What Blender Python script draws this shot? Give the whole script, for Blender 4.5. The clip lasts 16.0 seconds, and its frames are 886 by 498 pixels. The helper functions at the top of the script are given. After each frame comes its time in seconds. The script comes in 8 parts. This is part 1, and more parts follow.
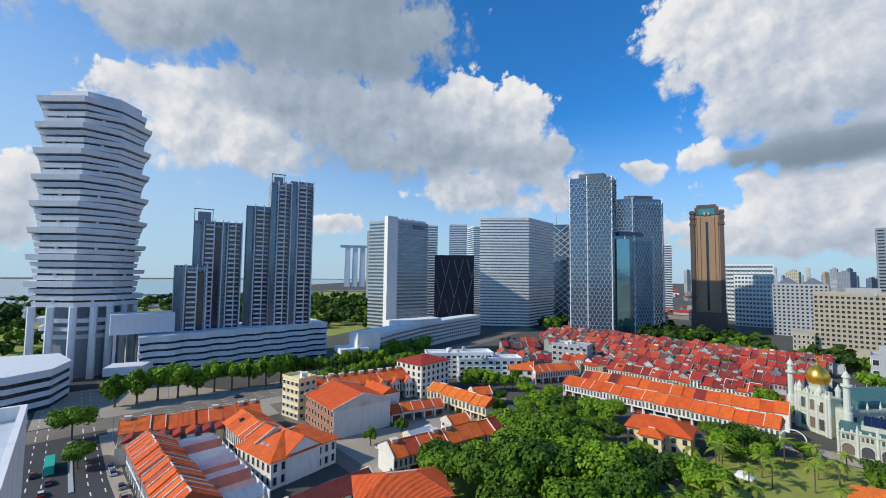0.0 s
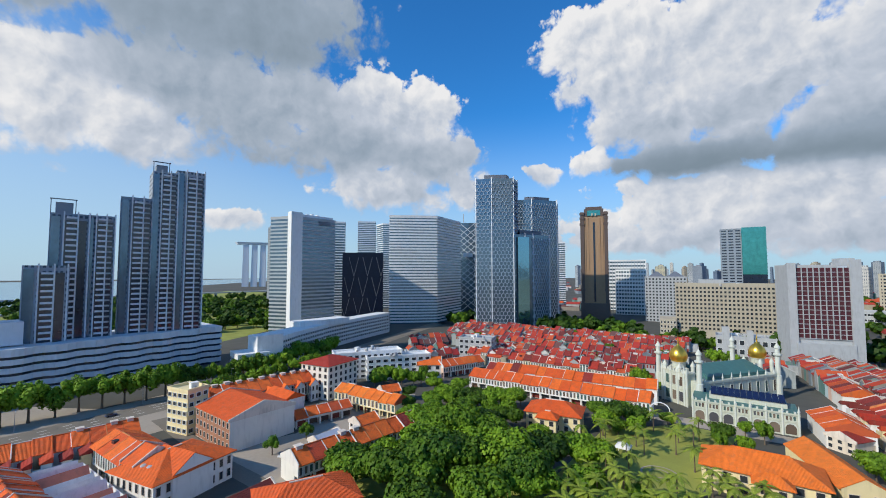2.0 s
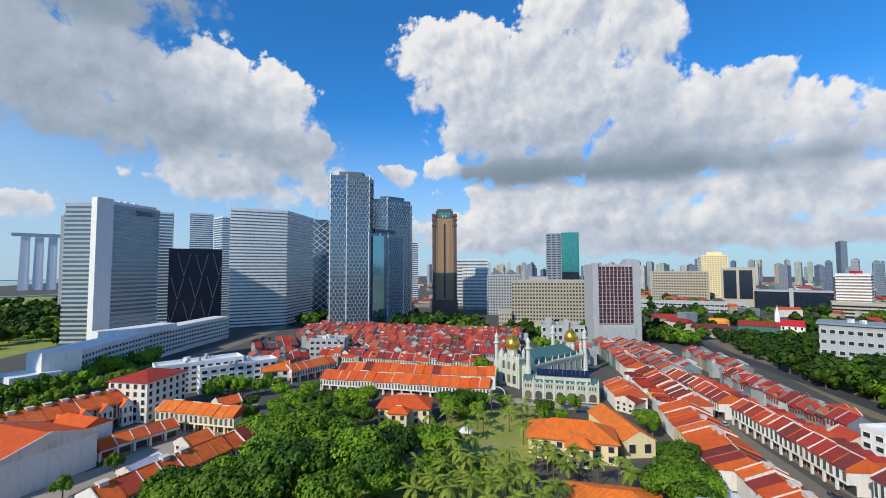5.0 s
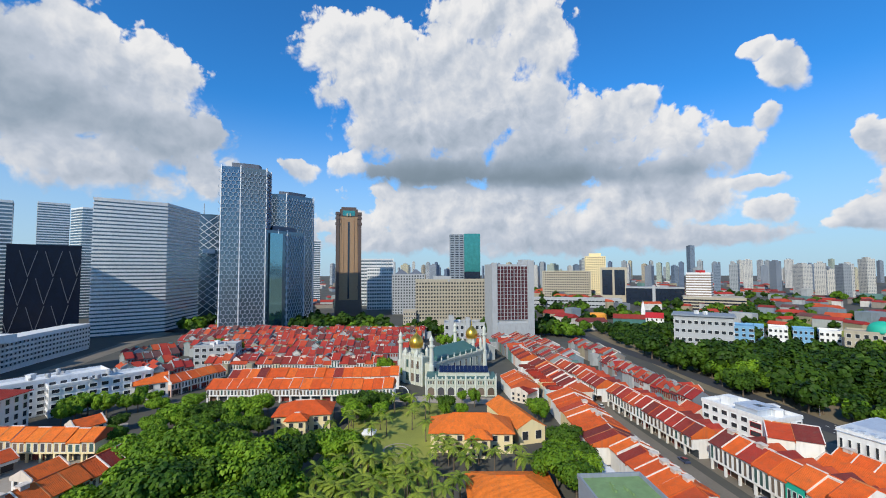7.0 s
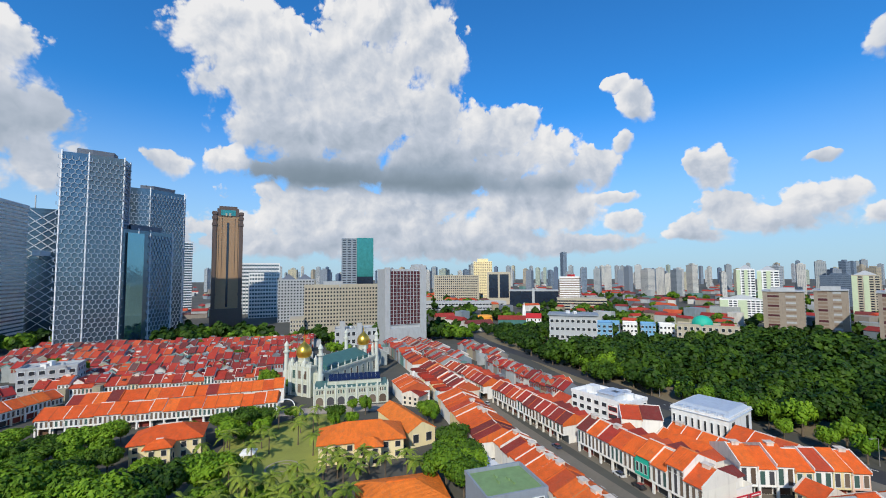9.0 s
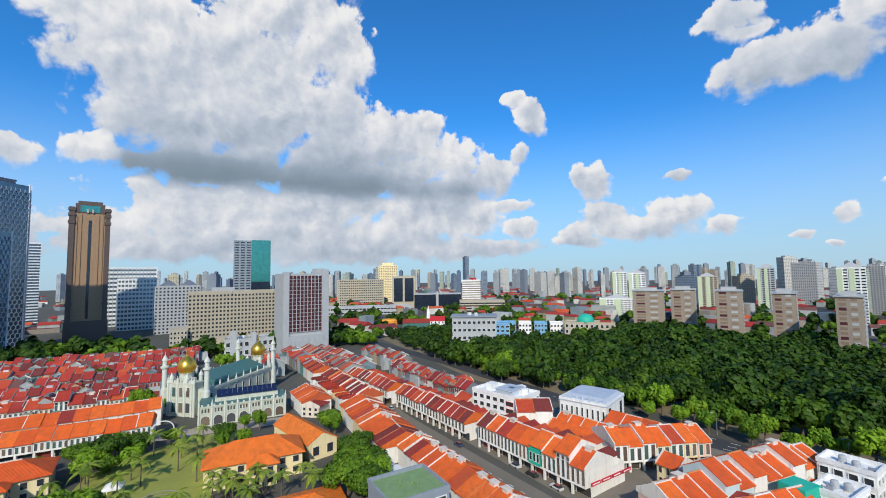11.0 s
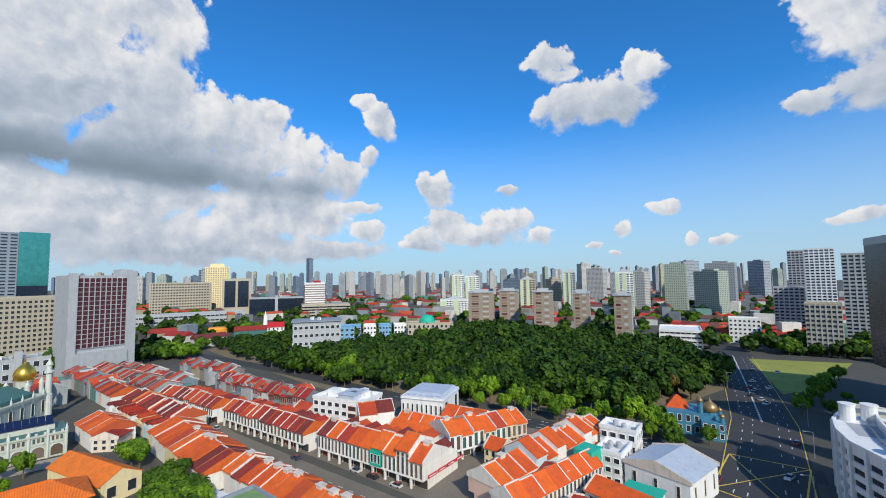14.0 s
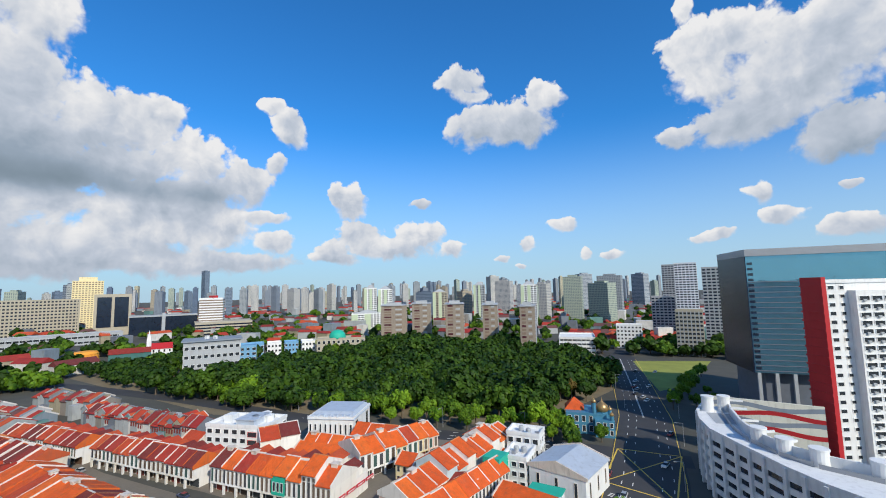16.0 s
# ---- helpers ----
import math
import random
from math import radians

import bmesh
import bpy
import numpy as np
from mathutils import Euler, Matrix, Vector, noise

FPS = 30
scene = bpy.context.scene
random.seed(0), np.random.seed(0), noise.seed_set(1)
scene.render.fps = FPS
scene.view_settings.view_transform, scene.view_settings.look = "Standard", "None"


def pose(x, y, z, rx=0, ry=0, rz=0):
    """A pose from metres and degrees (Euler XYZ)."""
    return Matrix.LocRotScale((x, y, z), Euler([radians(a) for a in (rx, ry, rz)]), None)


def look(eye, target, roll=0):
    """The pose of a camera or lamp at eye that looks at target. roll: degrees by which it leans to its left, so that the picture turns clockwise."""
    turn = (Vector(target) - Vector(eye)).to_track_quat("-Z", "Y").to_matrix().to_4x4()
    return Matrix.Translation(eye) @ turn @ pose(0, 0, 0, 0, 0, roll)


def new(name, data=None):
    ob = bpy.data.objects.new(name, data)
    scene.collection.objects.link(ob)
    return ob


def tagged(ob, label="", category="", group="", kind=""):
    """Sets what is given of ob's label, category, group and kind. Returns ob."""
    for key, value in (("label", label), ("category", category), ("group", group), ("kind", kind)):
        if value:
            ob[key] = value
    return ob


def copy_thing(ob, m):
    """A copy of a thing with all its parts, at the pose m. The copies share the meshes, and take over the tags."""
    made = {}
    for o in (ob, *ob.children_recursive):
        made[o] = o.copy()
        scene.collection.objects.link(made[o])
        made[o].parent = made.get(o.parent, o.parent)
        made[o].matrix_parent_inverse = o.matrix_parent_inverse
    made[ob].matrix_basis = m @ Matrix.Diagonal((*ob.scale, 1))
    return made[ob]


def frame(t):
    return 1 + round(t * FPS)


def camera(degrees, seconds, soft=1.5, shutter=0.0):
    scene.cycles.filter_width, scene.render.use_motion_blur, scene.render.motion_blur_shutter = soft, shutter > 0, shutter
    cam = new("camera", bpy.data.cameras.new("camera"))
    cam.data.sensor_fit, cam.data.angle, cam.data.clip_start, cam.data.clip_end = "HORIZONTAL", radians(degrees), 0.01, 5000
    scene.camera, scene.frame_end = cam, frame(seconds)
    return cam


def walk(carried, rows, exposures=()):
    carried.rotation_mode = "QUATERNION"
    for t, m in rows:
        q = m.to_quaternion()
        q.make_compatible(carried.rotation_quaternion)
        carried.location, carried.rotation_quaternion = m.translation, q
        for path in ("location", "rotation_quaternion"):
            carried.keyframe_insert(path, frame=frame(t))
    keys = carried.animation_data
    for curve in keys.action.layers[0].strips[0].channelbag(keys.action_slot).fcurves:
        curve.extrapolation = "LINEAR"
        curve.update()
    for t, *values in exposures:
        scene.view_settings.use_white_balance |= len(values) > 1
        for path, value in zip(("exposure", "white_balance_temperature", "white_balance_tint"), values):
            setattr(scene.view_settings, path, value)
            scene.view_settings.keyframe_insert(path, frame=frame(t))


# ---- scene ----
cam = camera(93.72, 16.0, soft=1.0)
EYE = 65.0
# seconds, yaw, pitch, roll
ROWS = [
    (0.0, -39.88, 3.51, -0.68),
    (0.5, -42.84, 3.36, -0.58),
    (1.0, -45.98, 3.32, -0.38),
    (1.5, -49.18, 3.31, -0.11),
    (2.0, -52.32, 3.22, 0.04),
    (2.5, -55.61, 3.17, 0.16),
    (3.0, -59.09, 3.09, 0.23),
    (3.5, -62.60, 3.06, 0.19),
    (4.0, -66.05, 3.01, 0.11),
    (6.5, -81.41, 2.93, 0.34),
    (7.0, -85.17, 2.89, 0.22),
    (7.5, -89.11, 2.95, 0.07),
    (8.0, -92.94, 3.08, 0.12),
    (8.5, -96.46, 3.28, 0.24),
    (11.0, -112.82, 3.87, 0.84),
    (11.5, -116.24, 3.86, 0.81),
    (12.0, -119.70, 3.74, 0.78),
    (12.5, -123.17, 3.59, 0.78),
    (13.0, -126.74, 3.44, 0.78),
    (13.5, -130.31, 3.52, 0.72),
    (14.0, -133.75, 3.96, 0.77),
    (14.5, -136.94, 4.57, 0.86),
    (15.0, -139.76, 5.15, 1.04),
    (15.5, -142.71, 5.51, 1.17),
    (16.0, -145.66, 5.53, 1.27),
]


def eye_at(yaw):
    """The eye swings on a short arm round the one who turns."""
    a = radians(-yaw)
    return 0.45 * math.sin(a) - 0.29, 0.45 * math.cos(a) - 0.34, EYE


walk(cam, [(t, pose(*eye_at(yaw), 90 + pitch, roll, yaw)) for t, yaw, pitch, roll in ROWS])

# ---- sky and sun ----
SUN_AZ, SUN_EL = -66.0, 34.0          # degrees from +y towards +x, and above the horizon
EXPOSURE = -0.14
scene.view_settings.exposure = EXPOSURE


def nd(tree, kind, **values):
    """A node with its settings; keys of inputs as in_<index>."""
    n = tree.nodes.new(kind)
    for k, v in values.items():
        if k.startswith("in_"):
            n.inputs[int(k[3:])].default_value = v
        else:
            setattr(n, k, v)
    return n


def maths(tree, op, a, b=None, c=None, clamp=False):
    n = tree.nodes.new("ShaderNodeMath")
    n.operation, n.use_clamp = op, clamp
    for i, v in enumerate((a, b, c)):
        if v is None:
            continue
        if isinstance(v, (int, float)):
            n.inputs[i].default_value = v
        else:
            tree.links.new(v, n.inputs[i])
    return n.outputs[0]


def mixc(tree, fac, a, b, blend="MIX"):
    n = tree.nodes.new("ShaderNodeMix")
    n.data_type, n.blend_type = "RGBA", blend
    for i, v in ((0, fac), (6, a), (7, b)):
        if isinstance(v, (int, float)):
            n.inputs[i].default_value = v
        elif isinstance(v, tuple):
            n.inputs[i].default_value = (*v, 1) if len(v) == 3 else v
        else:
            tree.links.new(v, n.inputs[i])
    return n.outputs[2]


# clouds: bearing, height, half width, half height in degrees, greyness
CLOUDS_A = [
    (24.9, 30.5, 16.2, 9.5, 0.9), (13, 29.6, 9.6, 5, 0.75), (4.2, 26.7, 7.5, 3.7, 0.5), (-0.1, 29.4, 9.7, 3.9, 0.5), (8, 17.4, 8, 5.3, 0.12), (19.4, 22.2, 10.5, 4.6, 0.6),
    (32.9, 21.5, 7, 4.2, 0.5), (15.6, 15.3, 5.9, 3.4, 0.15), (2.9, 20.2, 3.6, 2.3, 0.2), (26.8, 18.6, 9, 5.3, 0.65), (39.4, 16.6, 11.7, 4.4, 0.7), (42.5, 22.7, 5.6, 4.2, 0.2),
    (49.2, 20.8, 6.2, 4.2, 0.1), (51.9, 15.3, 6, 3.7, 0.6), (44.9, 11, 8.5, 3.1, 0.2), (55.6, 11.5, 3.3, 2.9, 0.15), (-0, 19.7, 0.8, 0.6, 0), (-6.5, 4.7, 2.6, 2.2, 0.15),
]
CLOUDS_B = [
    (24.9, 6.3, 3.7, 1.5, 0.1), (21, 36.1, 18.5, 3.1, 0.9), (72.6, 27, 6, 4.1, 0), (80.3, 26.6, 5.6, 3.7, 0.08), (72.4, 14.4, 2.8, 1.9, 0), (65.9, 13.1, 2.3, 1.5, 0.25),
    (92.2, 32.2, 8.6, 3.8, 0.05), (70.1, 28.6, 4.5, 3.1, 0.02), (77, 27.9, 6.2, 3.8, 0.1), (99.5, 28.3, 4.5, 4.3, 0.03), (86.6, 25.8, 11.8, 5, 0.15), (73.9, 23.1, 6.1, 3.4, 0.15),
    (95.2, 21.1, 9.9, 4.2, 0.2), (106.5, 18.6, 5.5, 3, 0.15), (111, 20, 1.9, 2.2, 0), (114.5, 15.6, 3.9, 3.2, 0.06), (119.9, 13.1, 3.7, 2.5, 0.2), (80.2, 17.8, 7.8, 3.3, 0.4),
]
CLOUDS_C = [
    (84.1, 13.4, 9.4, 2.6, 1.15), (98.1, 12.5, 11.8, 2.5, 1.2), (111.9, 11.6, 8.2, 1.9, 0.75), (78.6, 19.9, 7.8, 3.9, 0.25), (88.1, 18.5, 9.4, 4.3, 0.25), (98.1, 15.9, 8.2, 3.2, 0.55),
    (107.4, 14.4, 6.1, 2.4, 0.35), (94.2, 9.8, 19.2, 2, 0.2), (91.1, 5.6, 24.1, 2.5, 0.2), (111.9, 9.5, 8.8, 1.7, 0.25), (95.8, 8.2, 8.3, 2.9, 0.12), (83.3, 7.3, 10.1, 2.7, 0.2),
    (108.6, 7.5, 7.2, 2.8, 0.1), (116.6, 7.6, 5.1, 2.4, 0.1), (123.9, 6.1, 2.4, 1.5, 0.05), (122.3, 9.4, 2.3, 0.9, 0.12), (101.6, 4.1, 19.5, 2.2, 0.3), (78.6, 3.9, 12.9, 1.7, 0.35),
]
CLOUDS_D = [
    (115.9, 3.8, 9.8, 1.2, 0.25), (131.3, 12.7, 1.3, 2.1, 0.1), (131.2, 5.4, 2.3, 1.6, 0.15), (66, 13.1, 2.1, 1.4, 0.3), (125.2, 20.5, 2.2, 2.1, 0.08), (123, 23.2, 1.3, 1, 0),
    (123.6, 16.2, 1.1, 1.4, 0.2), (92.3, 37.5, 11, 3.7, 0.1), (62.7, 3.5, 8, 1.6, 0.3), (133.5, 11.8, 2.8, 2.4, 0.08), (134, 7.4, 3.4, 1.7, 0.3), (142.9, 7.6, 3.5, 1.9, 0.05),
    (147.6, 5.5, 1.9, 1.3, 0.08), (137.6, 5.7, 6.5, 1.6, 0.15), (131.8, 4.1, 3.5, 0.9, 0.15), (157.8, 5.8, 1.2, 1.1, 0.08), (153.9, 3.9, 1.2, 0.6, 0.1), (148.6, 26.7, 2.9, 2.1, 0.25),
]
CLOUDS_E = [
    (150, 25.2, 2.6, 1, 0), (154, 22, 7, 2.9, 0.35), (160.6, 24.5, 2.2, 2, 0.03), (157.6, 21.4, 3.8, 2.5, 0.3), (143, 11.7, 1.4, 0.7, 0.3), (162.2, 8.5, 1.6, 0.9, 0.15),
    (157.9, 5.8, 0.9, 1.2, 0.05), (164.5, 4.1, 0.7, 0.9, 0.05), (167.6, 3.9, 1.6, 0.7, 0.15), (153.7, 4, 0.9, 0.5, 0.1), (156.9, 2.9, 0.9, 0.4, 0.1), (179.6, 25.1, 4.2, 4.3, 0.02),
    (182.8, 26.7, 4.7, 3.2, 0.05), (187.3, 21.3, 6, 4.3, 0.2), (191.9, 22.9, 4.8, 4.4, 0.2), (184.1, 18, 6, 2.9, 0.45), (190.7, 15, 4.8, 2.7, 0.5), (177.6, 30.8, 1.3, 1.5, 0.05),
]
CLOUDS_F = [
    (175.7, 16.9, 2, 1.6, 0.4), (183.4, 9.8, 1.2, 1.3, 0.12), (185.2, 6.9, 2.2, 1.1, 0.06), (179.2, 5.5, 1.9, 0.7, 0.08), (191.4, 9.3, 1, 0.4, 0.15), (190.9, 5.3, 2.7, 1.2, 0.25),
    (-22, 30, 18, 10, 0.5), (-8, 8, 12, 3, 0.2), (250, 28, 16, 7, 0.2), (230, 12, 14, 4, 0.2), (300, 22, 14, 6, 0.3),
]

world = bpy.data.worlds.new("sky")
scene.world = world
world.use_nodes = True
wt = world.node_tree
wt.nodes.clear()
sky = nd(wt, "ShaderNodeTexSky", sky_type="NISHITA", sun_disc=False, sun_elevation=radians(SUN_EL), sun_rotation=radians(SUN_AZ),
         altitude=60, air_density=1.0, dust_density=0.6, ozone_density=1.6)
coord = nd(wt, "ShaderNodeTexCoord")
sep = nd(wt, "ShaderNodeSeparateXYZ")
wt.links.new(coord.outputs["Generated"], sep.inputs[0])
# bearing measured from 95 degrees, so that the seam lies behind
c95, s95 = math.cos(radians(95)), math.sin(radians(95))
ax = maths(wt, "SUBTRACT", maths(wt, "MULTIPLY", sep.outputs[0], c95), maths(wt, "MULTIPLY", sep.outputs[1], s95))
ay = maths(wt, "ADD", maths(wt, "MULTIPLY", sep.outputs[0], s95), maths(wt, "MULTIPLY", sep.outputs[1], c95))
bearing = maths(wt, "MULTIPLY", maths(wt, "ARCTAN2", ax, ay), 57.2958)
height = maths(wt, "MULTIPLY", maths(wt, "ARCSINE", sep.outputs[2]), 57.2958)
flat = nd(wt, "ShaderNodeCombineXYZ")
wt.links.new(bearing, flat.inputs[0])
wt.links.new(height, flat.inputs[1])


def fbm(vector, scale, detail, rough, offset=(0, 0, 0), lac=2.1):
    m = nd(wt, "ShaderNodeMapping")
    m.inputs["Location"].default_value = offset
    wt.links.new(vector, m.inputs[0])
    n = nd(wt, "ShaderNodeTexNoise", noise_dimensions="3D")
    n.inputs["Scale"].default_value, n.inputs["Detail"].default_value = scale, detail
    n.inputs["Roughness"].default_value, n.inputs["Lacunarity"].default_value = rough, lac
    wt.links.new(m.outputs[0], n.inputs["Vector"])
    return n


# the clouds' edges are pushed about by noise before their shapes are read
warp = fbm(flat.outputs[0], 0.13, 4, 0.55)
wsub = nd(wt, "ShaderNodeVectorMath", operation="SUBTRACT", in_1=(0.5, 0.5, 0.5))
wt.links.new(warp.outputs["Color"], wsub.inputs[0])
wmul = nd(wt, "ShaderNodeVectorMath", operation="MULTIPLY", in_1=(4.5, 3.2, 0.0))
wt.links.new(wsub.outputs[0], wmul.inputs[0])
pushed = nd(wt, "ShaderNodeVectorMath", operation="ADD")
wt.links.new(flat.outputs[0], pushed.inputs[0])
wt.links.new(wmul.outputs[0], pushed.inputs[1])

# every lump is an ellipse; near ones melt into one body, darker towards its foot
shape, total, grey, lift = None, 0.001, 0.0, 0.0
for a, e, ra, re, g in CLOUDS_A + CLOUDS_B + CLOUDS_C + CLOUDS_D + CLOUDS_E + CLOUDS_F:
    u = (a - 95 + 180) % 360 - 180
    mad = nd(wt, "ShaderNodeVectorMath", operation="MULTIPLY_ADD", in_1=(1 / ra, 1 / re, 0), in_2=(-u / ra, -e / re, 0))
    wt.links.new(pushed.outputs[0], mad.inputs[0])
    ln = nd(wt, "ShaderNodeVectorMath", operation="LENGTH")
    wt.links.new(mad.outputs[0], ln.inputs[0])
    up = nd(wt, "ShaderNodeVectorMath", operation="DOT_PRODUCT", in_1=(-0.25, 1, 0))
    wt.links.new(mad.outputs[0], up.inputs[0])
    inside = maths(wt, "SUBTRACT", 1.36, ln.outputs["Value"])
    weight = maths(wt, "POWER", maths(wt, "MAXIMUM", inside, 0.0), 1.5)
    shape = inside if shape is None else maths(wt, "SMOOTH_MAX", shape, inside, 0.35)
    total = maths(wt, "ADD", total, weight)
    grey = maths(wt, "MULTIPLY_ADD", weight, g, grey)
    lift = maths(wt, "MULTIPLY_ADD", weight, up.outputs["Value"], lift)
grey, lift = maths(wt, "DIVIDE", grey, total), maths(wt, "DIVIDE", lift, total)


def billows(offset, scale=0.24, detail=3.0):
    """Rounded heaps upon heaps, as on a cumulus."""
    m = nd(wt, "ShaderNodeVectorMath", operation="ADD", in_1=offset)
    wt.links.new(pushed.outputs[0], m.inputs[0])
    v = nd(wt, "ShaderNodeTexVoronoi", feature="SMOOTH_F1", voronoi_dimensions="2D", normalize=True)
    v.inputs["Scale"].default_value, v.inputs["Detail"].default_value = scale, detail
    v.inputs["Roughness"].default_value, v.inputs["Lacunarity"].default_value = 0.55, 2.2
    v.inputs["Smoothness"].default_value = 0.35
    wt.links.new(m.outputs[0], v.inputs["Vector"])
    return maths(wt, "SUBTRACT", 1.0, v.outputs["Distance"])


heap, heap_sun = billows((0, 0, 0)), billows((-0.9, 0.9, 0))
puff = fbm(flat.outputs[0], 0.45, 6, 0.6)
soft = fbm(flat.outputs[0], 0.12, 3, 0.5)
soft_sun = fbm(flat.outputs[0], 0.12, 3, 0.5, (-1.2, 1.5, 0))
body = maths(wt, "ADD", shape, maths(wt, "MULTIPLY", maths(wt, "SUBTRACT", heap, 0.80), 1.5))
body = maths(wt, "ADD", body, maths(wt, "MULTIPLY", maths(wt, "SUBTRACT", puff.outputs["Fac"], 0.5), 0.7))
# crisp on the lit upper side, frayed below
edge = nd(wt, "ShaderNodeMapRange", interpolation_type="SMOOTHSTEP", in_1=-0.5, in_2=0.5, in_3=0.60, in_4=0.24)
wt.links.new(lift, edge.inputs[0])
alpha = nd(wt, "ShaderNodeMapRange", interpolation_type="SMOOTHSTEP", in_1=0.08, in_3=0.0, in_4=1.0)
wt.links.new(body, alpha.inputs[0])
wt.links.new(edge.outputs[0], alpha.inputs[2])
# thin veil low over the horizon
veil = nd(wt, "ShaderNodeMapRange", interpolation_type="SMOOTHSTEP", in_1=-1.0, in_3=0.86, in_4=0.0)
wt.links.new(height, veil.inputs[0])
# the haze stands higher towards the sun
veil_top = nd(wt, "ShaderNodeMapRange", interpolation_type="SMOOTHSTEP", in_1=-110.0, in_2=-45.0, in_3=44.0, in_4=22.0)
wt.links.new(bearing, veil_top.inputs[0])
wt.links.new(veil_top.outputs[0], veil.inputs[2])
relief = maths(wt, "MULTIPLY", maths(wt, "SUBTRACT", soft.outputs["Fac"], soft_sun.outputs["Fac"]), 0.9)
relief = maths(wt, "MULTIPLY_ADD", maths(wt, "SUBTRACT", heap, heap_sun), 0.75, relief)
relief = maths(wt, "MULTIPLY", relief, maths(wt, "MULTIPLY_ADD", grey, -0.75, 1.0, True))
lightness = maths(wt, "ADD", maths(wt, "MULTIPLY_ADD", grey, -0.62, 0.84), relief)
lightness = maths(wt, "ADD", lightness, maths(wt, "MULTIPLY", lift, 0.14))
rim = nd(wt, "ShaderNodeMapRange", interpolation_type="SMOOTHSTEP", in_1=0.2, in_2=0.9, in_3=0.10, in_4=0.0)
wt.links.new(body, rim.inputs[0])
lightness = maths(wt, "ADD", lightness, rim.outputs[0])
tone = nd(wt, "ShaderNodeValToRGB")
tone.color_ramp.elements[0].position, tone.color_ramp.elements[0].color = 0.08, (0.23, 0.30, 0.37, 1)
tone.color_ramp.elements[1].position, tone.color_ramp.elements[1].color = 1.0, (0.92, 0.92, 0.93, 1)
for at_, c_ in ((0.36, (0.34, 0.42, 0.52, 1)), (0.68, (0.57, 0.63, 0.73, 1))):
    tone.color_ramp.elements.new(at_).color = c_
wt.links.new(lightness, tone.inputs[0])
SKY_STRENGTH = 0.135
sky_tint = mixc(wt, 1.0, sky.outputs[0], (0.23, 0.90, 1.52), "MULTIPLY")
sky_scaled = nd(wt, "ShaderNodeVectorMath", operation="SCALE")
wt.links.new(sky_tint, sky_scaled.inputs[0])
sky_scaled.inputs["Scale"].default_value = SKY_STRENGTH
hazed = mixc(wt, veil.outputs[0], sky_scaled.outputs[0], (0.53, 0.69, 0.83))
full = mixc(wt, alpha.outputs[0], hazed, tone.outputs[0])
back = nd(wt, "ShaderNodeBackground")
wt.links.new(full, back.inputs[0])
wout = nd(wt, "ShaderNodeOutputWorld")
wt.links.new(back.outputs[0], wout.inputs[0])

sun = bpy.data.lights.new("sun", "SUN")
sun.energy, sun.angle, sun.color = 4.4, radians(0.6), (1.0, 0.92, 0.77)
sa, se = radians(SUN_AZ), radians(SUN_EL)
sun_from = Vector((math.sin(sa) * math.cos(se), math.cos(sa) * math.cos(se), math.sin(se)))
new("sun", sun).matrix_world = look(sun_from * 900, (0, 0, 0))


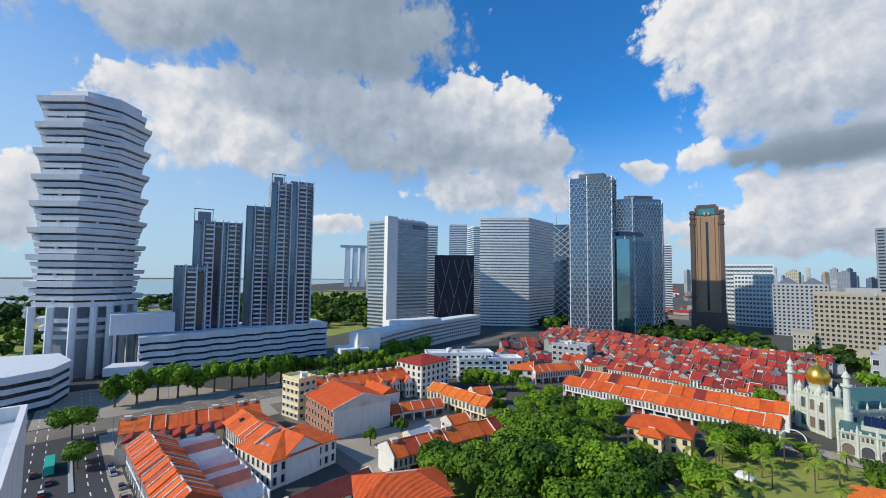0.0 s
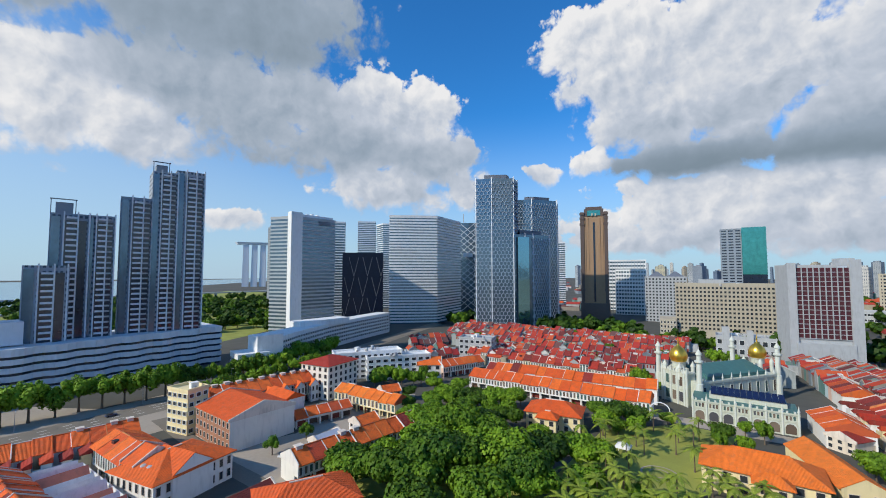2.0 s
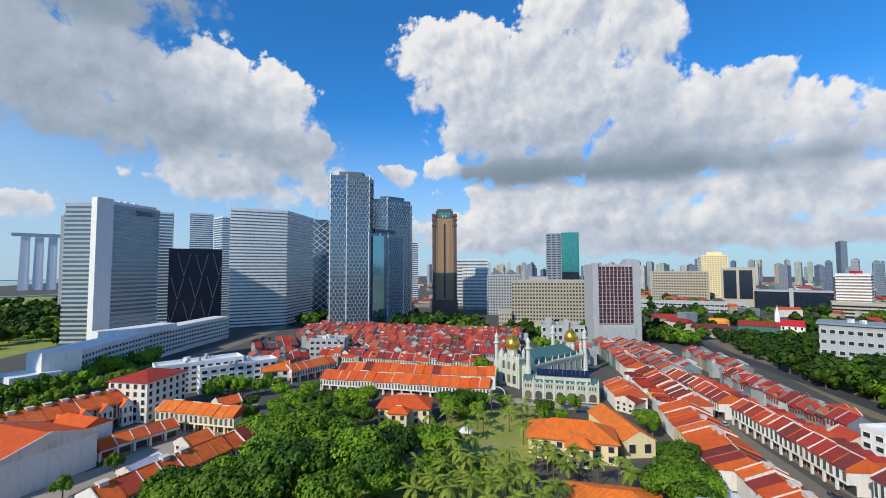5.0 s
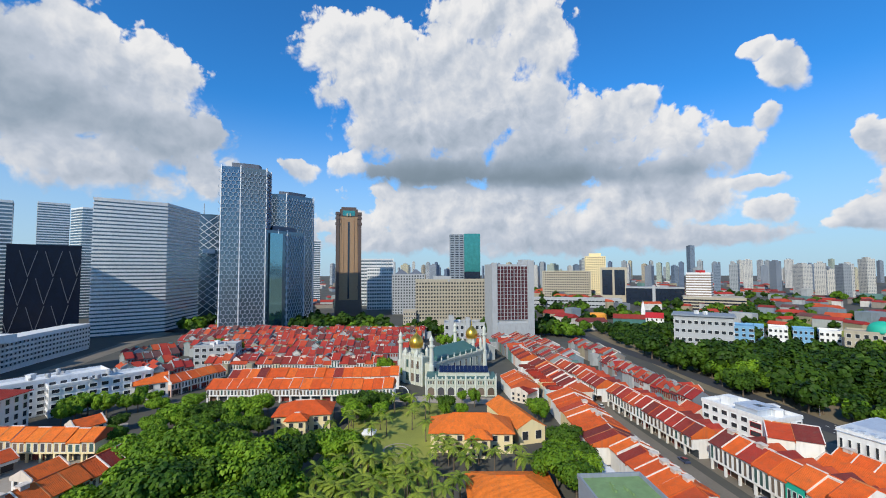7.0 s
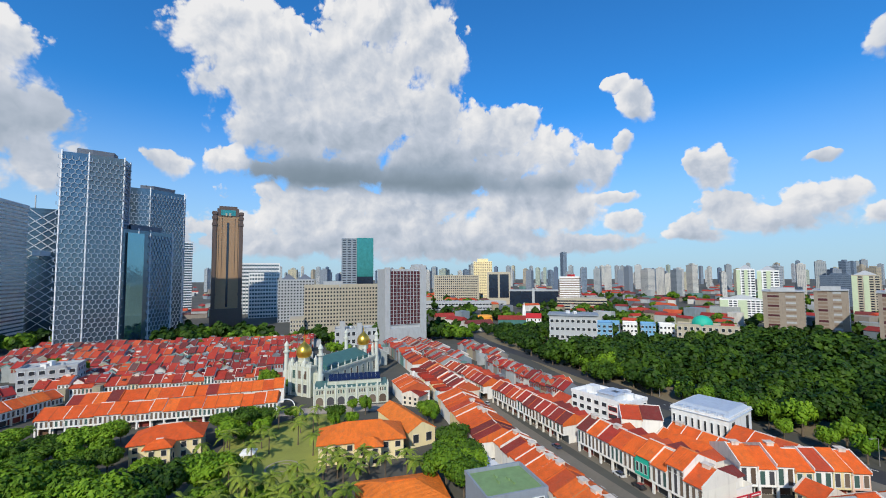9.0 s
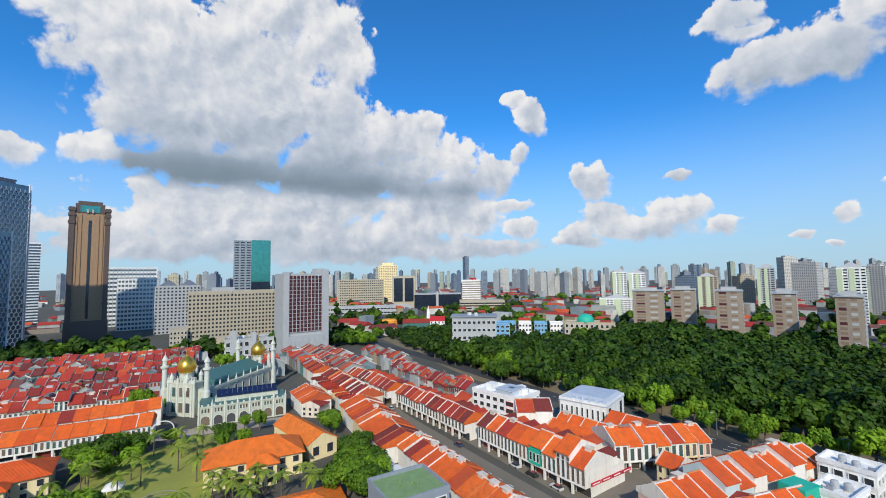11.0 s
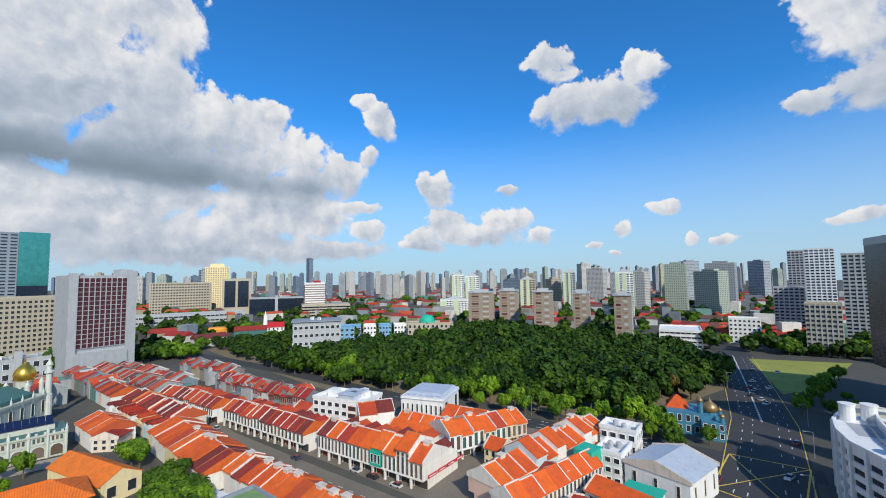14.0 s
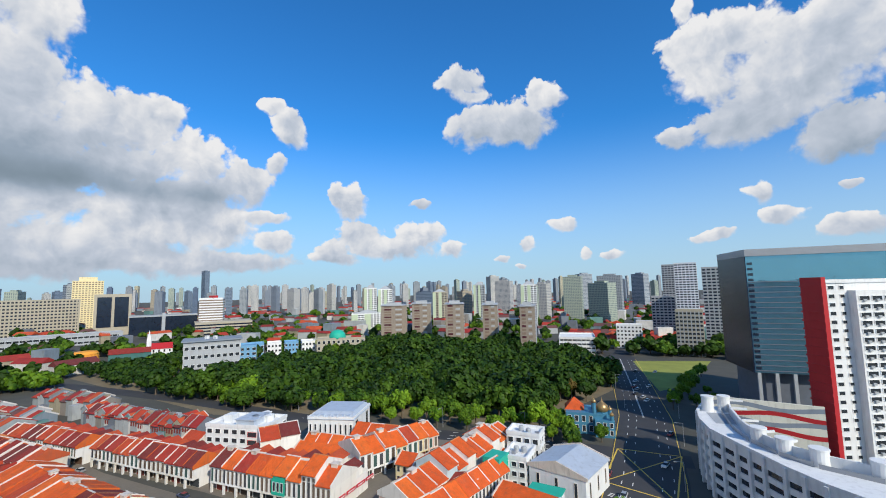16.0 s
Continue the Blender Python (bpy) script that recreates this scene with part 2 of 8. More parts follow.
# ---- materials ----
def material(name, color, rough=0.8, metal=0.0, spread=0.12, scale=0.35, fine=6.0, bump=0.0, palette=None, dirt=0.0, stretch=(1, 1, 1),
             brick=None, spec=0.4, each=0.0):
    """Procedural surface: broad stains and fine grain over a base colour, or over a palette picked per object."""
    m = bpy.data.materials.new(name)
    m.use_nodes = True
    t = m.node_tree
    b = t.nodes["Principled BSDF"]
    b.inputs["Roughness"].default_value, b.inputs["Metallic"].default_value = rough, metal
    b.inputs["Specular IOR Level"].default_value = spec
    tc = nd(t, "ShaderNodeNewGeometry")
    mp = nd(t, "ShaderNodeMapping")
    mp.inputs["Scale"].default_value = stretch
    t.links.new(tc.outputs["Position"], mp.inputs[0])
    base = (*color, 1)
    info = nd(t, "ShaderNodeObjectInfo")
    if palette:
        ramp = nd(t, "ShaderNodeValToRGB")
        ramp.color_ramp.interpolation = "CONSTANT"
        for i, c in enumerate(palette):
            el = ramp.color_ramp.elements[i] if i < 2 else ramp.color_ramp.elements.new(i / len(palette))
            el.position, el.color = i / len(palette), (*c, 1)
        t.links.new(info.outputs["Random"], ramp.inputs[0])
        base = ramp.outputs[0]
    broad = nd(t, "ShaderNodeTexNoise")
    broad.inputs["Scale"].default_value, broad.inputs["Detail"].default_value = scale, 4
    t.links.new(mp.outputs[0], broad.inputs["Vector"])
    small = nd(t, "ShaderNodeTexNoise")
    small.inputs["Scale"].default_value, small.inputs["Detail"].default_value = fine, 3
    t.links.new(mp.outputs[0], small.inputs["Vector"])
    v = maths(t, "ADD", maths(t, "MULTIPLY", maths(t, "SUBTRACT", broad.outputs[0], 0.5), spread * 3.0),
              maths(t, "MULTIPLY", maths(t, "SUBTRACT", small.outputs[0], 0.5), spread * 1.6))
    if each:
        v = maths(t, "ADD", v, maths(t, "MULTIPLY", maths(t, "SUBTRACT", info.outputs["Random"], 0.5), each))
    hsv = nd(t, "ShaderNodeHueSaturation")
    if isinstance(base, tuple):
        hsv.inputs["Color"].default_value = base
    else:
        t.links.new(base, hsv.inputs["Color"])
    t.links.new(maths(t, "ADD", v, 1.0), hsv.inputs["Value"])
    col = hsv.outputs[0]
    if dirt:
        stain = nd(t, "ShaderNodeTexNoise")
        stain.inputs["Scale"].default_value, stain.inputs["Detail"].default_value = 0.8, 6
        ms = nd(t, "ShaderNodeMapping")
        ms.inputs["Scale"].default_value = (1, 1, 0.18)
        t.links.new(tc.outputs["Position"], ms.inputs[0])
        t.links.new(ms.outputs[0], stain.inputs["Vector"])
        mr = nd(t, "ShaderNodeMapRange", in_1=0.52, in_2=0.75, in_3=0.0, in_4=dirt)
        t.links.new(stain.outputs[0], mr.inputs[0])
        col = mixc(t, mr.outputs[0], col, (0.12, 0.10, 0.08))
    t.links.new(col, b.inputs["Base Color"])
    if bump:
        bp = nd(t, "ShaderNodeBump")
        bp.inputs["Strength"].default_value, bp.inputs["Distance"].default_value = min(1.0, bump), 0.08
        t.links.new(small.outputs[0], bp.inputs["Height"])
        t.links.new(bp.outputs[0], b.inputs["Normal"])
    return m


def roof_tiles(name, palette, pitch=0.28):
    """Clay tiles: courses across the slope and rolls down it, with faded and mossy patches."""
    m = material(name, palette[0], 0.75, 0, 0.2, 0.4, 2.2, 0, palette, 0.3)
    t = m.node_tree
    b = t.nodes["Principled BSDF"]
    oc = nd(t, "ShaderNodeTexCoord")
    w = nd(t, "ShaderNodeTexWave", wave_type="BANDS", bands_direction="X")
    w.inputs["Scale"].default_value, w.inputs["Distortion"].default_value = 1.1, 0.4
    t.links.new(oc.outputs["Object"], w.inputs["Vector"])
    w2 = nd(t, "ShaderNodeTexWave", wave_type="BANDS", bands_direction="Y", wave_profile="SAW")
    w2.inputs["Scale"].default_value = 0.8
    t.links.new(oc.outputs["Object"], w2.inputs["Vector"])
    bp = nd(t, "ShaderNodeBump")
    bp.inputs["Strength"].default_value, bp.inputs["Distance"].default_value = 0.7, 0.1
    t.links.new(maths(t, "ADD", w.outputs["Fac"], maths(t, "MULTIPLY", w2.outputs["Fac"], 0.5)), bp.inputs["Height"])
    t.links.new(bp.outputs[0], b.inputs["Normal"])
    return m


def glass_wall(name, color, rough=0.12, spread=0.25, scale=0.25, metal=0.55):
    """Coated curtain-wall glass: a dark mirror, each pane tilted a little."""
    m = material(name, color, rough, metal, spread, scale, 0.9, 0, None, 0, (1, 1, 0.8), spec=0.8)
    t = m.node_tree
    b = t.nodes["Principled BSDF"]
    g = nd(t, "ShaderNodeNewGeometry")
    n = nd(t, "ShaderNodeTexNoise")
    n.inputs["Scale"].default_value = 0.35
    t.links.new(g.outputs["Position"], n.inputs["Vector"])
    bp = nd(t, "ShaderNodeBump")
    bp.inputs["Strength"].default_value, bp.inputs["Distance"].default_value = 0.15, 0.3
    t.links.new(n.outputs[0], bp.inputs["Height"])
    t.links.new(bp.outputs[0], b.inputs["Normal"])
    return m


def leaves(name, dark, light):
    """Foliage: tone varies clump by clump and tree by tree, a little light passes through."""
    m = bpy.data.materials.new(name)
    m.use_nodes = True
    t = m.node_tree
    b = t.nodes["Principled BSDF"]
    g = nd(t, "ShaderNodeNewGeometry")
    info = nd(t, "ShaderNodeObjectInfo")
    f = maths(t, "ADD", maths(t, "MULTIPLY", g.outputs["Random Per Island"], 0.5), maths(t, "MULTIPLY", info.outputs["Random"], 0.5))
    crowns = nd(t, "ShaderNodeTexNoise")
    crowns.inputs["Scale"].default_value, crowns.inputs["Detail"].default_value = 0.11, 2
    t.links.new(g.outputs["Position"], crowns.inputs["Vector"])
    f = maths(t, "ADD", f, maths(t, "MULTIPLY", maths(t, "SUBTRACT", crowns.outputs["Fac"], 0.5), 1.5), None, True)
    t.links.new(mixc(t, f, dark, light), b.inputs["Base Color"])
    b.inputs["Roughness"].default_value = 0.6
    b.inputs["Specular IOR Level"].default_value = 0.25
    through_ = nd(t, "ShaderNodeBsdfTranslucent")
    t.links.new(b.inputs["Base Color"].links[0].from_socket, through_.inputs[0])
    both = nd(t, "ShaderNodeMixShader", in_0=0.16)
    t.links.new(b.outputs[0], both.inputs[1])
    t.links.new(through_.outputs[0], both.inputs[2])
    t.links.new(both.outputs[0], t.nodes["Material Output"].inputs[0])
    return m


M_WHITE = material("white_paint", (0.75, 0.755, 0.75), 0.7, spread=0.06, dirt=0.2)
M_SHOP = material("shophouse_paint", (0.69, 0.67, 0.62), 0.75, spread=0.05, dirt=0.22,
                  palette=[(0.77, 0.75, 0.71), (0.74, 0.62, 0.36), (0.77, 0.76, 0.74), (0.66, 0.58, 0.47), (0.50, 0.64, 0.68), (0.77, 0.75, 0.70), (0.72, 0.50, 0.40), (0.77, 0.76, 0.73)])
M_SHOPW = material("limewash", (0.77, 0.75, 0.71), 0.75, spread=0.05, dirt=0.2, palette=[(0.77, 0.75, 0.71), (0.78, 0.77, 0.75), (0.74, 0.71, 0.64)])
M_CREAM = material("cream_paint", (0.78, 0.66, 0.38), 0.75, spread=0.06, dirt=0.2)
M_ROOF = roof_tiles("orange_tiles", [(0.76, 0.125, 0.014), (0.72, 0.11, 0.013), (0.78, 0.145, 0.018), (0.66, 0.095, 0.014)])
M_ROOFR = roof_tiles("red_tiles", [(0.40, 0.036, 0.020), (0.50, 0.062, 0.020), (0.28, 0.030, 0.020), (0.52, 0.08, 0.022), (0.19, 0.03, 0.024)])
M_ROOFO = roof_tiles("bright_tiles", [(0.80, 0.19, 0.02), (0.76, 0.165, 0.018)])
M_TRIM = material("white_ridge", (0.66, 0.58, 0.50), 0.8, spread=0.12, dirt=0.45)
M_PARTY = material("party_wall_cap", (0.5, 0.3, 0.2), 0.8, spread=0.15, dirt=0.45,
                   palette=[(0.72, 0.67, 0.61), (0.60, 0.12, 0.02), (0.56, 0.11, 0.02), (0.58, 0.22, 0.08), (0.70, 0.64, 0.58), (0.46, 0.09, 0.03), (0.74, 0.70, 0.66)])
M_LIME = material("limewashed_cap", (0.72, 0.68, 0.62), 0.8, spread=0.08, dirt=0.3)
M_DARK = material("dark_glass", (0.035, 0.042, 0.05), 0.15, 0.1, 0.2, spec=0.6)
M_SHUT = material("timber_shutter", (0.2, 0.15, 0.1), 0.7, palette=[(0.10, 0.07, 0.05), (0.05, 0.10, 0.09), (0.16, 0.12, 0.09), (0.06, 0.06, 0.07)])
M_FRONT = material("shop_front", (0.08, 0.06, 0.05), 0.6, palette=[(0.06, 0.05, 0.045), (0.14, 0.08, 0.05), (0.05, 0.06, 0.07), (0.22, 0.04, 0.03)])
M_CONC = material("pale_concrete", (0.39, 0.41, 0.43), 0.8, spread=0.08, dirt=0.2)
M_BAND = material("grey_cladding", (0.67, 0.70, 0.74), 0.6, spread=0.04, dirt=0.15)
M_GREY = material("grey_render", (0.24, 0.28, 0.33), 0.8, spread=0.08, dirt=0.2)
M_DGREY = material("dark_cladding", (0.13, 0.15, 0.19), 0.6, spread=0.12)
M_GLASS = glass_wall("blue_glass", (0.12, 0.19, 0.25))
M_GLASSD = glass_wall("smoked_glass", (0.014, 0.022, 0.04), 0.14, metal=0.0)
M_NAVY = glass_wall("navy_glass", (0.006, 0.012, 0.032), 0.25, metal=0.0)
M_NAVY.node_tree.nodes["Principled BSDF"].inputs["Specular IOR Level"].default_value = 0.25
M_TEAL = glass_wall("teal_glass", (0.06, 0.30, 0.28), 0.15)
M_SKYGLASS = glass_wall("mirror_glass", (0.22, 0.42, 0.50), 0.04, 0.05, metal=0.85)
M_BEIGE = material("beige_render", (0.43, 0.385, 0.30), 0.8, spread=0.05, dirt=0.2)
M_GRANITE = material("brown_granite", (0.34, 0.22, 0.13), 0.4, spread=0.1, fine=1.5)
M_GRANITED = material("dark_granite", (0.11, 0.08, 0.07), 0.4, spread=0.1)
M_BRICKF = material("old_brick", (0.36, 0.17, 0.10), 0.85, spread=0.2, dirt=0.3)
M_PINKR = material("faded_sheet_roof", (0.58, 0.40, 0.36), 0.7, spread=0.15, dirt=0.25, palette=[(0.58, 0.20, 0.13), (0.72, 0.70, 0.69), (0.66, 0.42, 0.36), (0.72, 0.67, 0.65)])
M_GOLD = material("gold_leaf", (0.86, 0.52, 0.08), 0.28, 0.9, 0.08)
M_BRONZE = material("dull_bronze", (0.42, 0.27, 0.12), 0.35, 0.6, 0.1)
M_JADE = material("jade_roof", (0.05, 0.15, 0.14), 0.5, spread=0.15, dirt=0.2)
M_PALE = material("pale_stone", (0.70, 0.68, 0.58), 0.8, spread=0.07, dirt=0.3)
M_MOSQ = material("mosque_render", (0.50, 0.52, 0.43), 0.8, spread=0.07, dirt=0.25)
M_MOSQT = material("mosque_trim", (0.56, 0.59, 0.53), 0.7, spread=0.06, dirt=0.2)
M_HDB = material("weathered_flats_render", (0.29, 0.245, 0.20), 0.85, spread=0.1, dirt=0.3)
M_SOLAR = material("solar_panel", (0.015, 0.02, 0.06), 0.12, 0.2, 0.1, spec=0.8)
M_ASPHALT = material("asphalt", (0.050, 0.051, 0.055), 0.85, spread=0.2, scale=0.06, fine=1.5, bump=0.2)
# lighter, warmer asphalt: the tan of sunshine is mixed into the base colour
M_ROADSUN = material("sunlit_asphalt", (0.19, 0.165, 0.13), 0.9, spread=0.18, scale=0.08, fine=1.2, bump=0.2, dirt=0.2)
M_PAVE = material("paving", (0.36, 0.31, 0.25), 0.9, spread=0.15, scale=0.05, fine=0.8)
M_GROUND = material("town_ground", (0.085, 0.083, 0.07), 0.95, spread=0.3, scale=0.012, fine=0.12)
M_GRASS = material("grass", (0.27, 0.29, 0.06), 0.95, spread=0.25, scale=0.08, fine=2.0, bump=0.5)
M_EARTH = material("bare_earth", (0.20, 0.16, 0.10), 0.95, spread=0.2, scale=0.1, fine=1.0)
M_LINE = material("road_paint", (0.75, 0.74, 0.70), 0.7, spread=0.15)
M_YLINE = material("yellow_road_paint", (0.72, 0.50, 0.08), 0.7, spread=0.15)
M_WATER = material("sea_water", (0.14, 0.22, 0.27), 0.15, 0.2, 0.1, 0.004, 0.05)
M_LEAF = leaves("broad_leaves", (0.026, 0.078, 0.005), (0.17, 0.30, 0.014))
M_LEAFW = leaves("wood_leaves", (0.009, 0.033, 0.003), (0.062, 0.130, 0.008))
M_LEAFM = leaves("mid_leaves", (0.012, 0.042, 0.004), (0.090, 0.175, 0.009))
M_LEAFL = leaves("bright_leaves", (0.055, 0.145, 0.007), (0.23, 0.38, 0.018))
M_LEAFB = leaves("bronze_leaves", (0.08, 0.07, 0.015), (0.20, 0.13, 0.03))
M_PALM = leaves("palm_fronds", (0.09, 0.16, 0.012), (0.32, 0.38, 0.05))
M_BARK = material("bark", (0.13, 0.10, 0.07), 0.95, spread=0.25, fine=4)
M_RED = material("red_paint", (0.45, 0.02, 0.025), 0.6, spread=0.06)
M_MAROON = material("maroon_panel", (0.075, 0.018, 0.025), 0.4, spread=0.15)
M_GREENP = material("green_paint", (0.02, 0.42, 0.30), 0.6, spread=0.06)
M_GREENR = material("green_roof_paint", (0.19, 0.30, 0.13), 0.85, spread=0.12, fine=0.7, dirt=0.2)
M_PALEGREEN = material("pale_green_paint", (0.50, 0.58, 0.40), 0.75, spread=0.06, dirt=0.15)
M_BLUE = material("blue_paint", (0.16, 0.36, 0.56), 0.65, spread=0.06, dirt=0.15)
M_MBLUE = material("mosque_blue_tile", (0.06, 0.21, 0.32), 0.5, spread=0.15, fine=2.0)
M_ORANGE = material("orange_paint", (0.80, 0.33, 0.04), 0.7, spread=0.06)
M_SHADE = material("shade_metal", (0.36, 0.42, 0.50), 0.5, 0.2, spread=0.06)
M_METAL = material("galvanised_roof", (0.55, 0.60, 0.66), 0.5, 0.3, spread=0.08, dirt=0.2)
M_STEEL = material("grey_steel", (0.35, 0.36, 0.38), 0.5, 0.5, spread=0.05)
M_SIGN = material("red_sign", (0.55, 0.02, 0.04), 0.5, spread=0.03)
M_FLAT = material("far_render", (0.7, 0.68, 0.62), 0.85, spread=0.05,
                  palette=[(0.70, 0.69, 0.66), (0.62, 0.64, 0.66), (0.74, 0.70, 0.58), (0.58, 0.55, 0.50), (0.72, 0.72, 0.70), (0.45, 0.50, 0.56), (0.66, 0.56, 0.44), (0.78, 0.77, 0.74)])
M_FARG = material("far_glass", (0.14, 0.2, 0.28), 0.3, 0.3, spread=0.1, palette=[(0.12, 0.18, 0.28), (0.2, 0.26, 0.33), (0.09, 0.13, 0.2)])
M_BROWN = material("brown_cladding", (0.22, 0.16, 0.12), 0.7, spread=0.08)
M_FARWALL = material("far_row_walls", (0.75, 0.72, 0.66), 0.8, spread=0.2, scale=0.12, dirt=0.3)
M_FARROOF = material("far_row_roofs", (0.5, 0.09, 0.04), 0.8, spread=0.22, scale=0.12, fine=0.6, dirt=0.3)
for far_mat, tones in ((M_FARWALL, [(0.37, 0.39, 0.40), (0.34, 0.30, 0.21), (0.21, 0.26, 0.30), (0.40, 0.42, 0.43), (0.26, 0.23, 0.20), (0.16, 0.18, 0.21), (0.30, 0.33, 0.33), (0.62, 0.60, 0.56), (0.12, 0.24, 0.22)]),
                       (M_FARROOF, [(0.36, 0.030, 0.022), (0.46, 0.055, 0.022), (0.22, 0.024, 0.020), (0.50, 0.08, 0.025), (0.15, 0.03, 0.028), (0.34, 0.035, 0.025), (0.14, 0.06, 0.055), (0.30, 0.025, 0.022), (0.40, 0.04, 0.022)])):
    ft = far_mat.node_tree
    fr = nd(ft, "ShaderNodeValToRGB")
    fr.color_ramp.interpolation = "CONSTANT"
    for i_, c_ in enumerate(tones):
        el_ = fr.color_ramp.elements[i_] if i_ < 2 else fr.color_ramp.elements.new(i_ / len(tones))
        el_.position, el_.color = i_ / len(tones), (*c_, 1)
    fg = nd(ft, "ShaderNodeNewGeometry")
    ft.links.new(fg.outputs["Random Per Island"], fr.inputs[0])
    ft.links.new(fr.outputs[0], [n for n in ft.nodes if n.type == "HUE_SAT"][0].inputs["Color"])


def far_facade(name, palette, floor=3.1, bay=3.4, glass=(0.10, 0.13, 0.17)):
    """Render with storeys of small windows, for blocks too far off to tell them apart."""
    m = material(name, palette[0], 0.8, 0, 0.05, 0.02, 0.3, 0, palette)
    t = m.node_tree
    b = t.nodes["Principled BSDF"]
    base = b.inputs["Base Color"].links[0].from_socket
    oc = nd(t, "ShaderNodeTexCoord")
    s = nd(t, "ShaderNodeSeparateXYZ")
    t.links.new(oc.outputs["Object"], s.inputs[0])
    fz = maths(t, "FRACT", maths(t, "DIVIDE", s.outputs[2], floor))
    fx = maths(t, "FRACT", maths(t, "DIVIDE", maths(t, "ADD", s.outputs[0], s.outputs[1]), bay))
    g = nd(t, "ShaderNodeNewGeometry")
    ns = nd(t, "ShaderNodeSeparateXYZ")
    t.links.new(g.outputs["Normal"], ns.inputs[0])
    wall = maths(t, "LESS_THAN", maths(t, "ABSOLUTE", ns.outputs[2]), 0.5)
    win = maths(t, "MULTIPLY", maths(t, "MULTIPLY", maths(t, "GREATER_THAN", fz, 0.55), maths(t, "GREATER_THAN", fx, 0.45)), wall)
    t.links.new(mixc(t, win, base, glass), b.inputs["Base Color"])
    return m


M_FARFLAT = far_facade("far_flats", [(0.459, 0.451, 0.435), (0.303, 0.328, 0.344), (0.476, 0.435, 0.303), (0.254, 0.279, 0.303), (0.492, 0.484, 0.459), (0.344, 0.394, 0.32), (0.385, 0.328, 0.238), (0.205, 0.238, 0.287), (0.508, 0.492, 0.451)])
M_FAROFF = far_facade("far_offices", [(0.164, 0.213, 0.279), (0.344, 0.377, 0.41), (0.115, 0.156, 0.23), (0.426, 0.443, 0.459)], 3.8, 1.8, (0.041, 0.0656, 0.107))
M_SKIN = far_facade("tower_skin", [(0.30, 0.35, 0.41), (0.24, 0.29, 0.35), (0.34, 0.38, 0.43)], 3.3, 2.4, (0.05, 0.075, 0.11))
M_CAR = material("car_paint", (0.6, 0.6, 0.6), 0.3, 0.2, 0.02, palette=[(0.7, 0.7, 0.7), (0.04, 0.04, 0.045), (0.35, 0.36, 0.38), (0.75, 0.75, 0.73), (0.3, 0.03, 0.03), (0.06, 0.08, 0.15)], spec=0.6)
M_TYRE = material("rubber", (0.02, 0.02, 0.02), 0.9)


# ---- builders ----
def slab(bm, x0, x1, y0, y1, z0, z1):
    """A box."""
    v = [bm.verts.new((x, y, z)) for z in (z0, z1) for x, y in ((x0, y0), (x1, y0), (x1, y1), (x0, y1))]
    for f in ((3, 2, 1, 0), (4, 5, 6, 7), (0, 1, 5, 4), (1, 2, 6, 5), (2, 3, 7, 6), (3, 0, 4, 7)):
        bm.faces.new([v[i] for i in f])


def prism(bm, pts, z0, z1, top=None):
    """An upright prism on a ring of points given counter-clockwise; top: another ring for the upper end."""
    n = len(pts)
    a = [bm.verts.new((p[0], p[1], z0)) for p in pts]
    b = [bm.verts.new((p[0], p[1], z1)) for p in (top or pts)]
    bm.faces.new(a[::-1])
    bm.faces.new(b)
    for i in range(n):
        j = (i + 1) % n
        bm.faces.new((a[i], a[j], b[j], b[i]))


def turned(bm, profile, n=16, cx=0, cy=0):
    """A surface of revolution from (radius, height) pairs."""
    rings = [[bm.verts.new((cx + r * math.cos(2 * math.pi * i / n), cy + r * math.sin(2 * math.pi * i / n), z)) for i in range(n)] for r, z in profile]
    for a, b in zip(rings, rings[1:]):
        for i in range(n):
            j = (i + 1) % n
            bm.faces.new((a[i], a[j], b[j], b[i]))
    bm.faces.new(rings[0][::-1])
    bm.faces.new(rings[-1])


def mesh_of(name, bm, mats):
    me = bpy.data.meshes.new(name)
    bm.normal_update()
    bm.to_mesh(me)
    bm.free()
    for m in mats if isinstance(mats, (list, tuple)) else [mats]:
        me.materials.append(m)
    return me


def part(name, bm, mats, parent=None, label="", m=None):
    """One bmesh (or a shared mesh) as one object, under a thing or a part."""
    ob = new(name, mesh_of(name, bm, mats) if isinstance(bm, bmesh.types.BMesh) else bm)
    if parent:
        ob.parent = parent
    if m:
        ob.matrix_basis = m
    if label:
        tagged(ob, label)
    return ob


def thing(name, label, category, m=None, group="", kind=""):
    e = new(name)
    e.empty_display_size = 1
    if m:
        e.matrix_basis = m
    return tagged(e, label, category, group, kind)


def boxes(*specs):
    bm = bmesh.new()
    for s in specs:
        slab(bm, *s)
    return bm


def along(p0, p1, z=0):
    """A pose at p0 whose x runs to p1, and the length between."""
    dx, dy = p1[0] - p0[0], p1[1] - p0[1]
    return pose(p0[0], p0[1], z, 0, 0, math.degrees(math.atan2(dy, dx))), math.hypot(dx, dy)


WINDOWS = {}


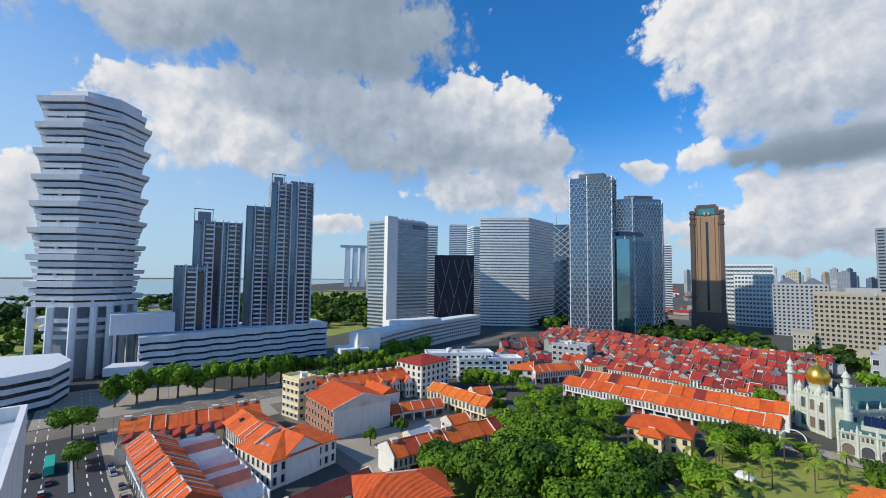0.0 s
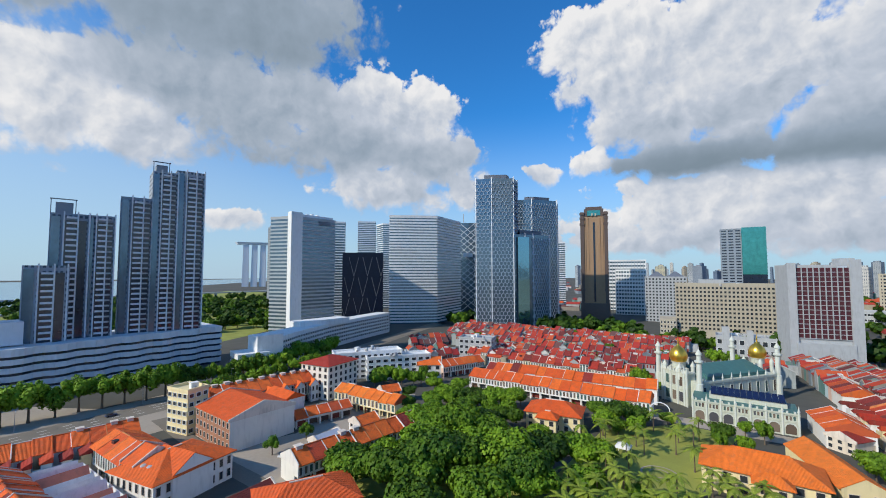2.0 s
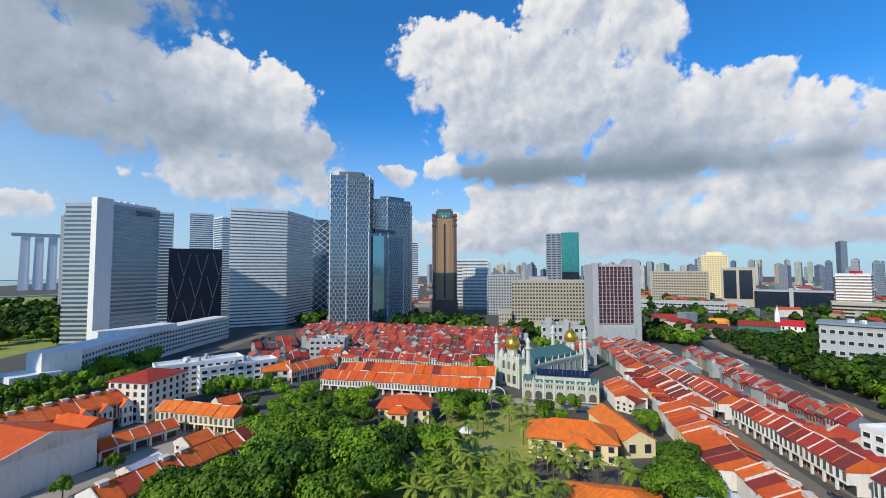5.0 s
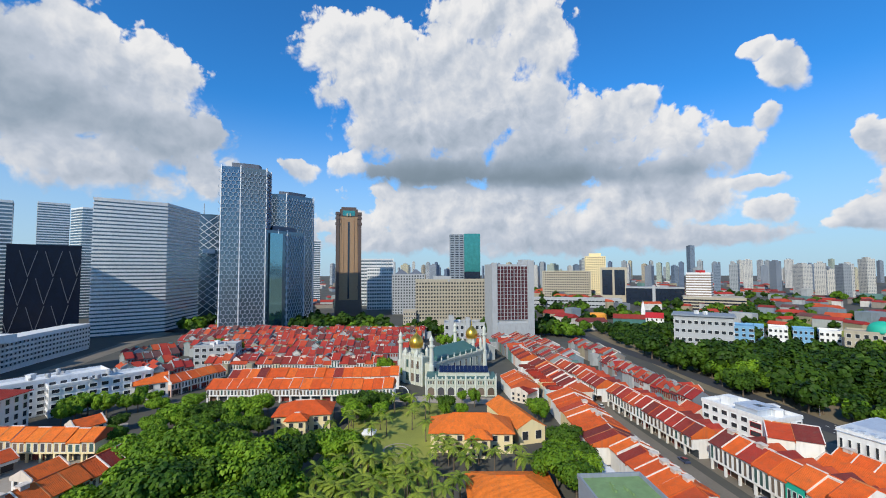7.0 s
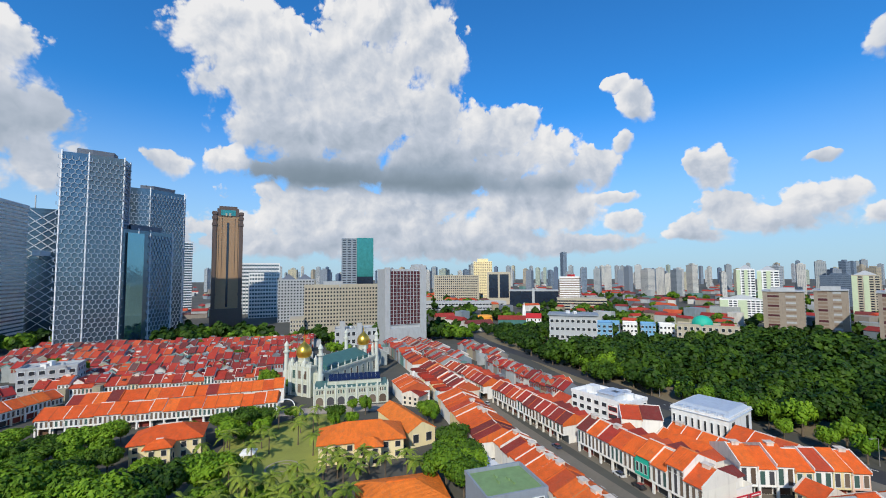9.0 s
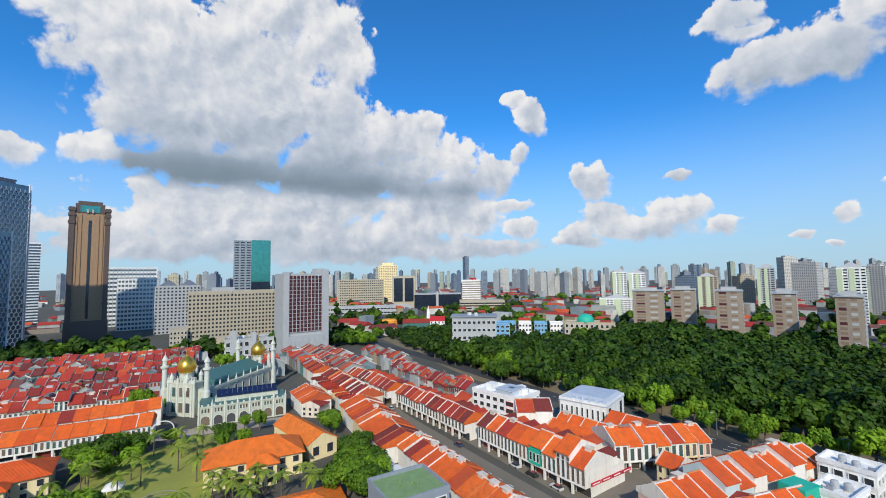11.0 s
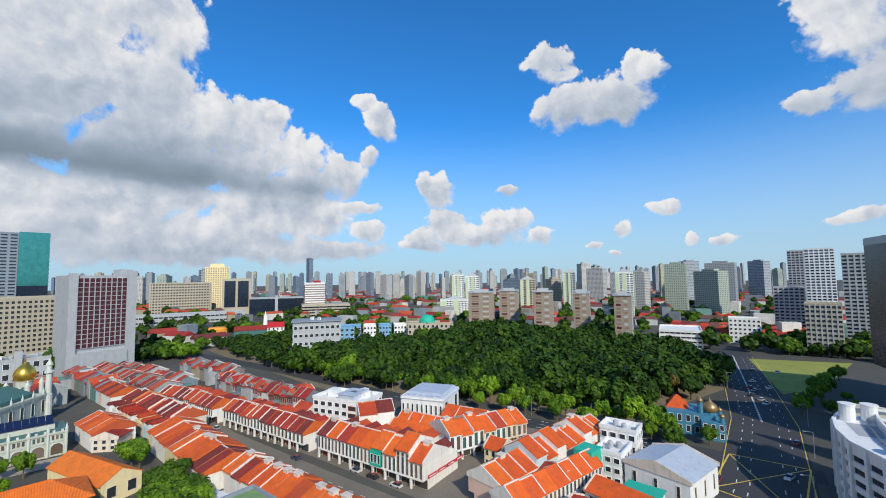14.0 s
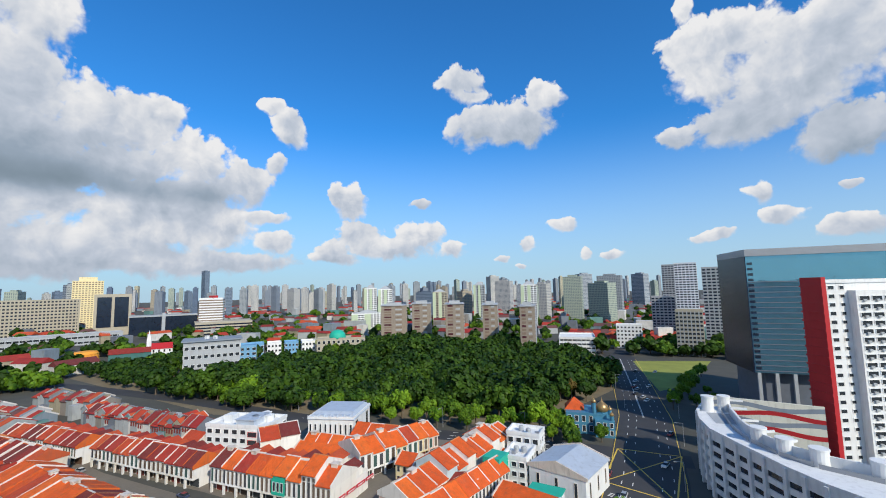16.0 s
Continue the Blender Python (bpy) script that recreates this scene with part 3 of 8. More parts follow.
def window_mesh(w, h, deep=0.18, bars=1, frame_mat=None, pane_mat=None):
    """A framed window facing -y: frame proud of the wall with the pane set back in it, one mesh shared by all of its size."""
    key = (round(w, 2), round(h, 2), deep, bars, frame_mat and frame_mat.name, pane_mat and pane_mat.name)
    if key not in WINDOWS:
        bm = bmesh.new()
        t = min(0.14, w * 0.12)
        rings = []
        for k, y in ((t, 0.02), (t, -deep), (0, -deep), (0, -0.03)):
            rings.append([bm.verts.new(q) for q in ((-w / 2 - k, y, -k), (w / 2 + k, y, -k), (w / 2 + k, y, h + k), (-w / 2 - k, y, h + k))])
        for r, s in zip(rings, rings[1:]):
            for i in range(4):
                j = (i + 1) % 4
                bm.faces.new((r[i], r[j], s[j], s[i]))
        bm.faces.new(rings[-1]).material_index = 1
        bmesh.ops.recalc_face_normals(bm, faces=bm.faces)
        WINDOWS[key] = mesh_of("window", bm, [frame_mat or M_WHITE, pane_mat or M_DARK])
    return WINDOWS[key]


def window_grid(parent, p0, p1, z0, z1, cols, rows, wf=0.6, hf=0.6, frame_mat=None, pane_mat=None, deep=0.2, skip=None, bars=0):
    """Windows on the wall from p0 to p1 (local to the parent; its outside on the right hand), one object each."""
    m, ln = along(p0, p1)
    cw, ch = ln / cols, (z1 - z0) / rows
    me = window_mesh(cw * wf, ch * hf, deep, bars, frame_mat, pane_mat)
    for r in range(rows):
        for c in range(cols):
            if skip and skip(c, r):
                continue
            part("window", me, None, parent, "", m @ pose(cw * (c + 0.5), 0, z0 + ch * (r + (1 - hf) / 2)))


# ---- shophouses ----
HOUSES = {}


def shophouse(w, d, h, rise, wall, roof, style):
    """A two-storey terraced shophouse facing -y: walls with gables, tiled roof, party wall, upper windows, covered walkway."""
    top = thing("shophouse", "terraced shophouse with clay-tiled roof and shuttered windows", "house", group="terraced shophouses")
    low = 3.2
    bm = bmesh.new()
    mid = d * 0.45
    # gabled body above the walkway, set back below
    prof = [(0, low), (d, low), (d, h), (mid, h + rise), (0, h)]
    a = [bm.verts.new((0.05, y, z)) for y, z in prof]
    b = [bm.verts.new((w - 0.05, y, z)) for y, z in prof]
    bm.faces.new(a[::-1])
    bm.faces.new(b)
    for i in range(5):
        j = (i + 1) % 5
        bm.faces.new((a[i], a[j], b[j], b[i]))
    slab(bm, 0.05, w - 0.05, 2.2, d, 0, low)
    slab(bm, 0.05, 0.75, 0.0, 0.6, 0, low)
    slab(bm, 0.05, w - 0.05, -0.12, 0.0, h - 0.75, h - 0.45)
    slab(bm, 0.05, w - 0.05, -0.12, 0.0, low - 0.1, low + 0.2)
    part("wall", bm, wall, top)
    bm = bmesh.new()
    t = 0.22
    for ys, ye, zs, ze in ((-0.7, mid, h - 0.7 * rise / mid, h + rise), (d + 0.6, mid, h - 0.6 * rise / (d - mid), h + rise)):
        v = [bm.verts.new(p) for p in ((0, ys, zs + 0.02), (w, ys, zs + 0.02), (w, ye, ze + 0.02), (0, ye, ze + 0.02))]
        u = [bm.verts.new(p) for p in ((0, ys, zs + t), (w, ys, zs + t), (w, ye, ze + t), (0, ye, ze + t))]
        if ys > ye:
            v.reverse(), u.reverse()
        bm.faces.new(v[::-1])
        bm.faces.new(u)
        for i in range(4):
            j = (i + 1) % 4
            bm.faces.new((v[i], v[j], u[j], u[i]))
    part("roof", bm, roof, top)
    # ridge cap and party wall standing above the tiles
    bm = boxes((0, w, mid - 0.18, mid + 0.18, h + rise + 0.05, h + rise + 0.36))
    cap = M_LIME if "white" in style else M_PARTY
    part("ridge_cap", bm, M_PARTY if style != "plain" else roof, top)
    up = 0.55 if "white" in style else 0.3
    ring = [(-0.5, h - 0.9), (-0.5, h + up - 0.2), (mid, h + rise + up), (d + 0.4, h + up - 0.2), (d + 0.4, h - 0.9)]
    for x in (0, w) if "end" in style else (0,):
        bm = bmesh.new()
        a = [bm.verts.new((x - 0.14, y, z)) for y, z in ring]
        b = [bm.verts.new((x + 0.14, y, z)) for y, z in ring]
        bm.faces.new(a)
        bm.faces.new(b[::-1])
        for i in range(5):
            j = (i + 1) % 5
            bm.faces.new((a[j], a[i], b[i], b[j]))
        part("party_wall", bm, cap, top)
    if "wing" in style:
        # narrow rear wing with a roof falling to one side
        wx, wd, wz = w * 0.58, 6.5, h - 1.4
        part("rear_wing", boxes((0.1, wx, d, d + wd, 0, wz), (w - 0.2, w, d, d + wd, 0, wz - 1.6), (0.1, w, d + wd, d + wd + 0.2, 0, wz - 1.2)), wall, top)
        bm = bmesh.new()
        prism(bm, [(-0.1, d - 0.2), (wx + 0.5, d - 0.2), (wx + 0.5, d + wd + 0.4), (-0.1, d + wd + 0.4)], wz, wz + 0.2)
        prism(bm, [(-0.1, d - 0.2), (wx + 0.5, d - 0.2), (wx + 0.5, d + wd + 0.4), (-0.1, d + wd + 0.4)], wz + 0.2, wz + 1.7, [(-0.1, d - 0.2), (0.3, d - 0.2), (0.3, d + wd + 0.4), (-0.1, d + wd + 0.4)])
        part("rear_roof", bm, M_ROOFR, top)
    n = 3 if w > 5.05 else 2
    hi = h - low - 1.6
    me = window_mesh(w / n * 0.55, hi, 0.1, 1, M_WHITE, M_SHUT if style != "glass" else M_DARK)
    for i in range(n):
        part("window", me, None, top, "", pose(w * (i + 0.5) / n, 0, low + 0.55))
    if h > 9.5:
        for i in range(n):
            part("window", window_mesh(w / n * 0.55, 1.3, 0.1, 1, M_WHITE, M_SHUT), None, top, "", pose(w * (i + 0.5) / n, 0, h - 2.2))
    part("shop_front", boxes((0.5, w - 0.1, 2.1, 2.25, 0.15, low - 0.4)), M_FRONT, top)
    if "jack" in style:
        part("roof_vent", boxes((w * 0.3, w * 0.7, mid - 0.9, mid + 0.9, h + rise - 0.3, h + rise + 0.75), (w * 0.25, w * 0.75, mid - 1.1, mid + 1.1, h + rise + 0.75, h + rise + 0.95)), M_TRIM, top)
    elif "skylight" in style:
        z = h + rise * 0.55
        part("roof_window", boxes((w * 0.35, w * 0.65, mid * 0.42, mid * 0.68, z - 0.4, z + 0.75)), M_DARK, top)
    return top


def house(w, d, h, rise, wall, roof, style, m):
    """The first of its kind is built, the rest are copies."""
    key = (round(w, 1), round(d, 1), round(h, 1), round(rise, 1), wall.name, roof.name, style)
    if key not in HOUSES:
        HOUSES[key] = shophouse(key[0], key[1], key[2], key[3], wall, roof, style)
        HOUSES[key].matrix_basis = m
        return HOUSES[key]
    return copy_thing(HOUSES[key], m)


def terrace(p0, p1, d, h=7.6, rise=3.0, unit=5.5, wall=None, roof=None, styles=("tiles", "tiles", "jack"), seed=1, step=0.0):
    """Shophouses side by side from p0 to p1, fronts on the right hand of that way."""
    rng = random.Random(seed)
    m, ln = along(p0, p1)
    n = max(1, round(ln / unit))
    w = ln / n
    for i in range(n):
        dh = rng.choice((0, 0, 0, 0.4, -0.4, 0.8 if step else 0, 2.4 if step else 0))
        r = roof or M_ROOF
        if rng.random() < 0.06:
            r = {M_ROOF: M_ROOFR, M_ROOFR: M_ROOF}.get(r, r)
        style = styles[rng.randrange(len(styles))] + ("_end" if i == n - 1 else "")
        house(w, d, h + dh, rise, wall or M_SHOP, r, style, m @ pose(w * i, 0, 0))


def hipped(name, label, p0, p1, d, h, rise, wall, roof, rows=2, cols=6, eave=0.9, inset=None, pane=None, wf=0.42, base_z=0.0):
    """A house of its own with a hipped roof; p0 to p1 is its front, on the right hand."""
    m, w = along(p0, p1, base_z)
    top = thing(name, label, "house", m)
    bm = boxes((0, w, 0, d, 0, h))
    part("wall", bm, wall, top)
    bm = bmesh.new()
    k = min(d / 2, w / 2) if inset is None else inset
    ring = [(-eave, -eave), (w + eave, -eave), (w + eave, d + eave), (-eave, d + eave)]
    if w >= d:
        ridge = [(k, d / 2 - .05), (w - k, d / 2 - .05), (w - k, d / 2 + .05), (k, d / 2 + .05)]
    else:
        ridge = [(w / 2 - .05, k), (w / 2 + .05, k), (w / 2 + .05, d - k), (w / 2 - .05, d - k)]
    prism(bm, ring, h, h + 0.25)
    prism(bm, ring, h + 0.25, h + rise, ridge)
    part("roof", bm, roof, top)
    bm = bmesh.new()
    slab(bm, ridge[0][0], ridge[2][0], ridge[0][1] - .15, ridge[2][1] + .15, h + rise - 0.1, h + rise + 0.22)
    part("ridge_cap", bm, M_ROOFO if roof is M_ROOFO else M_TRIM, top)
    for a, b, c in (((0, 0), (w, 0), cols), ((w, 0), (w, d), max(1, round(cols * d / w))), ((0, d), (0, 0), max(1, round(cols * d / w)))):
        window_grid(top, a, b, 0.4, h - 0.2, c, rows, wf, 0.6, M_TRIM, pane or M_DARK, 0.12, bars=1)
    return top


def gabled(name, label, p0, p1, d, h, rise, wall, roof, cols=5, rows=2, ridge_along=True, wf=0.42, parapet=True, category="house"):
    """A house with a gabled roof; p0 to p1 is its front."""
    m, w = along(p0, p1)
    top = thing(name, label, category, m)
    bm = bmesh.new()
    if ridge_along:
        prof = [(0, 0), (d, 0), (d, h), (d / 2, h + rise), (0, h)]
        ends = [[bm.verts.new((x, y, z)) for y, z in prof] for x in (0, w)]
    else:
        prof = [(w, 0), (0, 0), (0, h), (w / 2, h + rise), (w, h)]
        ends = [[bm.verts.new((x, y, z)) for x, z in prof] for y in (0, d)]
    bm.faces.new(ends[0][::-1])
    bm.faces.new(ends[1])
    for i in range(5):
        j = (i + 1) % 5
        bm.faces.new((ends[0][i], ends[0][j], ends[1][j], ends[1][i]))
    part("wall", bm, wall, top)
    bm = bmesh.new()
    o, t = 0.6, 0.25
    half, long = (d / 2, w) if ridge_along else (w / 2, d)
    for s in (1, -1):
        pts = [(-0.1, half - s * (half + o), h - o * rise / half), (long + 0.1, half - s * (half + o), h - o * rise / half), (long + 0.1, half, h + rise), (-0.1, half, h + rise)]
        if not ridge_along:
            pts = [(y, x, z) for x, y, z in pts]
        v = [bm.verts.new((x, y, z + 0.03)) for x, y, z in pts]
        u = [bm.verts.new((x, y, z + t)) for x, y, z in pts]
        bm.faces.new(v)
        bm.faces.new(u[::-1])
        for i in range(4):
            j = (i + 1) % 4
            bm.faces.new((v[j], v[i], u[i], u[j]))
    bmesh.ops.recalc_face_normals(bm, faces=bm.faces)
    part("roof", bm, roof, top)
    if parapet:
        for e in (0, long):
            ring = [(-o, h - 0.5), (-o, h + 0.5), (half, h + rise + 0.6), (2 * half + o, h + 0.5), (2 * half + o, h - 0.5)]
            bm = bmesh.new()
            vs = [[bm.verts.new((e + k, y, z) if ridge_along else (y, e + k, z)) for y, z in ring] for k in (-0.2, 0.2)]
            bm.faces.new(vs[0])
            bm.faces.new(vs[1][::-1])
            for i in range(5):
                j = (i + 1) % 5
                bm.faces.new((vs[0][j], vs[0][i], vs[1][i], vs[1][j]))
            bmesh.ops.recalc_face_normals(bm, faces=bm.faces)
            part("parapet", bm, M_TRIM, top)
    for a, b, c in (((0, 0), (w, 0), cols), ((w, 0), (w, d), max(1, round(cols * d / w))), ((0, d), (0, 0), max(1, round(cols * d / w)))):
        if cols:
            window_grid(top, a, b, 0.4, h - 0.1, c, rows, wf, 0.55, M_TRIM, M_DARK, 0.12, bars=1)
    return top


# ---- towers ----
def offset_ring(pts, k):
    """The counter-clockwise ring pushed outwards by k, square to its sides."""
    out = []
    for i, (x, y) in enumerate(pts):
        (ax, ay), (bx, by) = pts[i - 1], pts[(i + 1) % len(pts)]
        n1 = Vector((y - ay, ax - x)).normalized()
        n2 = Vector((by - y, x - bx)).normalized()
        n = (n1 + n2).normalized()
        d = k / max(0.5, n.dot(n1))
        out.append((x + n.x * d, y + n.y * d))
    return out


def banded_tower(name, label, pts, z0, z1, floors, core, band, share=0.45, proud=0.35, category="building", roof=True, plant=None):
    """A tower of glass storeys between spandrel bands; each band is a part."""
    cx, cy = sum(p[0] for p in pts) / len(pts), sum(p[1] for p in pts) / len(pts)
    top = thing(name, label, category, pose(cx, cy, 0))
    loc = [(x - cx, y - cy) for x, y in pts]
    if sum(p[0] * q[1] - q[0] * p[1] for p, q in zip(loc, loc[1:] + loc[:1])) < 0:
        loc.reverse()
    bm = bmesh.new()
    prism(bm, loc, z0, z1)
    part("glazed_core", bm, core, top)
    fh = (z1 - z0) / floors
    bm = bmesh.new()
    prism(bm, offset_ring(loc, proud), 0, fh * share)
    me = mesh_of("spandrel", bm, band)
    for i in range(floors):
        part("spandrel", me, None, top, "", pose(0, 0, z0 + fh * (i + 1 - share)))
    if roof:
        bm = bmesh.new()
        prism(bm, offset_ring(loc, proud * 1.2), z1, z1 + 1.2)
        part("roof_parapet", bm, band, top)
    if plant:
        bm = bmesh.new()
        prism(bm, [(x * plant[0], y * plant[0]) for x, y in loc], z1 + 1.2, z1 + 1.2 + plant[1])
        part("plant_room", bm, M_GREY, top)
    return top


def rect(x, y, w, d, deg=0):
    c, s = math.cos(radians(deg)), math.sin(radians(deg))
    return [(x + c * a - s * b, y + s * a + c * b) for a, b in ((-w / 2, -d / 2), (w / 2, -d / 2), (w / 2, d / 2), (-w / 2, d / 2))]


def block(name, label, p0, p1, d, z0, z1, cols, rows, wall, wf=0.6, hf=0.5, frame_mat=None, pane_mat=None, sides=True, deep=0.25, category="building", top_h=1.2, group="", z_first=None, strips=False):
    """A plain block with a grid of windows on its front (p0 to p1, right hand) and its sides."""
    m, w = along(p0, p1)
    top = thing(name, label, category, m, group)
    part("wall", boxes((0, w, 0, d, z0, z1)), wall, top)
    part("roof_parapet", boxes((-.2, w + .2, -.2, 0.3, z1, z1 + top_h), (-.2, w + .2, d - 0.3, d + .2, z1, z1 + top_h), (-.2, .3, .3, d - .3, z1, z1 + top_h), (w - .3, w + .2, .3, d - .3, z1, z1 + top_h)), wall, top)
    zf = z0 if z_first is None else z_first
    if strips:
        # long window rows with piers between, for slabs far off
        window_grid(top, (0, 0), (w, 0), zf, z1, 1, rows, 0.95, hf, frame_mat, pane_mat, deep)
        if sides:
            window_grid(top, (0, d), (0, 0), zf, z1, 1, rows, 0.9, hf, frame_mat, pane_mat, deep)
        me = mesh_of("pier", boxes((-w / cols * (1 - wf) / 2, w / cols * (1 - wf) / 2, -deep - 0.1, 0, zf, z1)), frame_mat or wall)
        for i in range(1, cols):
            part("pier", me, None, top, "", pose(w * i / cols, 0, 0))
        return top
    window_grid(top, (0, 0), (w, 0), zf, z1, cols, rows, wf, hf, frame_mat, pane_mat, deep)
    if sides:
        n = max(1, round(cols * d / w))
        window_grid(top, (0, d), (0, 0), zf, z1, n, rows, wf, hf, frame_mat, pane_mat, deep)
        window_grid(top, (w, 0), (w, d), zf, z1, n, rows, wf, hf, frame_mat, pane_mat, deep)
    return top


# ---- trees ----
def leaf_clump(verts, faces, c, s, rng, out):
    """A bent leaf spray of two quads at c, its face turned roughly outwards."""
    n = (out + Vector((rng.uniform(-1, 1), rng.uniform(-1, 1), rng.uniform(-0.6, 1))) * 0.55).normalized()
    a = n.cross(Vector((rng.uniform(-1, 1), rng.uniform(-1, 1), rng.uniform(-1, 1)))).normalized()
    b = n.cross(a)
    i = len(verts)
    for u, v, k in ((-1, -.6, -.25), (0, -.7, .1), (1, -.5, -.2), (1, .6, -.25), (0, .7, .12), (-1, .5, -.2)):
        verts.append(c + a * (u * s) + b * (v * s) + n * (k * s))
    faces += [(i, i + 1, i + 4, i + 5), (i + 1, i + 2, i + 3, i + 4)]


def tree_parts(height, spread, crown_h, n, leaf, seed, size=0.55, lobes=9):
    """Trunk with limbs, and a crown of leaf sprays in uneven lobes; returns both meshes."""
    rng = random.Random(seed)
    bm = bmesh.new()
    trunk_h = height - crown_h * 0.75
    r = height * 0.022 + 0.06
    turned(bm, [(r * 1.5, 0), (r * 1.05, height * 0.08), (r * 0.8, trunk_h)], 7)
    cents = []
    for i in range(lobes):
        a = 2 * math.pi * (i + rng.uniform(-.3, .3)) / lobes * 1.0
        k = rng.uniform(0.25, 0.75) if i else 0
        c = Vector((math.cos(a) * spread * k, math.sin(a) * spread * k, height - crown_h * rng.uniform(0.35, 0.62) * (1 if i else 0.7)))
        cents.append((c, spread * rng.uniform(0.30, 0.46), crown_h * rng.uniform(0.26, 0.40)))
        base = Vector((0, 0, trunk_h * 0.85))
        d = c - base
        side = d.cross(Vector((0, 0, 1)))
        side = side.normalized() if side.length > 1e-3 else Vector((1, 0, 0))
        up = d.cross(side).normalized()
        ra, rb = r * 0.5, r * 0.15
        v = [bm.verts.new(base + side * ra * math.cos(t) + up * ra * math.sin(t)) for t in (0, 2.1, 4.2)]
        u = [bm.verts.new(c + side * rb * math.cos(t) + up * rb * math.sin(t)) for t in (0, 2.1, 4.2)]
        for q in range(3):
            bm.faces.new((v[q], v[(q + 1) % 3], u[(q + 1) % 3], u[q]))
    trunk = mesh_of("trunk", bm, M_BARK)
    verts, faces = [], []
    for i in range(n):
        c, rx, rz = cents[rng.randrange(lobes)]
        d = Vector((rng.gauss(0, 1), rng.gauss(0, 1), rng.gauss(0.15, 1))).normalized() * (rng.random() ** 0.28)
        leaf_clump(verts, faces, c + Vector((d.x * rx, d.y * rx, d.z * rz)), size * rng.uniform(0.6, 1.3), rng, d.normalized())
    me = bpy.data.meshes.new("crown")
    me.from_pydata(verts, [], faces)
    me.materials.append(leaf)
    return trunk, me


TREES = {
    "rain": [(15, 10, 9, 4200, M_LEAF, 11, 0.52, 17), (13, 8.5, 8.5, 3600, M_LEAFM, 12, 0.5, 15), (14, 9, 9, 3800, M_LEAFL, 13, 0.5, 16)],
    "street": [(10, 4.6, 7, 1500, M_LEAFL, 21, 0.38, 9), (9, 4.2, 6.5, 1300, M_LEAF, 22, 0.38, 8), (11, 5, 8, 1600, M_LEAFL, 23, 0.38, 9)],
    "wood": [(17, 7.5, 16, 1000, M_LEAFW, 31, 0.95, 12), (14, 7, 13.5, 900, M_LEAFM, 32, 0.9, 10), (20, 8.5, 18, 1100, M_LEAFW, 33, 0.95, 13), (13, 6.5, 12.5, 850, M_LEAFM, 34, 0.85, 10)],
    "deep": [(17, 7.5, 15, 480, M_LEAFW, 61, 1.3, 11), (15, 7, 13, 440, M_LEAFW, 62, 1.25, 10), (19, 8.5, 16.5, 520, M_LEAFM, 63, 1.3, 9)],
    "far": [(13, 8, 11, 260, M_LEAFW, 41, 1.7, 8), (12, 8, 10, 240, M_LEAF, 42, 1.7, 8)],
    "bronze": [(18, 6, 9, 900, M_LEAFB, 51, 0.7, 8)],
}
MADE = {}
tree_rng = random.Random(5)


def tree(kind, x, y, scale=1.0, label="", z=0.0):
    i = tree_rng.randrange(len(TREES[kind]))
    if (kind, i) not in MADE:
        MADE[(kind, i)] = tree_parts(*TREES[kind][i])
    trunk, crown = MADE[(kind, i)]
    s = scale * tree_rng.uniform(0.85, 1.15)
    m = pose(x, y, z, 0, 0, tree_rng.uniform(0, 360)) @ Matrix.Diagonal((s, s, s * tree_rng.uniform(0.9, 1.1), 1))
    names = {"rain": "wide-spreading rain tree with a dense dark green crown", "street": "rounded green street tree beside the road",
             "wood": "tall dense tree of the burial-ground wood", "deep": "tall dense tree", "far": "green park tree far off", "bronze": "tree with bronze-brown young leaves"}
    t = thing("tree", label or names[kind], "tree", m, kind + " trees")
    part("trunk", trunk, None, t)
    part("crown", crown, None, t)
    return t


PALMS = []


def palm(x, y, h, seed=0):
    """A feather palm: ringed trunk and drooping fronds, each a part."""
    rng = random.Random(seed)
    if not PALMS:
        for k in range(2):
            bm = bmesh.new()
            n = 15
            for i in range(n):
                u0, u1 = i / n, (i + 0.85) / n
                for s in (1, -1):
                    def at(u, wd):
                        return (3.4 * u, s * wd, 1.3 * u - (2.6 + k * 0.8) * u * u)
                    w0, w1 = 0.75 * math.sin(math.pi * (0.12 + 0.85 * u0)), 0.75 * math.sin(math.pi * (0.12 + 0.85 * u1)) * 0.5
                    q = [at(u0, 0), at(u1, 0), at(u1 + 0.10, (w0 + w1) * 0.6), at(u0 + 0.11, w0)]
                    q = [(a, b, c - abs(b) * 0.35) for a, b, c in q]
                    vs = [bm.verts.new(p) for p in (q if s > 0 else q[::-1])]
                    bm.faces.new(vs)
            PALMS.append(mesh_of("frond", bm, M_PALM))
        bm = bmesh.new()
        turned(bm, [(0.26, 0), (0.17, 0.15), (0.15, 0.5), (0.13, 1.0)], 8)
        PALMS.append(mesh_of("trunk", bm, M_BARK))
    t = thing("palm_tree", "tall feather palm with arching pale green fronds", "palm", pose(x, y, 0, 0, 0, rng.uniform(0, 360)), "garden palms")
    part("trunk", PALMS[2], None, t, "", Matrix.Diagonal((1.2, 1.2, h, 1)))
    n = 9
    for i in range(n):
        part("frond", PALMS[i % 2], None, t, "", pose(0, 0, h - 0.1, 0, rng.uniform(-38, 22), i * 360 / n + rng.uniform(-9, 9)))
    return t


def sheet(name, pts, z, mat, label, category):
    """A flat piece of the ground, a thin slab."""
    bm = bmesh.new()
    vs = [bm.verts.new((x, y, z)) for x, y in pts]
    f = bm.faces.new(vs)
    f.normal_update()
    if f.normal.z < 0:
        f.normal_flip()
    return tagged(part(name, bm, mat), label, category, kind="structure")


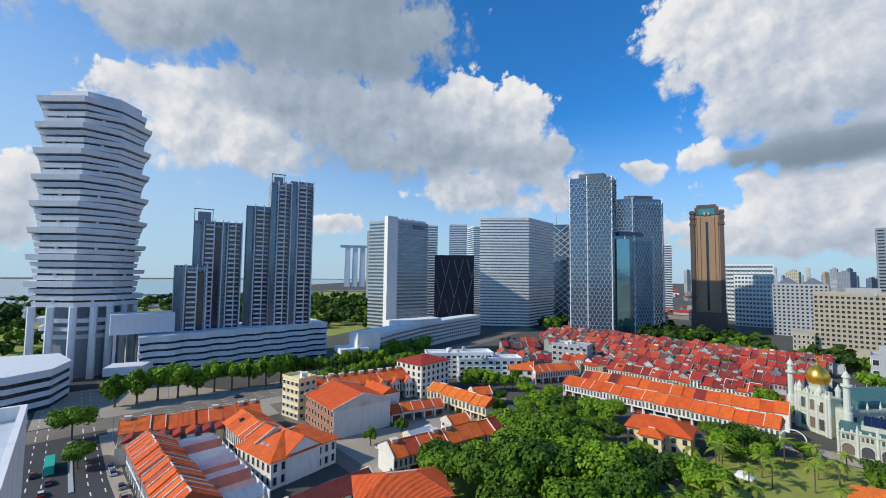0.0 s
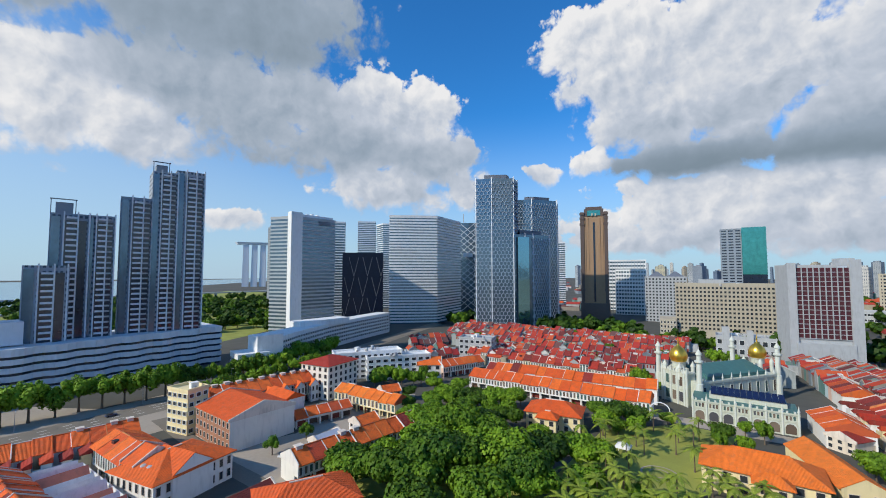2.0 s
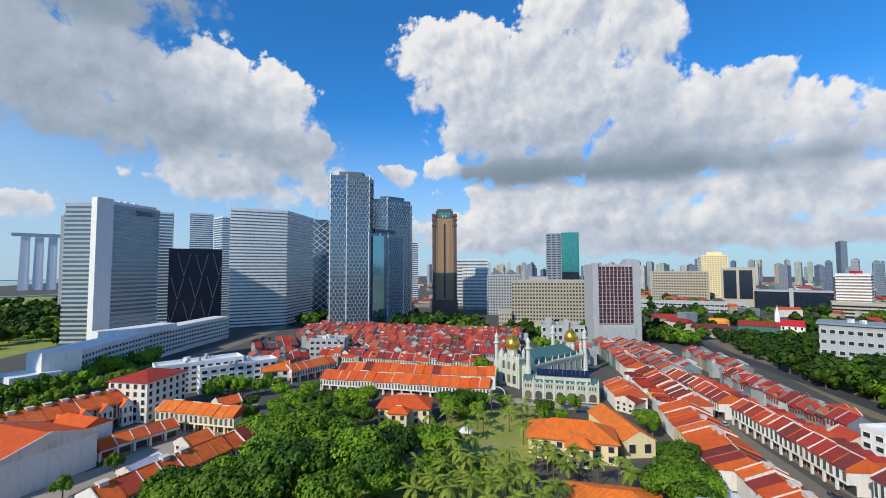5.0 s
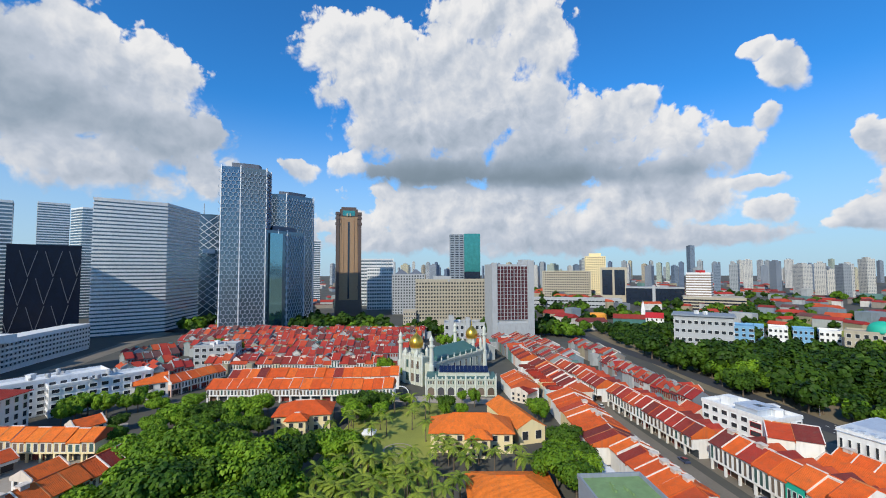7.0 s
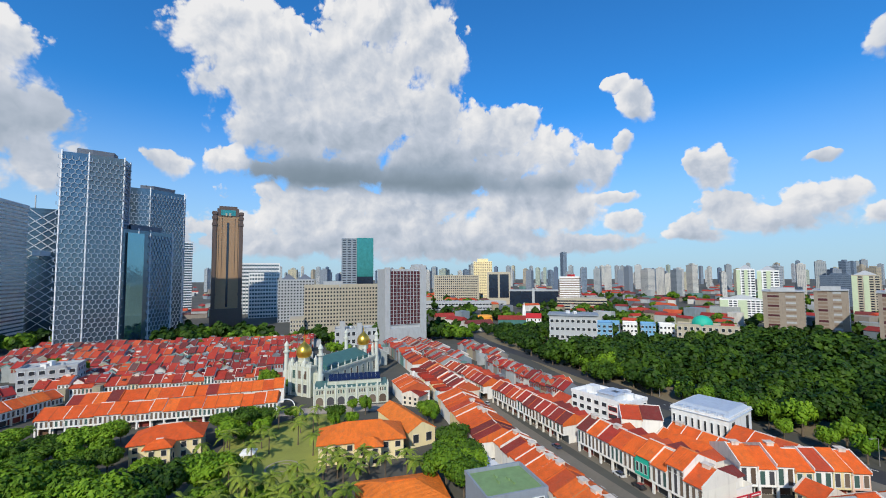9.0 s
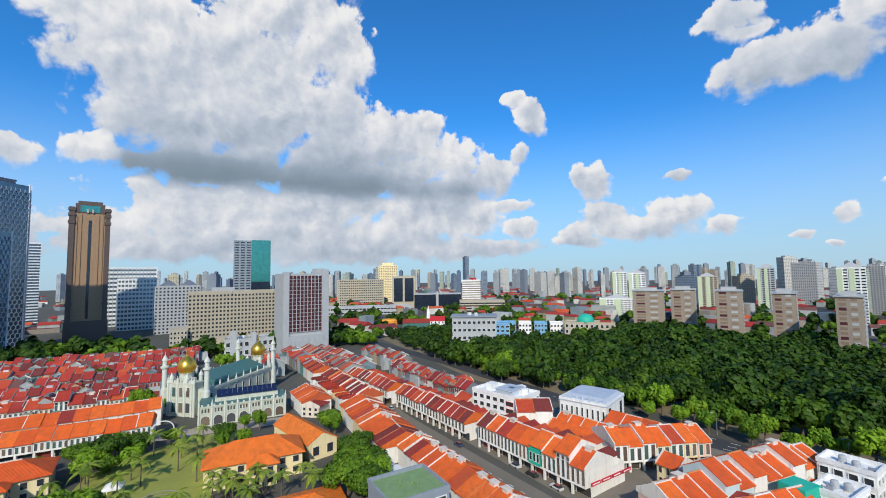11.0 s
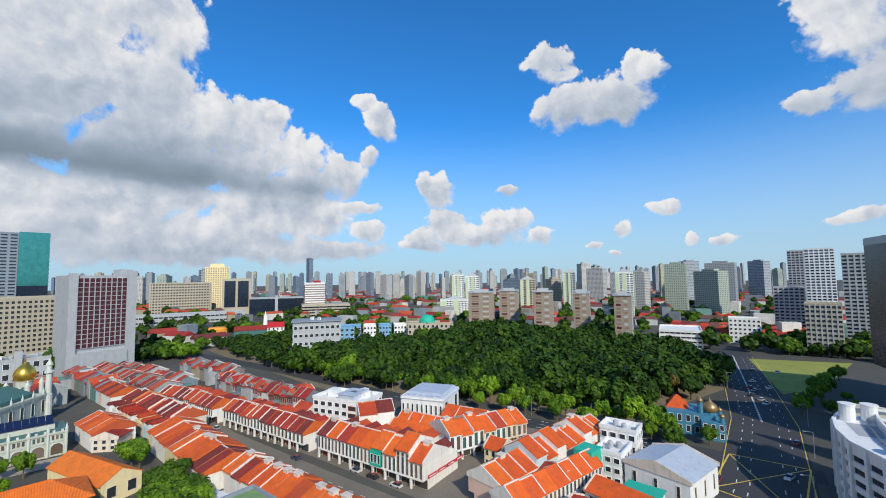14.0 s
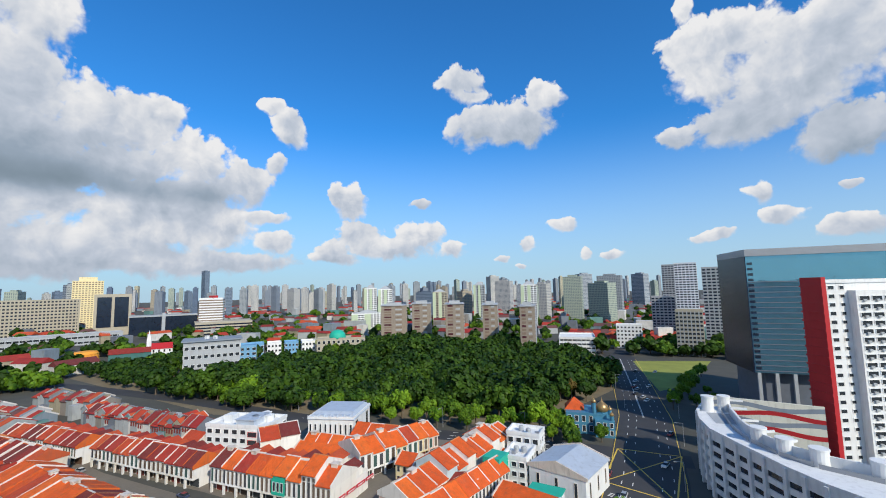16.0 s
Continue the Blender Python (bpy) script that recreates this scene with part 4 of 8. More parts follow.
def ribbon(name, pts, width, z, mat, label, category):
    """A strip of even width along a line of points."""
    bm = bmesh.new()
    L, R = [], []
    for i, (x, y) in enumerate(pts):
        a, b = pts[max(0, i - 1)], pts[min(len(pts) - 1, i + 1)]
        d = math.hypot(b[0] - a[0], b[1] - a[1])
        nx, ny = -(b[1] - a[1]) / d, (b[0] - a[0]) / d
        L.append(bm.verts.new((x + nx * width / 2, y + ny * width / 2, z)))
        R.append(bm.verts.new((x - nx * width / 2, y - ny * width / 2, z)))
    for i in range(len(pts) - 1):
        bm.faces.new((R[i], R[i + 1], L[i + 1], L[i]))
    return tagged(part(name, bm, mat), label, category, kind="structure")


FAR_HOUSES = ([], [], [])          # vertices, faces, material numbers


def far_house(m, w, d, h, rise, rng):
    """A plainer shophouse, joined with the rest of the distant rows; some stand gable to the street."""
    if w < d and rng.random() < 0.2:
        m = m @ pose(w, 0, 0, 0, 0, 90)
        w, d, rise = d, w, w * 0.36
    V, F, K = FAR_HOUSES
    mid = d * 0.45

    def add(pts, faces, k):
        i = len(V)
        V.extend(m @ Vector(q) for q in pts)
        for f in faces:
            F.append([i + j for j in f])
            K.append(k)
    cube = ((3, 2, 1, 0), (4, 5, 6, 7), (0, 1, 5, 4), (1, 2, 6, 5), (2, 3, 7, 6), (3, 0, 4, 7))

    def bx(x0, x1, y0, y1, z0, z1, k):
        add([(x, y, z) for z in (z0, z1) for x, y in ((x0, y0), (x1, y0), (x1, y1), (x0, y1))], cube, k)
    prof = [(0, 0), (d, 0), (d, h), (mid, h + rise), (0, h)]
    add([(0.05, y, z) for y, z in prof] + [(w - 0.05, y, z) for y, z in prof],
        ((4, 3, 2, 1, 0), (5, 6, 7, 8, 9), (0, 1, 6, 5), (1, 2, 7, 6), (2, 3, 8, 7), (3, 4, 9, 8), (4, 0, 5, 9)), 0)
    for ys, k in ((-0.7, 1), (d + 0.6, 1)):
        zs = h - 0.6 * rise / mid
        pts = [(0, ys, zs), (w, ys, zs), (w, mid, h + rise), (0, mid, h + rise)]
        add([(x, y, z + 0.05) for x, y, z in pts] + [(x, y, z + 0.3) for x, y, z in pts], cube, k)
    for y0, y1, z0, z1 in ((-0.5, mid, h, h + rise), (mid, d + 0.4, h + rise, h)):
        pts = [(-0.12, y0, z0 - 0.2), (0.12, y0, z0 - 0.2), (0.12, y1, z1 - 0.2), (-0.12, y1, z1 - 0.2)]
        add(pts + [(x, y, z + 0.75) for x, y, z in pts], cube, 2)
    for i in range(3):
        x = w * (i + 0.5) / 3
        bx(x - 0.5, x + 0.5, -0.08, 0.03, h - 3.0, h - 1.1, 3)
    bx(0.4, w - 0.4, -0.06, 0.03, 0.2, 3.0, 3)
    if rng.random() < 0.3:
        bx(w * 0.25, w * 0.75, mid - 0.8, mid + 0.8, h + rise - 0.3, h + rise + 0.8, 2)
    if rng.random() < 0.25:
        bx(w * 0.1, w * 0.8, d, d + 5, 0, h * rng.uniform(0.5, 0.95), 0)


def far_terrace(p0, p1, d, h=7.4, rise=3.0, unit=5.2, seed=1):
    rng = random.Random(seed)
    m, ln = along(p0, p1)
    n = max(1, round(ln / unit))
    for i in range(n):
        far_house(m @ pose(ln / n * i, rng.uniform(-0.3, 0.3), 0), ln / n, d, h + rng.choice((0, 0, 0.6, -0.5, 1.5)), rise, rng)


def forest(name, label, kind, spots, scale=1.0, thin=1):
    """Many trees past counting, joined into one."""
    rng = random.Random(len(spots))
    bases = []
    for i in range(len(TREES[kind])):
        if (kind, i) not in MADE:
            MADE[(kind, i)] = tree_parts(*TREES[kind][i])
        row = []
        for me in MADE[(kind, i)]:
            co = np.empty(len(me.vertices) * 3)
            me.vertices.foreach_get("co", co)
            row.append((co.reshape(-1, 3), [tuple(f.vertices) for f in me.polygons]))
        bases.append(row)
    V, F, K, off = [], [], [], 0
    for x, y in spots:
        pick = rng.randrange(len(bases))
        row = bases[pick]
        s, a = scale * rng.choice((0.72, 0.85, 1.0, 1.1, 1.3)) * rng.uniform(0.92, 1.08), rng.uniform(0, 6.28)
        rot = np.array([[math.cos(a), math.sin(a), 0], [-math.sin(a), math.cos(a), 0], [0, 0, 1]])
        for k, (co, fs) in enumerate(row):
            V.append(co @ rot * s + (x, y, 0))
            F += [tuple(q + off for q in f) for f in fs]
            K += [k * (2 if pick == len(bases) - 1 else 1)] * len(fs)
            off += len(co)
    me = bpy.data.meshes.new(name)
    me.from_pydata(np.concatenate(V).tolist(), [], F)
    for m in (M_BARK, TREES[kind][0][4], TREES[kind][-1][4]):
        me.materials.append(m)
    me.polygons.foreach_set("material_index", K)
    return tagged(new(name, me), label, "trees", kind="stuff")


CLUTTER = {}


def clutter(x0, x1, y0, y1, z, n, seed):
    """Rooftop tanks, cooler boxes and ducts, each a thing of its own resting on a flat roof."""
    rng = random.Random(seed)
    if not CLUTTER:
        bm = bmesh.new()
        turned(bm, [(0.9, 0), (0.95, 0.1), (0.95, 1.6), (0.7, 1.9), (0.2, 2.0)], 12)
        CLUTTER["water_tank"] = (mesh_of("water_tank", bm, M_CONC), "grey cylindrical rooftop water tank", "water tank")
        bm = boxes((-0.7, 0.7, -0.4, 0.4, 0, 1.1))
        bmesh.ops.bevel(bm, geom=bm.edges[:], offset=0.06, segments=1, affect="EDGES")
        CLUTTER["cooler"] = (mesh_of("cooler", bm, M_STEEL), "boxy grey rooftop cooling unit", "cooling unit")
        bm = boxes((-1.4, 1.4, -1.1, 1.1, 0, 2.3), (-1.6, 1.6, -1.3, 1.3, 2.3, 2.5))
        CLUTTER["stair_hut"] = (mesh_of("stair_hut", bm, M_WHITE), "small white rooftop stair hut", "stair hut")
    keys = sorted(CLUTTER)
    for i in range(n):
        k = keys[rng.randrange(3)]
        me, label, cat = CLUTTER[k]
        tagged(part(k, me, None, None, "", pose(rng.uniform(x0, x1), rng.uniform(y0, y1), z, 0, 0, rng.choice((0, 12, 90)))), label, cat, "rooftop things")


# ---- ground, roads ----
sheet("ground", [(4900 * math.cos(a * math.pi / 32), 4900 * math.sin(a * math.pi / 32)) for a in range(64)], 0, M_GROUND, "grey-brown town ground reaching to the horizon", "ground")
sheet("water", [(-1500, 520), (-120, 760), (160, 980), (560, 1900), (2700, 4000), (-2700, 4000)], 0.06, M_WATER, "pale bay water beyond the park", "water")
sheet("lawn_park", [(-140, 380), (120, 372), (330, 480), (760, 900), (700, 1500), (240, 1050), (-60, 720)], 0.05, M_GRASS, "green parkland lawn", "lawn")
ribbon("road_1", [(-14, 420), (-8, 300), (-6, 225), (-4, 170), (1, 110), (9, 40), (17, -40), (22, -110), (27, -160), (38, -230), (56, -300), (83, -400), (130, -520)], 25, 0.05, M_ASPHALT, "wide dark asphalt road with lane lines", "road")
ribbon("road_2", [(-160, 205), (-60, 225), (20, 231), (80, 235), (150, 241), (230, 272), (330, 305), (430, 335)], 17, 0.055, M_ROADSUN, "asphalt avenue below the car-park podium", "road")
ribbon("road_3", [(15, -182), (58, -174), (116, -158), (188, -143), (290, -128), (400, -105), (520, -70)], 12, 0.055, M_ASPHALT, "asphalt street along the burial-ground trees", "road")
ribbon("road_4", [(20, -92), (85, -77), (131, -68), (195, -57), (264, -52), (380, -36)], 10, 0.06, M_ROADSUN, "narrow street between shophouse rows", "road")
ribbon("road_5", [(430, 335), (420, 220), (425, 100), (420, 0), (440, -90), (520, -200)], 22, 0.055, M_ASPHALT, "broad road past the towers", "road")
ribbon("road_6", [(91, -80), (93, -112), (89, -168)], 6, 0.06, M_ROADSUN, "side street between shophouses", "road")
ribbon("road_7", [(70, 120), (69, 150), (72, 215)], 6, 0.06, M_ROADSUN, "side street between old houses", "road")
ribbon("pavement_2", [(6, 215), (8, 170), (13, 112), (22, 40)], 4, 0.12, M_PAVE, "footpath in front of the shophouses", "pavement")
ribbon("pavement_3", [(20, 243), (80, 247), (150, 254), (225, 284)], 6, 0.12, M_PAVE, "tree-lined footpath along the avenue", "pavement")
sheet("lawn_1", [(118, 55), (180, 55), (206, 30), (204, 10), (150, 18), (118, 8)], 0.04, M_GRASS, "palace garden lawn", "lawn")
sheet("lawn_5", [(78, 118), (160, 112), (160, 84), (117, 56), (117, 8), (96, 10), (84, 60)], 0.035, M_GRASS, "rough grass under the garden trees", "lawn")
sheet("lawn_2", [(72, -392), (39, -290), (24, -318), (16, -420)], 0.06, M_GRASS, "open green lawn beside the road", "lawn")
sheet("lawn_3", [(470, -112), (235, -122), (150, -168), (80, -186), (62, -290), (150, -395), (300, -390), (400, -240)], 0.03, M_EARTH, "shaded leaf-strewn earth under trees", "ground")
sheet("lawn_4", [(520, -360), (330, -330), (330, -380), (560, -470)], 0.06, M_GRASS, "sports field beyond the wood", "lawn")
sheet("pavement_1", [(72, 160), (72, 120), (135, 122), (170, 150), (150, 172), (100, 152)], 0.045, M_PAVE, "sandy paved yard between houses", "pavement")
sheet("pavement_4", [(-18, 300), (-18, 238), (14, 240), (60, 252), (30, 300)], 0.06, M_PAVE, "pale forecourt below the tower", "pavement")
sheet("pavement_6", [(40, -104), (66, -88), (150, -74), (270, -47), (282, -92), (190, -112), (148, -152), (62, -168), (36, -160)], 0.03, M_ROADSUN, "paved yards and lanes between shophouses in a sunlit tan", "pavement")
sheet("pavement_7", [(-24, 264), (-22, 206), (8, 205), (64, 198), (150, 206), (150, 262), (60, 252), (14, 242)], 0.035, M_PAVE, "sandy verge and footpaths beside the avenue", "pavement")
sheet("pavement_5", [(206, 50), (206, -10), (216, -12), (216, 40)], 0.05, M_PAVE, "paved forecourt of the mosque", "pavement")
bm = bmesh.new()
for r0, r1 in ((5.0, 5.6), (2.8, 3.2)):
    rings = [[bm.verts.new((152 + r * math.cos(i * math.pi / 16), 29 + r * math.sin(i * math.pi / 16), 0.09)) for i in range(32)] for r in (r0, r1)]
    for i in range(32):
        bm.faces.new((rings[0][i], rings[1][i], rings[1][(i + 1) % 32], rings[0][(i + 1) % 32]))
tagged(part("garden_path", bm, M_PAVE), "round paved path in the garden lawn", "path", kind="structure")


def lane_marks(name, pts, offsets, mat, dash=3.0, gap=5.0, wide=0.16, z=0.075):
    """Painted lines along a road; gap 0 gives an unbroken line."""
    bm = bmesh.new()
    for (x0, y0), (x1, y1) in zip(pts, pts[1:]):
        ln = math.hypot(x1 - x0, y1 - y0)
        ux, uy = (x1 - x0) / ln, (y1 - y0) / ln
        for o in offsets:
            s = 0.0
            while s < ln:
                e = min(ln, s + (dash if gap else ln))
                q = [(x0 + ux * a - uy * b, y0 + uy * a + ux * b, z) for a, b in ((s, o - wide), (e, o - wide), (e, o + wide), (s, o + wide))]
                bm.faces.new([bm.verts.new(p) for p in q])
                s = e + gap if gap else ln
    return tagged(part(name, bm, mat), "painted lane lines", "road marking", kind="structure")


R1 = [(-8, 300), (-6, 225), (-4, 170), (1, 110)]
R1B = [(22, -110), (27, -160), (38, -230), (56, -300), (83, -400)]
lane_marks("lane_marking_1", R1, (-8.6, -5.2, 5.2, 8.6), M_LINE)
lane_marks("lane_marking_2", R1B, (-8, -4.6, 4, 7.4), M_LINE, 2.5, 8.0, 0.13)
lane_marks("lane_marking_3", R1B[2:], (0.6, 1.0), M_LINE, 1, 0, 0.12)
lane_marks("lane_marking_4", [(20, 231), (80, 235), (150, 241)], (-4, 0, 4), M_LINE)
lane_marks("lane_marking_5", [(58, -174), (116, -158), (188, -143)], (-4, 0, 4), M_LINE)
lane_marks("lane_marking_6", R1B, (-11.6, 11.8), M_YLINE, 1, 0, 0.15)
lane_marks("lane_marking_7", [(17, -147), (39, -150), (41, -182), (19, -186), (17, -147)], (0,), M_YLINE, 1, 0, 0.25, 0.085)
lane_marks("lane_marking_8", [(17, -147), (41, -182)], (0,), M_YLINE, 1, 0, 0.2, 0.085)
lane_marks("lane_marking_9", [(39, -150), (19, -186)], (0,), M_YLINE, 1, 0, 0.2, 0.085)
lane_marks("lane_marking_10", [(85, -77), (131, -68), (195, -57)], (0,), M_LINE, 2, 3, 0.1)
lane_marks("lane_marking_11", [(16, -140), (36, -143)], (0, 0.9, 1.8), M_LINE, 1.5, 1.5, 0.2)
tagged(part("median", boxes((-0.6, 0.6, -48, 0, 0, 0.35)), M_CONC, None, "", pose(-4.5, 213, 0, 0, 0, 2.5)), "raised concrete median strip", "median", kind="structure")

# ---- shophouse rows ----
terrace((10.6, 172), (15, 118), 12, 8, 3.6, 3.6, M_SHOPW, M_ROOF, ("tiles", "white"), 1)
for i in range(11):
    gabled("rear_wing", "low rear wing with a faded corrugated roof", (22.9 + 0.4 * i, 167.0 - 4.8 * i), (35.2 + 0.25 * i, 168.0 - 4.8 * i), 2.3, 5.4 + 0.5 * (i % 3), 1.9, M_WHITE, M_PINKR, 0, 1, True, 0.3, False)
sheds = thing("rear_wall", "white end wall of the rear wings", "wall", along((36.4, 168), (39, 118))[0])
part("wall", boxes((0, 50, -0.3, 0, 0, 6.4)), M_WHITE, sheds)
for i in range(9):
    part("window", window_mesh(1.1, 1.4, 0.12, 0, M_WHITE, M_DARK), None, sheds, "", pose(3 + i * 5.4, 0, 3.4, 0, 0, 180))
terrace((56, 191), (10, 197), 12, 8, 3, 4.6, M_SHOP, M_ROOF, ("jack_wing", "tiles_wing"), 2)
terrace((40, 176), (41.5, 152), 14, 8.5, 3.4, 6, M_SHOPW, M_ROOF, ("tiles", "skylight"), 3)
hipped("corner_house", "white corner shophouse with a broad hipped orange roof", (43, 130.5), (66.5, 136), 20, 8.2, 4.2, M_SHOPW, M_ROOF, 2, 9)
gabled("pediment_roof", "gabled roof with a white pediment over the corner house", (48, 131.4), (60, 134.3), 14, 8.6, 4.0, M_SHOPW, M_ROOF, 0, 1, False, 0.3, False)
gabled("beige_house", "beige rendered gable house among the roofs", (41.6, 151.5), (42.6, 144), 12, 9.5, 3.4, M_BEIGE, M_ROOF, 2, 2)
clutter(44, 50, 137, 142, 8.4, 6, 21)
gabled("low_house", "low house with a dark red tiled roof", (41, 106), (66, 108), 8, 4.5, 2.6, M_WHITE, M_ROOFR, 8, 1)
hipped("big_house", "broad house with a hipped orange tiled roof", (51, 92), (72, 82), 15, 9, 3.6, M_WHITE, M_ROOF, 2, 7)
top = gabled("gable_house", "three-storey house with arcaded front and blank white gable wall", (74, 182), (74, 154), 26, 11.5, 4, M_SHOPW, M_ROOF, 9, 3)
for w_ in [c for c in top.children if c.name.startswith("window") and c.matrix_basis.translation.x > 27.9]:
    bpy.data.objects.remove(w_)
part("brick_front", boxes((0.1, 27.9, -0.025, 0, 0.1, 11.4)), M_BRICKF, top, "reddish arcaded front wall")
bm = bmesh.new()
prism(bm, [(4, 26.1), (20, 26.1), (20, 36), (4, 36)], 0, 11)
prism(bm, [(3.5, 26.1), (20.5, 26.1), (20.5, 36.5), (3.5, 36.5)], 11, 13.6, [(3.5, 31), (20.5, 31), (20.5, 31.4), (3.5, 31.4)])
for f in bm.faces:
    f.material_index = 1 if f.calc_center_median().z > 11.05 else 0
part("rear_gable", bm, [M_SHOPW, M_ROOF], top, "lower rear gable with an orange roof")
block("old_flats", "narrow cream art-deco apartment building", (68.5, 196), (71.5, 184), 9, 0, 17, 4, 5, M_CREAM, 0.6, 0.45)
terrace((84, 191), (131, 185), 16, 10, 3.6, 5.2, M_SHOP, M_ROOF, ("jack",), 4)
for i in range(6):
    x = 91 + i * 7.4
    gabled("gabled_bay", "projecting gabled bay of the old terrace", (x, 187.4 - i * 0.95), (x + 4, 186.9 - i * 0.95), 4.5, 8.6, 2.2, M_SHOPW, M_ROOF, 2, 2, False, 0.4, False)
terrace((102, 156), (127, 150), 9, 4.6, 2.2, 5, M_SHOPW, M_ROOF, ("tiles",), 5)
terrace((131, 168), (134, 130), 10, 7.6, 2.6, 4.8, M_CREAM, M_ROOFO, ("tiles",), 6)
terrace((75, 113), (128, 108), 11, 7, 3, 5.2, M_SHOPW, M_ROOF, ("tiles", "white_jack"), 7)
hipped("apartment_house", "pinkish white apartment house with a red hipped roof", (131, 196), (134, 177), 22, 17, 3.5, M_SHOPW, M_ROOFR, 5, 5)
block("white_flats", "white flat-roofed walk-up apartments", (160, 206), (196, 184), 13, 0, 15, 11, 5, M_WHITE)
block("white_flats", "white flat-roofed walk-up apartments", (172, 190), (205, 168), 12, 0, 13, 9, 4, M_WHITE)
gabled("yard_house", "white gabled house with an orange roof", (196, 172), (206, 160), 12, 8, 3.6, M_SHOPW, M_ROOF, 3, 2)
terrace((198, 134), (205, 42), 13, 7, 3, 5.0, M_SHOPW, M_ROOF, ("tiles", "tiles", "plain"), 8)
terrace((240, 45), (228, 136), 12, 7.4, 3, 5.0, M_SHOPW, M_ROOF, ("tiles", "plain"), 9)
terrace((205, 158), (236, 148), 11, 7.2, 3, 5.2, M_SHOP, M_ROOF, ("tiles",), 45)
terrace((249, 170), (258, 60), 11, 7.2, 3, 5.2, M_SHOP, M_ROOFR, ("tiles", "jack", "plain", "skylight"), 20, 1)
far_terrace((270, 58), (261, 170), 10, 7.6, 3, 5.2, 30)
for k, (x, y0, y1) in enumerate(((276, 55, 195), (303, 52, 230), (330, 50, 250), (357, 50, 262), (382, 50, 262))):
    far_terrace((x, y1), (x + 9, y0), 11, 7.2, 3, 5.2, 20 + k)
    far_terrace((x + 21, y0), (x + 12, y1), 10, 7.6, 3, 5.2, 30 + k)
for k, (x, y) in enumerate(((238, 195), (262, 215), (285, 235), (225, 178))):
    far_terrace((x - 12, y + 10), (x + 14, y - 8), 11, 7.6, 3, 5.2, 60 + k)
block("concrete_block", "weathered grey concrete block among shophouses", (255, 182), (262, 158), 14, 0, 16, 6, 4, M_CONC)
hipped("heritage_house", "cream colonial house with a hipped orange roof", (162, 81), (167, 60), 14, 7, 4, M_CREAM, M_ROOF, 2, 6)
hipped("heritage_porch", "gabled entrance porch with an orange roof", (158, 74), (159.5, 67), 5, 6.8, 2.4, M_CREAM, M_ROOF, 2, 2)
hipped("palace", "yellow palace house with a broad hipped orange roof", (150.5, 17), (152, -12), 15, 7, 4.5, M_CREAM, M_ROOFO, 2, 7)
hipped("palace_porch", "projecting palace porch with an orange roof", (147, 4), (147.4, -4), 5, 6.6, 2.4, M_CREAM, M_ROOFO, 2, 2)
gabled("palace_wing", "long palace wing with an orange tiled roof", (163, -25), (192, -14), 11, 6, 3, M_CREAM, M_ROOFO, 6, 1, parapet=False)
hipped("palace_annex", "low annex with an orange tiled roof", (112, 2), (114, -21), 15, 4.5, 3, M_CREAM, M_ROOFO, 1, 6)
terrace((147, -54.5), (202, -49), 17, 7, 3.2, 5, M_SHOP, M_ROOF, ("jack", "tiles", "plain"), 10)
terrace((79, -66.5), (146, -56), 13, 6.6, 2.8, 5.2, M_SHOPW, M_ROOF, ("white_jack", "tiles", "jack"), 11)
top = block("green_roofed_block", "plain block with a moss-green painted flat roof", (99, -43), (113, -41), 16, 0, 12, 3, 3, M_GREY)
part("roof", boxes((0.3, 13.8, 0.3, 15.7, 12.0, 12.3)), M_GREENR, top, "moss-green painted roof")
for x, y in ((5, 6), (7, 6.5), (9, 9), (6.5, 9.5)):
    part("roof_duct", boxes((x, x + 1.6, y, y + 0.5, 12.3, 12.9)), M_GREENR, top)
terrace((206, -54), (268, -43), 12, 7.4, 3, 5, M_SHOP, M_ROOFR, ("tiles_wing", "white_wing", "jack"), 12, 1)
terrace((214, -30), (236, -26), 14, 7.0, 3, 5.4, M_SHOPW, M_ROOF, ("plain", "tiles"), 46)
terrace((275, -40), (300, -36), 13, 7.4, 3, 5.4, M_SHOP, M_ROOFR, ("tiles", "jack"), 13)
far_terrace((300, -36), (370, -24), 13, 7.4, 3, 5.4, 63)
far_terrace((306, -12), (365, -2), 13, 7.4, 3, 5.4, 64)
terrace((146, -75.5), (99, -86), 13, 8.8, 3.2, 5.2, M_SHOPW, M_ROOF, ("white_wing", "tiles_wing", "white_wing_jack"), 15, 1)
terrace((207, -61), (152, -73), 11, 7.6, 3, 4.6, M_SHOPW, M_ROOFR, ("tiles_wing", "white_wing"), 16, 1)
terrace((262, -46), (212, -58), 11, 7.6, 3, 5, M_SHOP, M_ROOFR, ("tiles_wing", "white_wing"), 17, 1)
far_terrace((365, -26), (268, -45), 14, 7.6, 3, 5, 65)
far_terrace((198, -104), (272, -88), 13, 7.6, 3, 5, 66)
far_terrace((272, -75), (190, -92), 10, 7.6, 3, 5, 68)
far_terrace((280, -68), (365, -48), 12, 7.6, 3, 5, 67)
far_terrace((285, -96), (340, -82), 12, 7.6, 3, 5, 69)

